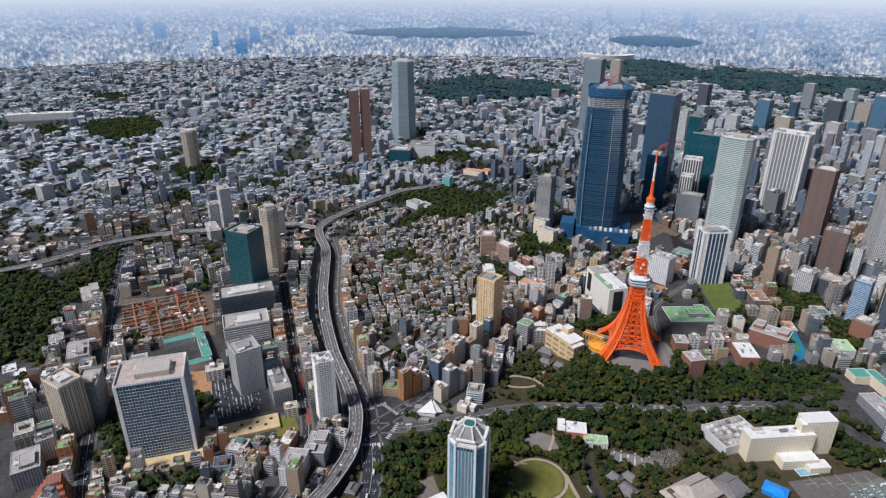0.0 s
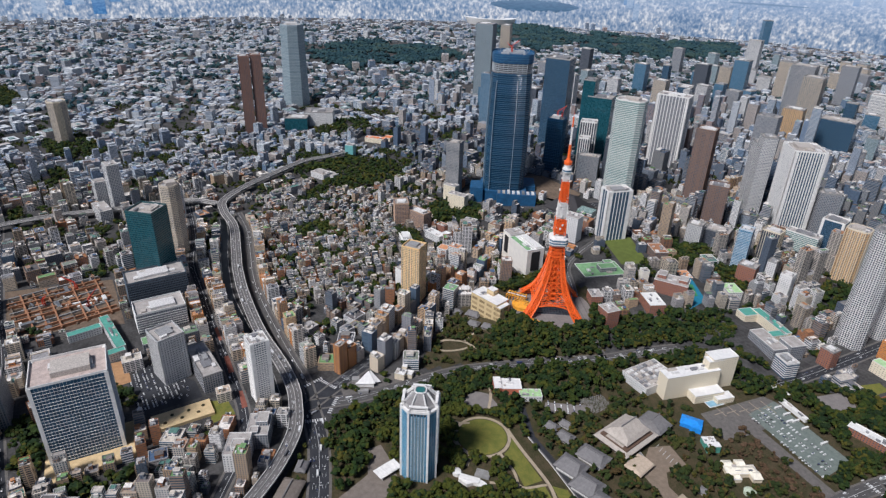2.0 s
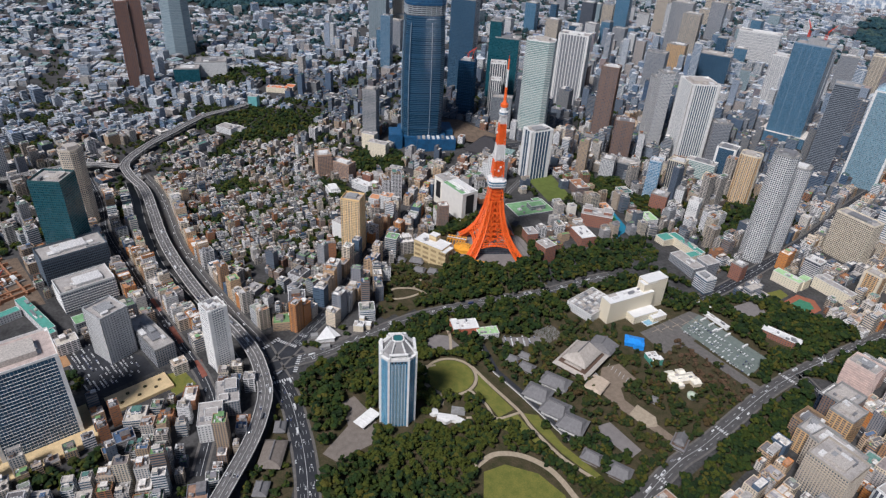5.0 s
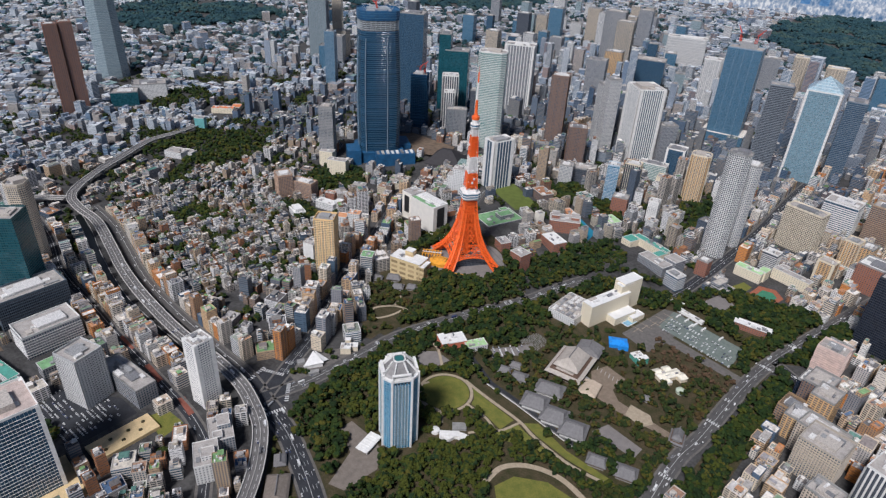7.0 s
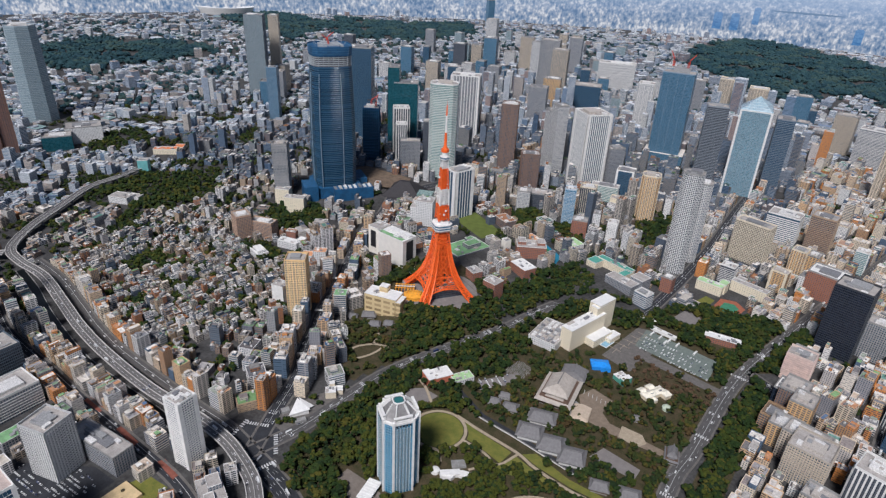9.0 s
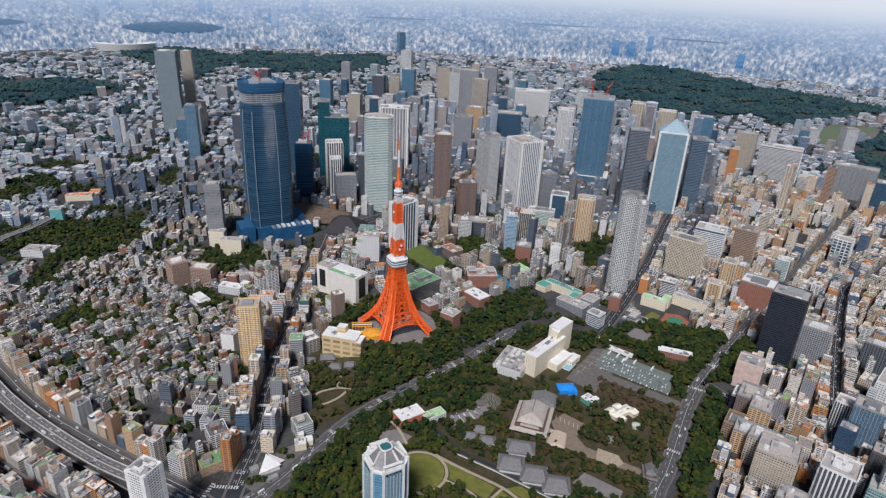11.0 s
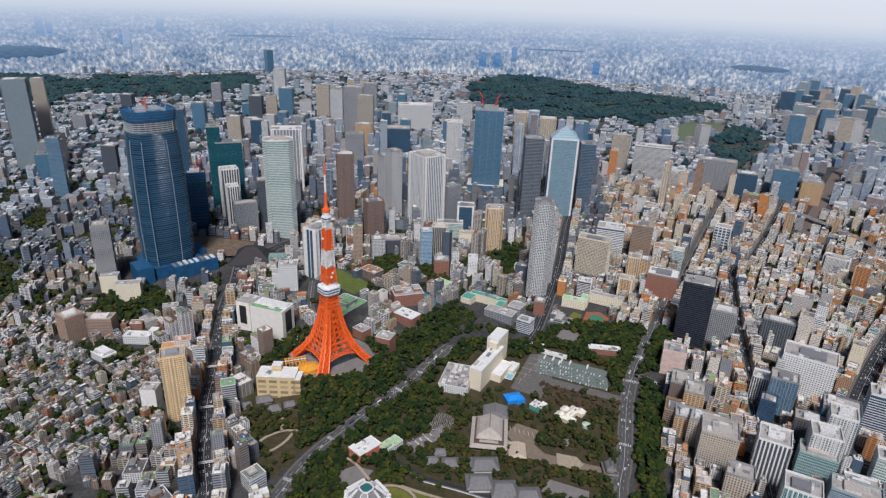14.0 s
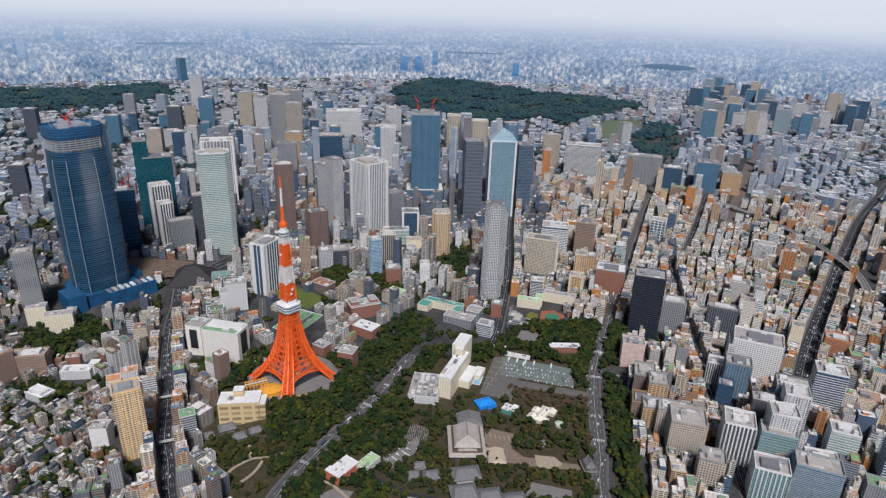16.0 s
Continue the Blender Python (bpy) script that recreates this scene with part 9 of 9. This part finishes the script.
for i in first:
    A = LOTS[i:i + 1].copy()
    x, y, w, l, h, yaw = A[0][:6]
    A[0, 0] = A[0, 1] = A[0, 5] = 0
    tall = "tall narrow" if h > 32 else "mid-rise" if h > 16 else "low"
    PAL = EAST_CITY if east[i] else CITY
    st = int(rngf.choice([0, 0, 1, 1, 2, 3]))
    what = ("punched windows", "balcony rows", "ribbon windows", "blank side walls")[st]
    t = root("city_building", x, y, float(hill(x, y)), yaw, f"{tall} city building with {what} and a flat roof", "building", "city buildings")
    H = Heap()
    H.boxes(A, 0, np.array([h]), np.array([st]), 4, True)
    H.done("wall", PAL).parent = t
    H = Heap()
    a = sub(A, rngf.uniform(-0.2, 0.2, 1), rngf.uniform(-0.2, 0.2, 1), A[:, 2] * rngf.uniform(0.3, 0.55), A[:, 3] * rngf.uniform(0.3, 0.55))
    H.boxes(a, h - 1.2, np.array([h + rngf.uniform(2.5, 5)]), np.array([st]), 4, False)
    H.done("penthouse", PAL).parent = t
    H = Heap()
    b = sub(np.repeat(A, 5, 0), rngf.uniform(-0.36, 0.36, 5), rngf.uniform(-0.36, 0.36, 5), rngf.uniform(1.2, 3.4, 5), rngf.uniform(1.2, 3, 5))
    H.boxes(b, h - 1.1, h + rngf.uniform(0.5, 1.8, 5), np.full(5, 5), 5, False)
    u = tagged(H.done("roof_plant", PAL), kind="stuff")
    u.parent = t


# ---- vehicles ----
def car(x, y, z, yaw, kind=0):
    L, W, Hh = ((4.4, 1.8, 0.85), (8.5, 2.4, 2.9), (11.5, 2.5, 3.1))[kind]
    t = root(("car", "lorry", "coach")[kind], x, y, z, yaw, ("small passenger car on the asphalt", "white box lorry on the road", "long pale coach on the paving")[kind], ("car", "lorry", "bus")[kind], ("cars", "lorries", "coaches")[kind])
    s = Shape()
    if kind == 0:
        s.prism(rect(L, W, 0.35), 0.3, rect(L * 0.97, W * 0.95, 0.35), Hh + 0.1)
        b = s.done("body", [car_cols], t)
        s = Shape()
        s.prism([(-1.5, -0.8), (0.9, -0.8), (0.9, 0.8), (-1.5, 0.8)], 0.95, [(-1.1, -0.65), (0.3, -0.65), (0.3, 0.65), (-1.1, 0.65)], 1.45, 0, 1)
        s.done("cabin", [car_glass, car_cols], t)
    else:
        s.prism(rect(L, W, 0.2), 0.5, None, Hh)
        s.done("body", [white_p if kind == 2 else car_cols], t)
        s = Shape()
        s.prism(rect(L * 0.96, W + 0.06, 0.2), 1.4, None, 2.2)
        s.done("window_band" if kind == 2 else "trim_band", [car_glass], t)
    for sx in (-0.33, 0.33):
        for sy in (-0.42, 0.42):
            s = Shape()
            s.box(sx * L, sy * W, 0.0, 0.65, 0.24, 0.62)
            s.done("wheel", [car_glass], t)
    return t


protos = [car(-20, -420, 0.16, 30, 0), car(20, -425, 0.16, 100, 1), car(360, 100, 0.12, 80, 2)]
rc = random.Random(6)


many, lots_of = Shape(), []


def place(src, x, y, z, yw):
    """The first 280 vehicles are things of their own; the farther ones are joined."""
    lots_of.append(1)
    if len(lots_of) < 290:
        copy_thing(src, pose(x, y, z, 0, 0, yw))
    else:
        L, W, h = (8.5, 2.4, 2.9) if src is protos[1] else (4.4, 1.8, 0.95)
        many.box(x, y, z + 0.25, L, W, h - 0.2, yw)
        many.box(x, y, z + h, L * 0.5, W * 0.85, 0.5, yw, 1, 0)


def traffic(line, width, lanes, z, gap, lo, hi):
    d = np.concatenate([[0], np.cumsum(np.linalg.norm(np.diff(line, axis=0), axis=1))])
    for k in range(lanes):
        o = ((k + 0.5) / lanes - 0.5) * width
        e = offset(line, o)
        q = lo + rc.uniform(0, gap)
        while q < min(hi, d[-1] - 5):
            i = min(int(np.searchsorted(d, q)), len(line) - 2)
            i = max(i, 1)
            v = e[i + 1] - e[i - 1]
            yw = math.degrees(math.atan2(v[1], v[0])) + (180 if o > 0 else 0)
            src = protos[1] if rc.random() < 0.13 else protos[0]
            place(src, e[i][0], e[i][1], float(hill(*e[i])) + z, yw)
            q += gap * rc.uniform(0.4, 1.9)


traffic(FRONT, 15, 4, 0.13, 40, 20, 560)
traffic(LOWER, 24, 6, 0.13, 40, 10, 340)
for u in range(20):
    for v in range(13):
        x, y = -197 + u * 5.4, -613 + v * 5.2 + (v % 2) * 1.2
        if rc.random() < 0.72 and not (-184 < x < -136 and y > -584) and inside([(-204, -588), (-170, -616), (-98, -616), (-94, -542), (-128, -542)], [x], [y])[0]:
            place(protos[0], x, y, 0.08, 4 + rc.choice((0, 180)))
traffic(XW1, 16, 4, 14.05, 52, 90, 900)
traffic(SAKURADA, 15, 4, 0.13, 55, 20, 700)
for u in range(7):
    if rc.random() < 0.8:
        copy_thing(protos[2], pose(336 + u * 14, 113 - u * 2.8, 0.12, 0, 0, 78))
for u in range(24):
    for v in range(4):
        if rc.random() < 0.7:
            place(protos[0], 331 + u * 4.5, 98 - u * 0.9 - v * 12.5 + (v > 1) * 3, 0.12, 78)
for u in range(6):
    for v in range(5):
        x, y = 163 + u * 5.5 + v * 4.4, -148 + u * 6.5 - v * 3.6
        if rc.random() < 0.75 and inside([(160, -150), (200, -100), (212, -118), (172, -165)], [x], [y])[0]:
            place(protos[0], x, y, 0.1, -40)
traffic(HIBIYA, 16, 4, 0.13, 70, 180, 900)
traffic(ATAGO, 16, 2, 0.13, 60, 0, 500)
traffic(EAST2, 14, 4, 0.13, 60, 200, 900)
traffic(EAST3, 20, 4, 0.13, 50, 100, 900)
traffic(EAST1, 12, 2, 0.13, 50, 20, 400)
traffic(SOUTH, 12, 2, 0.13, 50, 300, 840)
traffic(SURF, 12, 2, 0.13, 55, 20, 560)
traffic(WEST, 14, 2, 0.13, 60, 20, 600)
tagged(many.done("distant_traffic", [car_cols, car_glass]), "small cars and vans strung along the farther streets", "cars", kind="stuff")
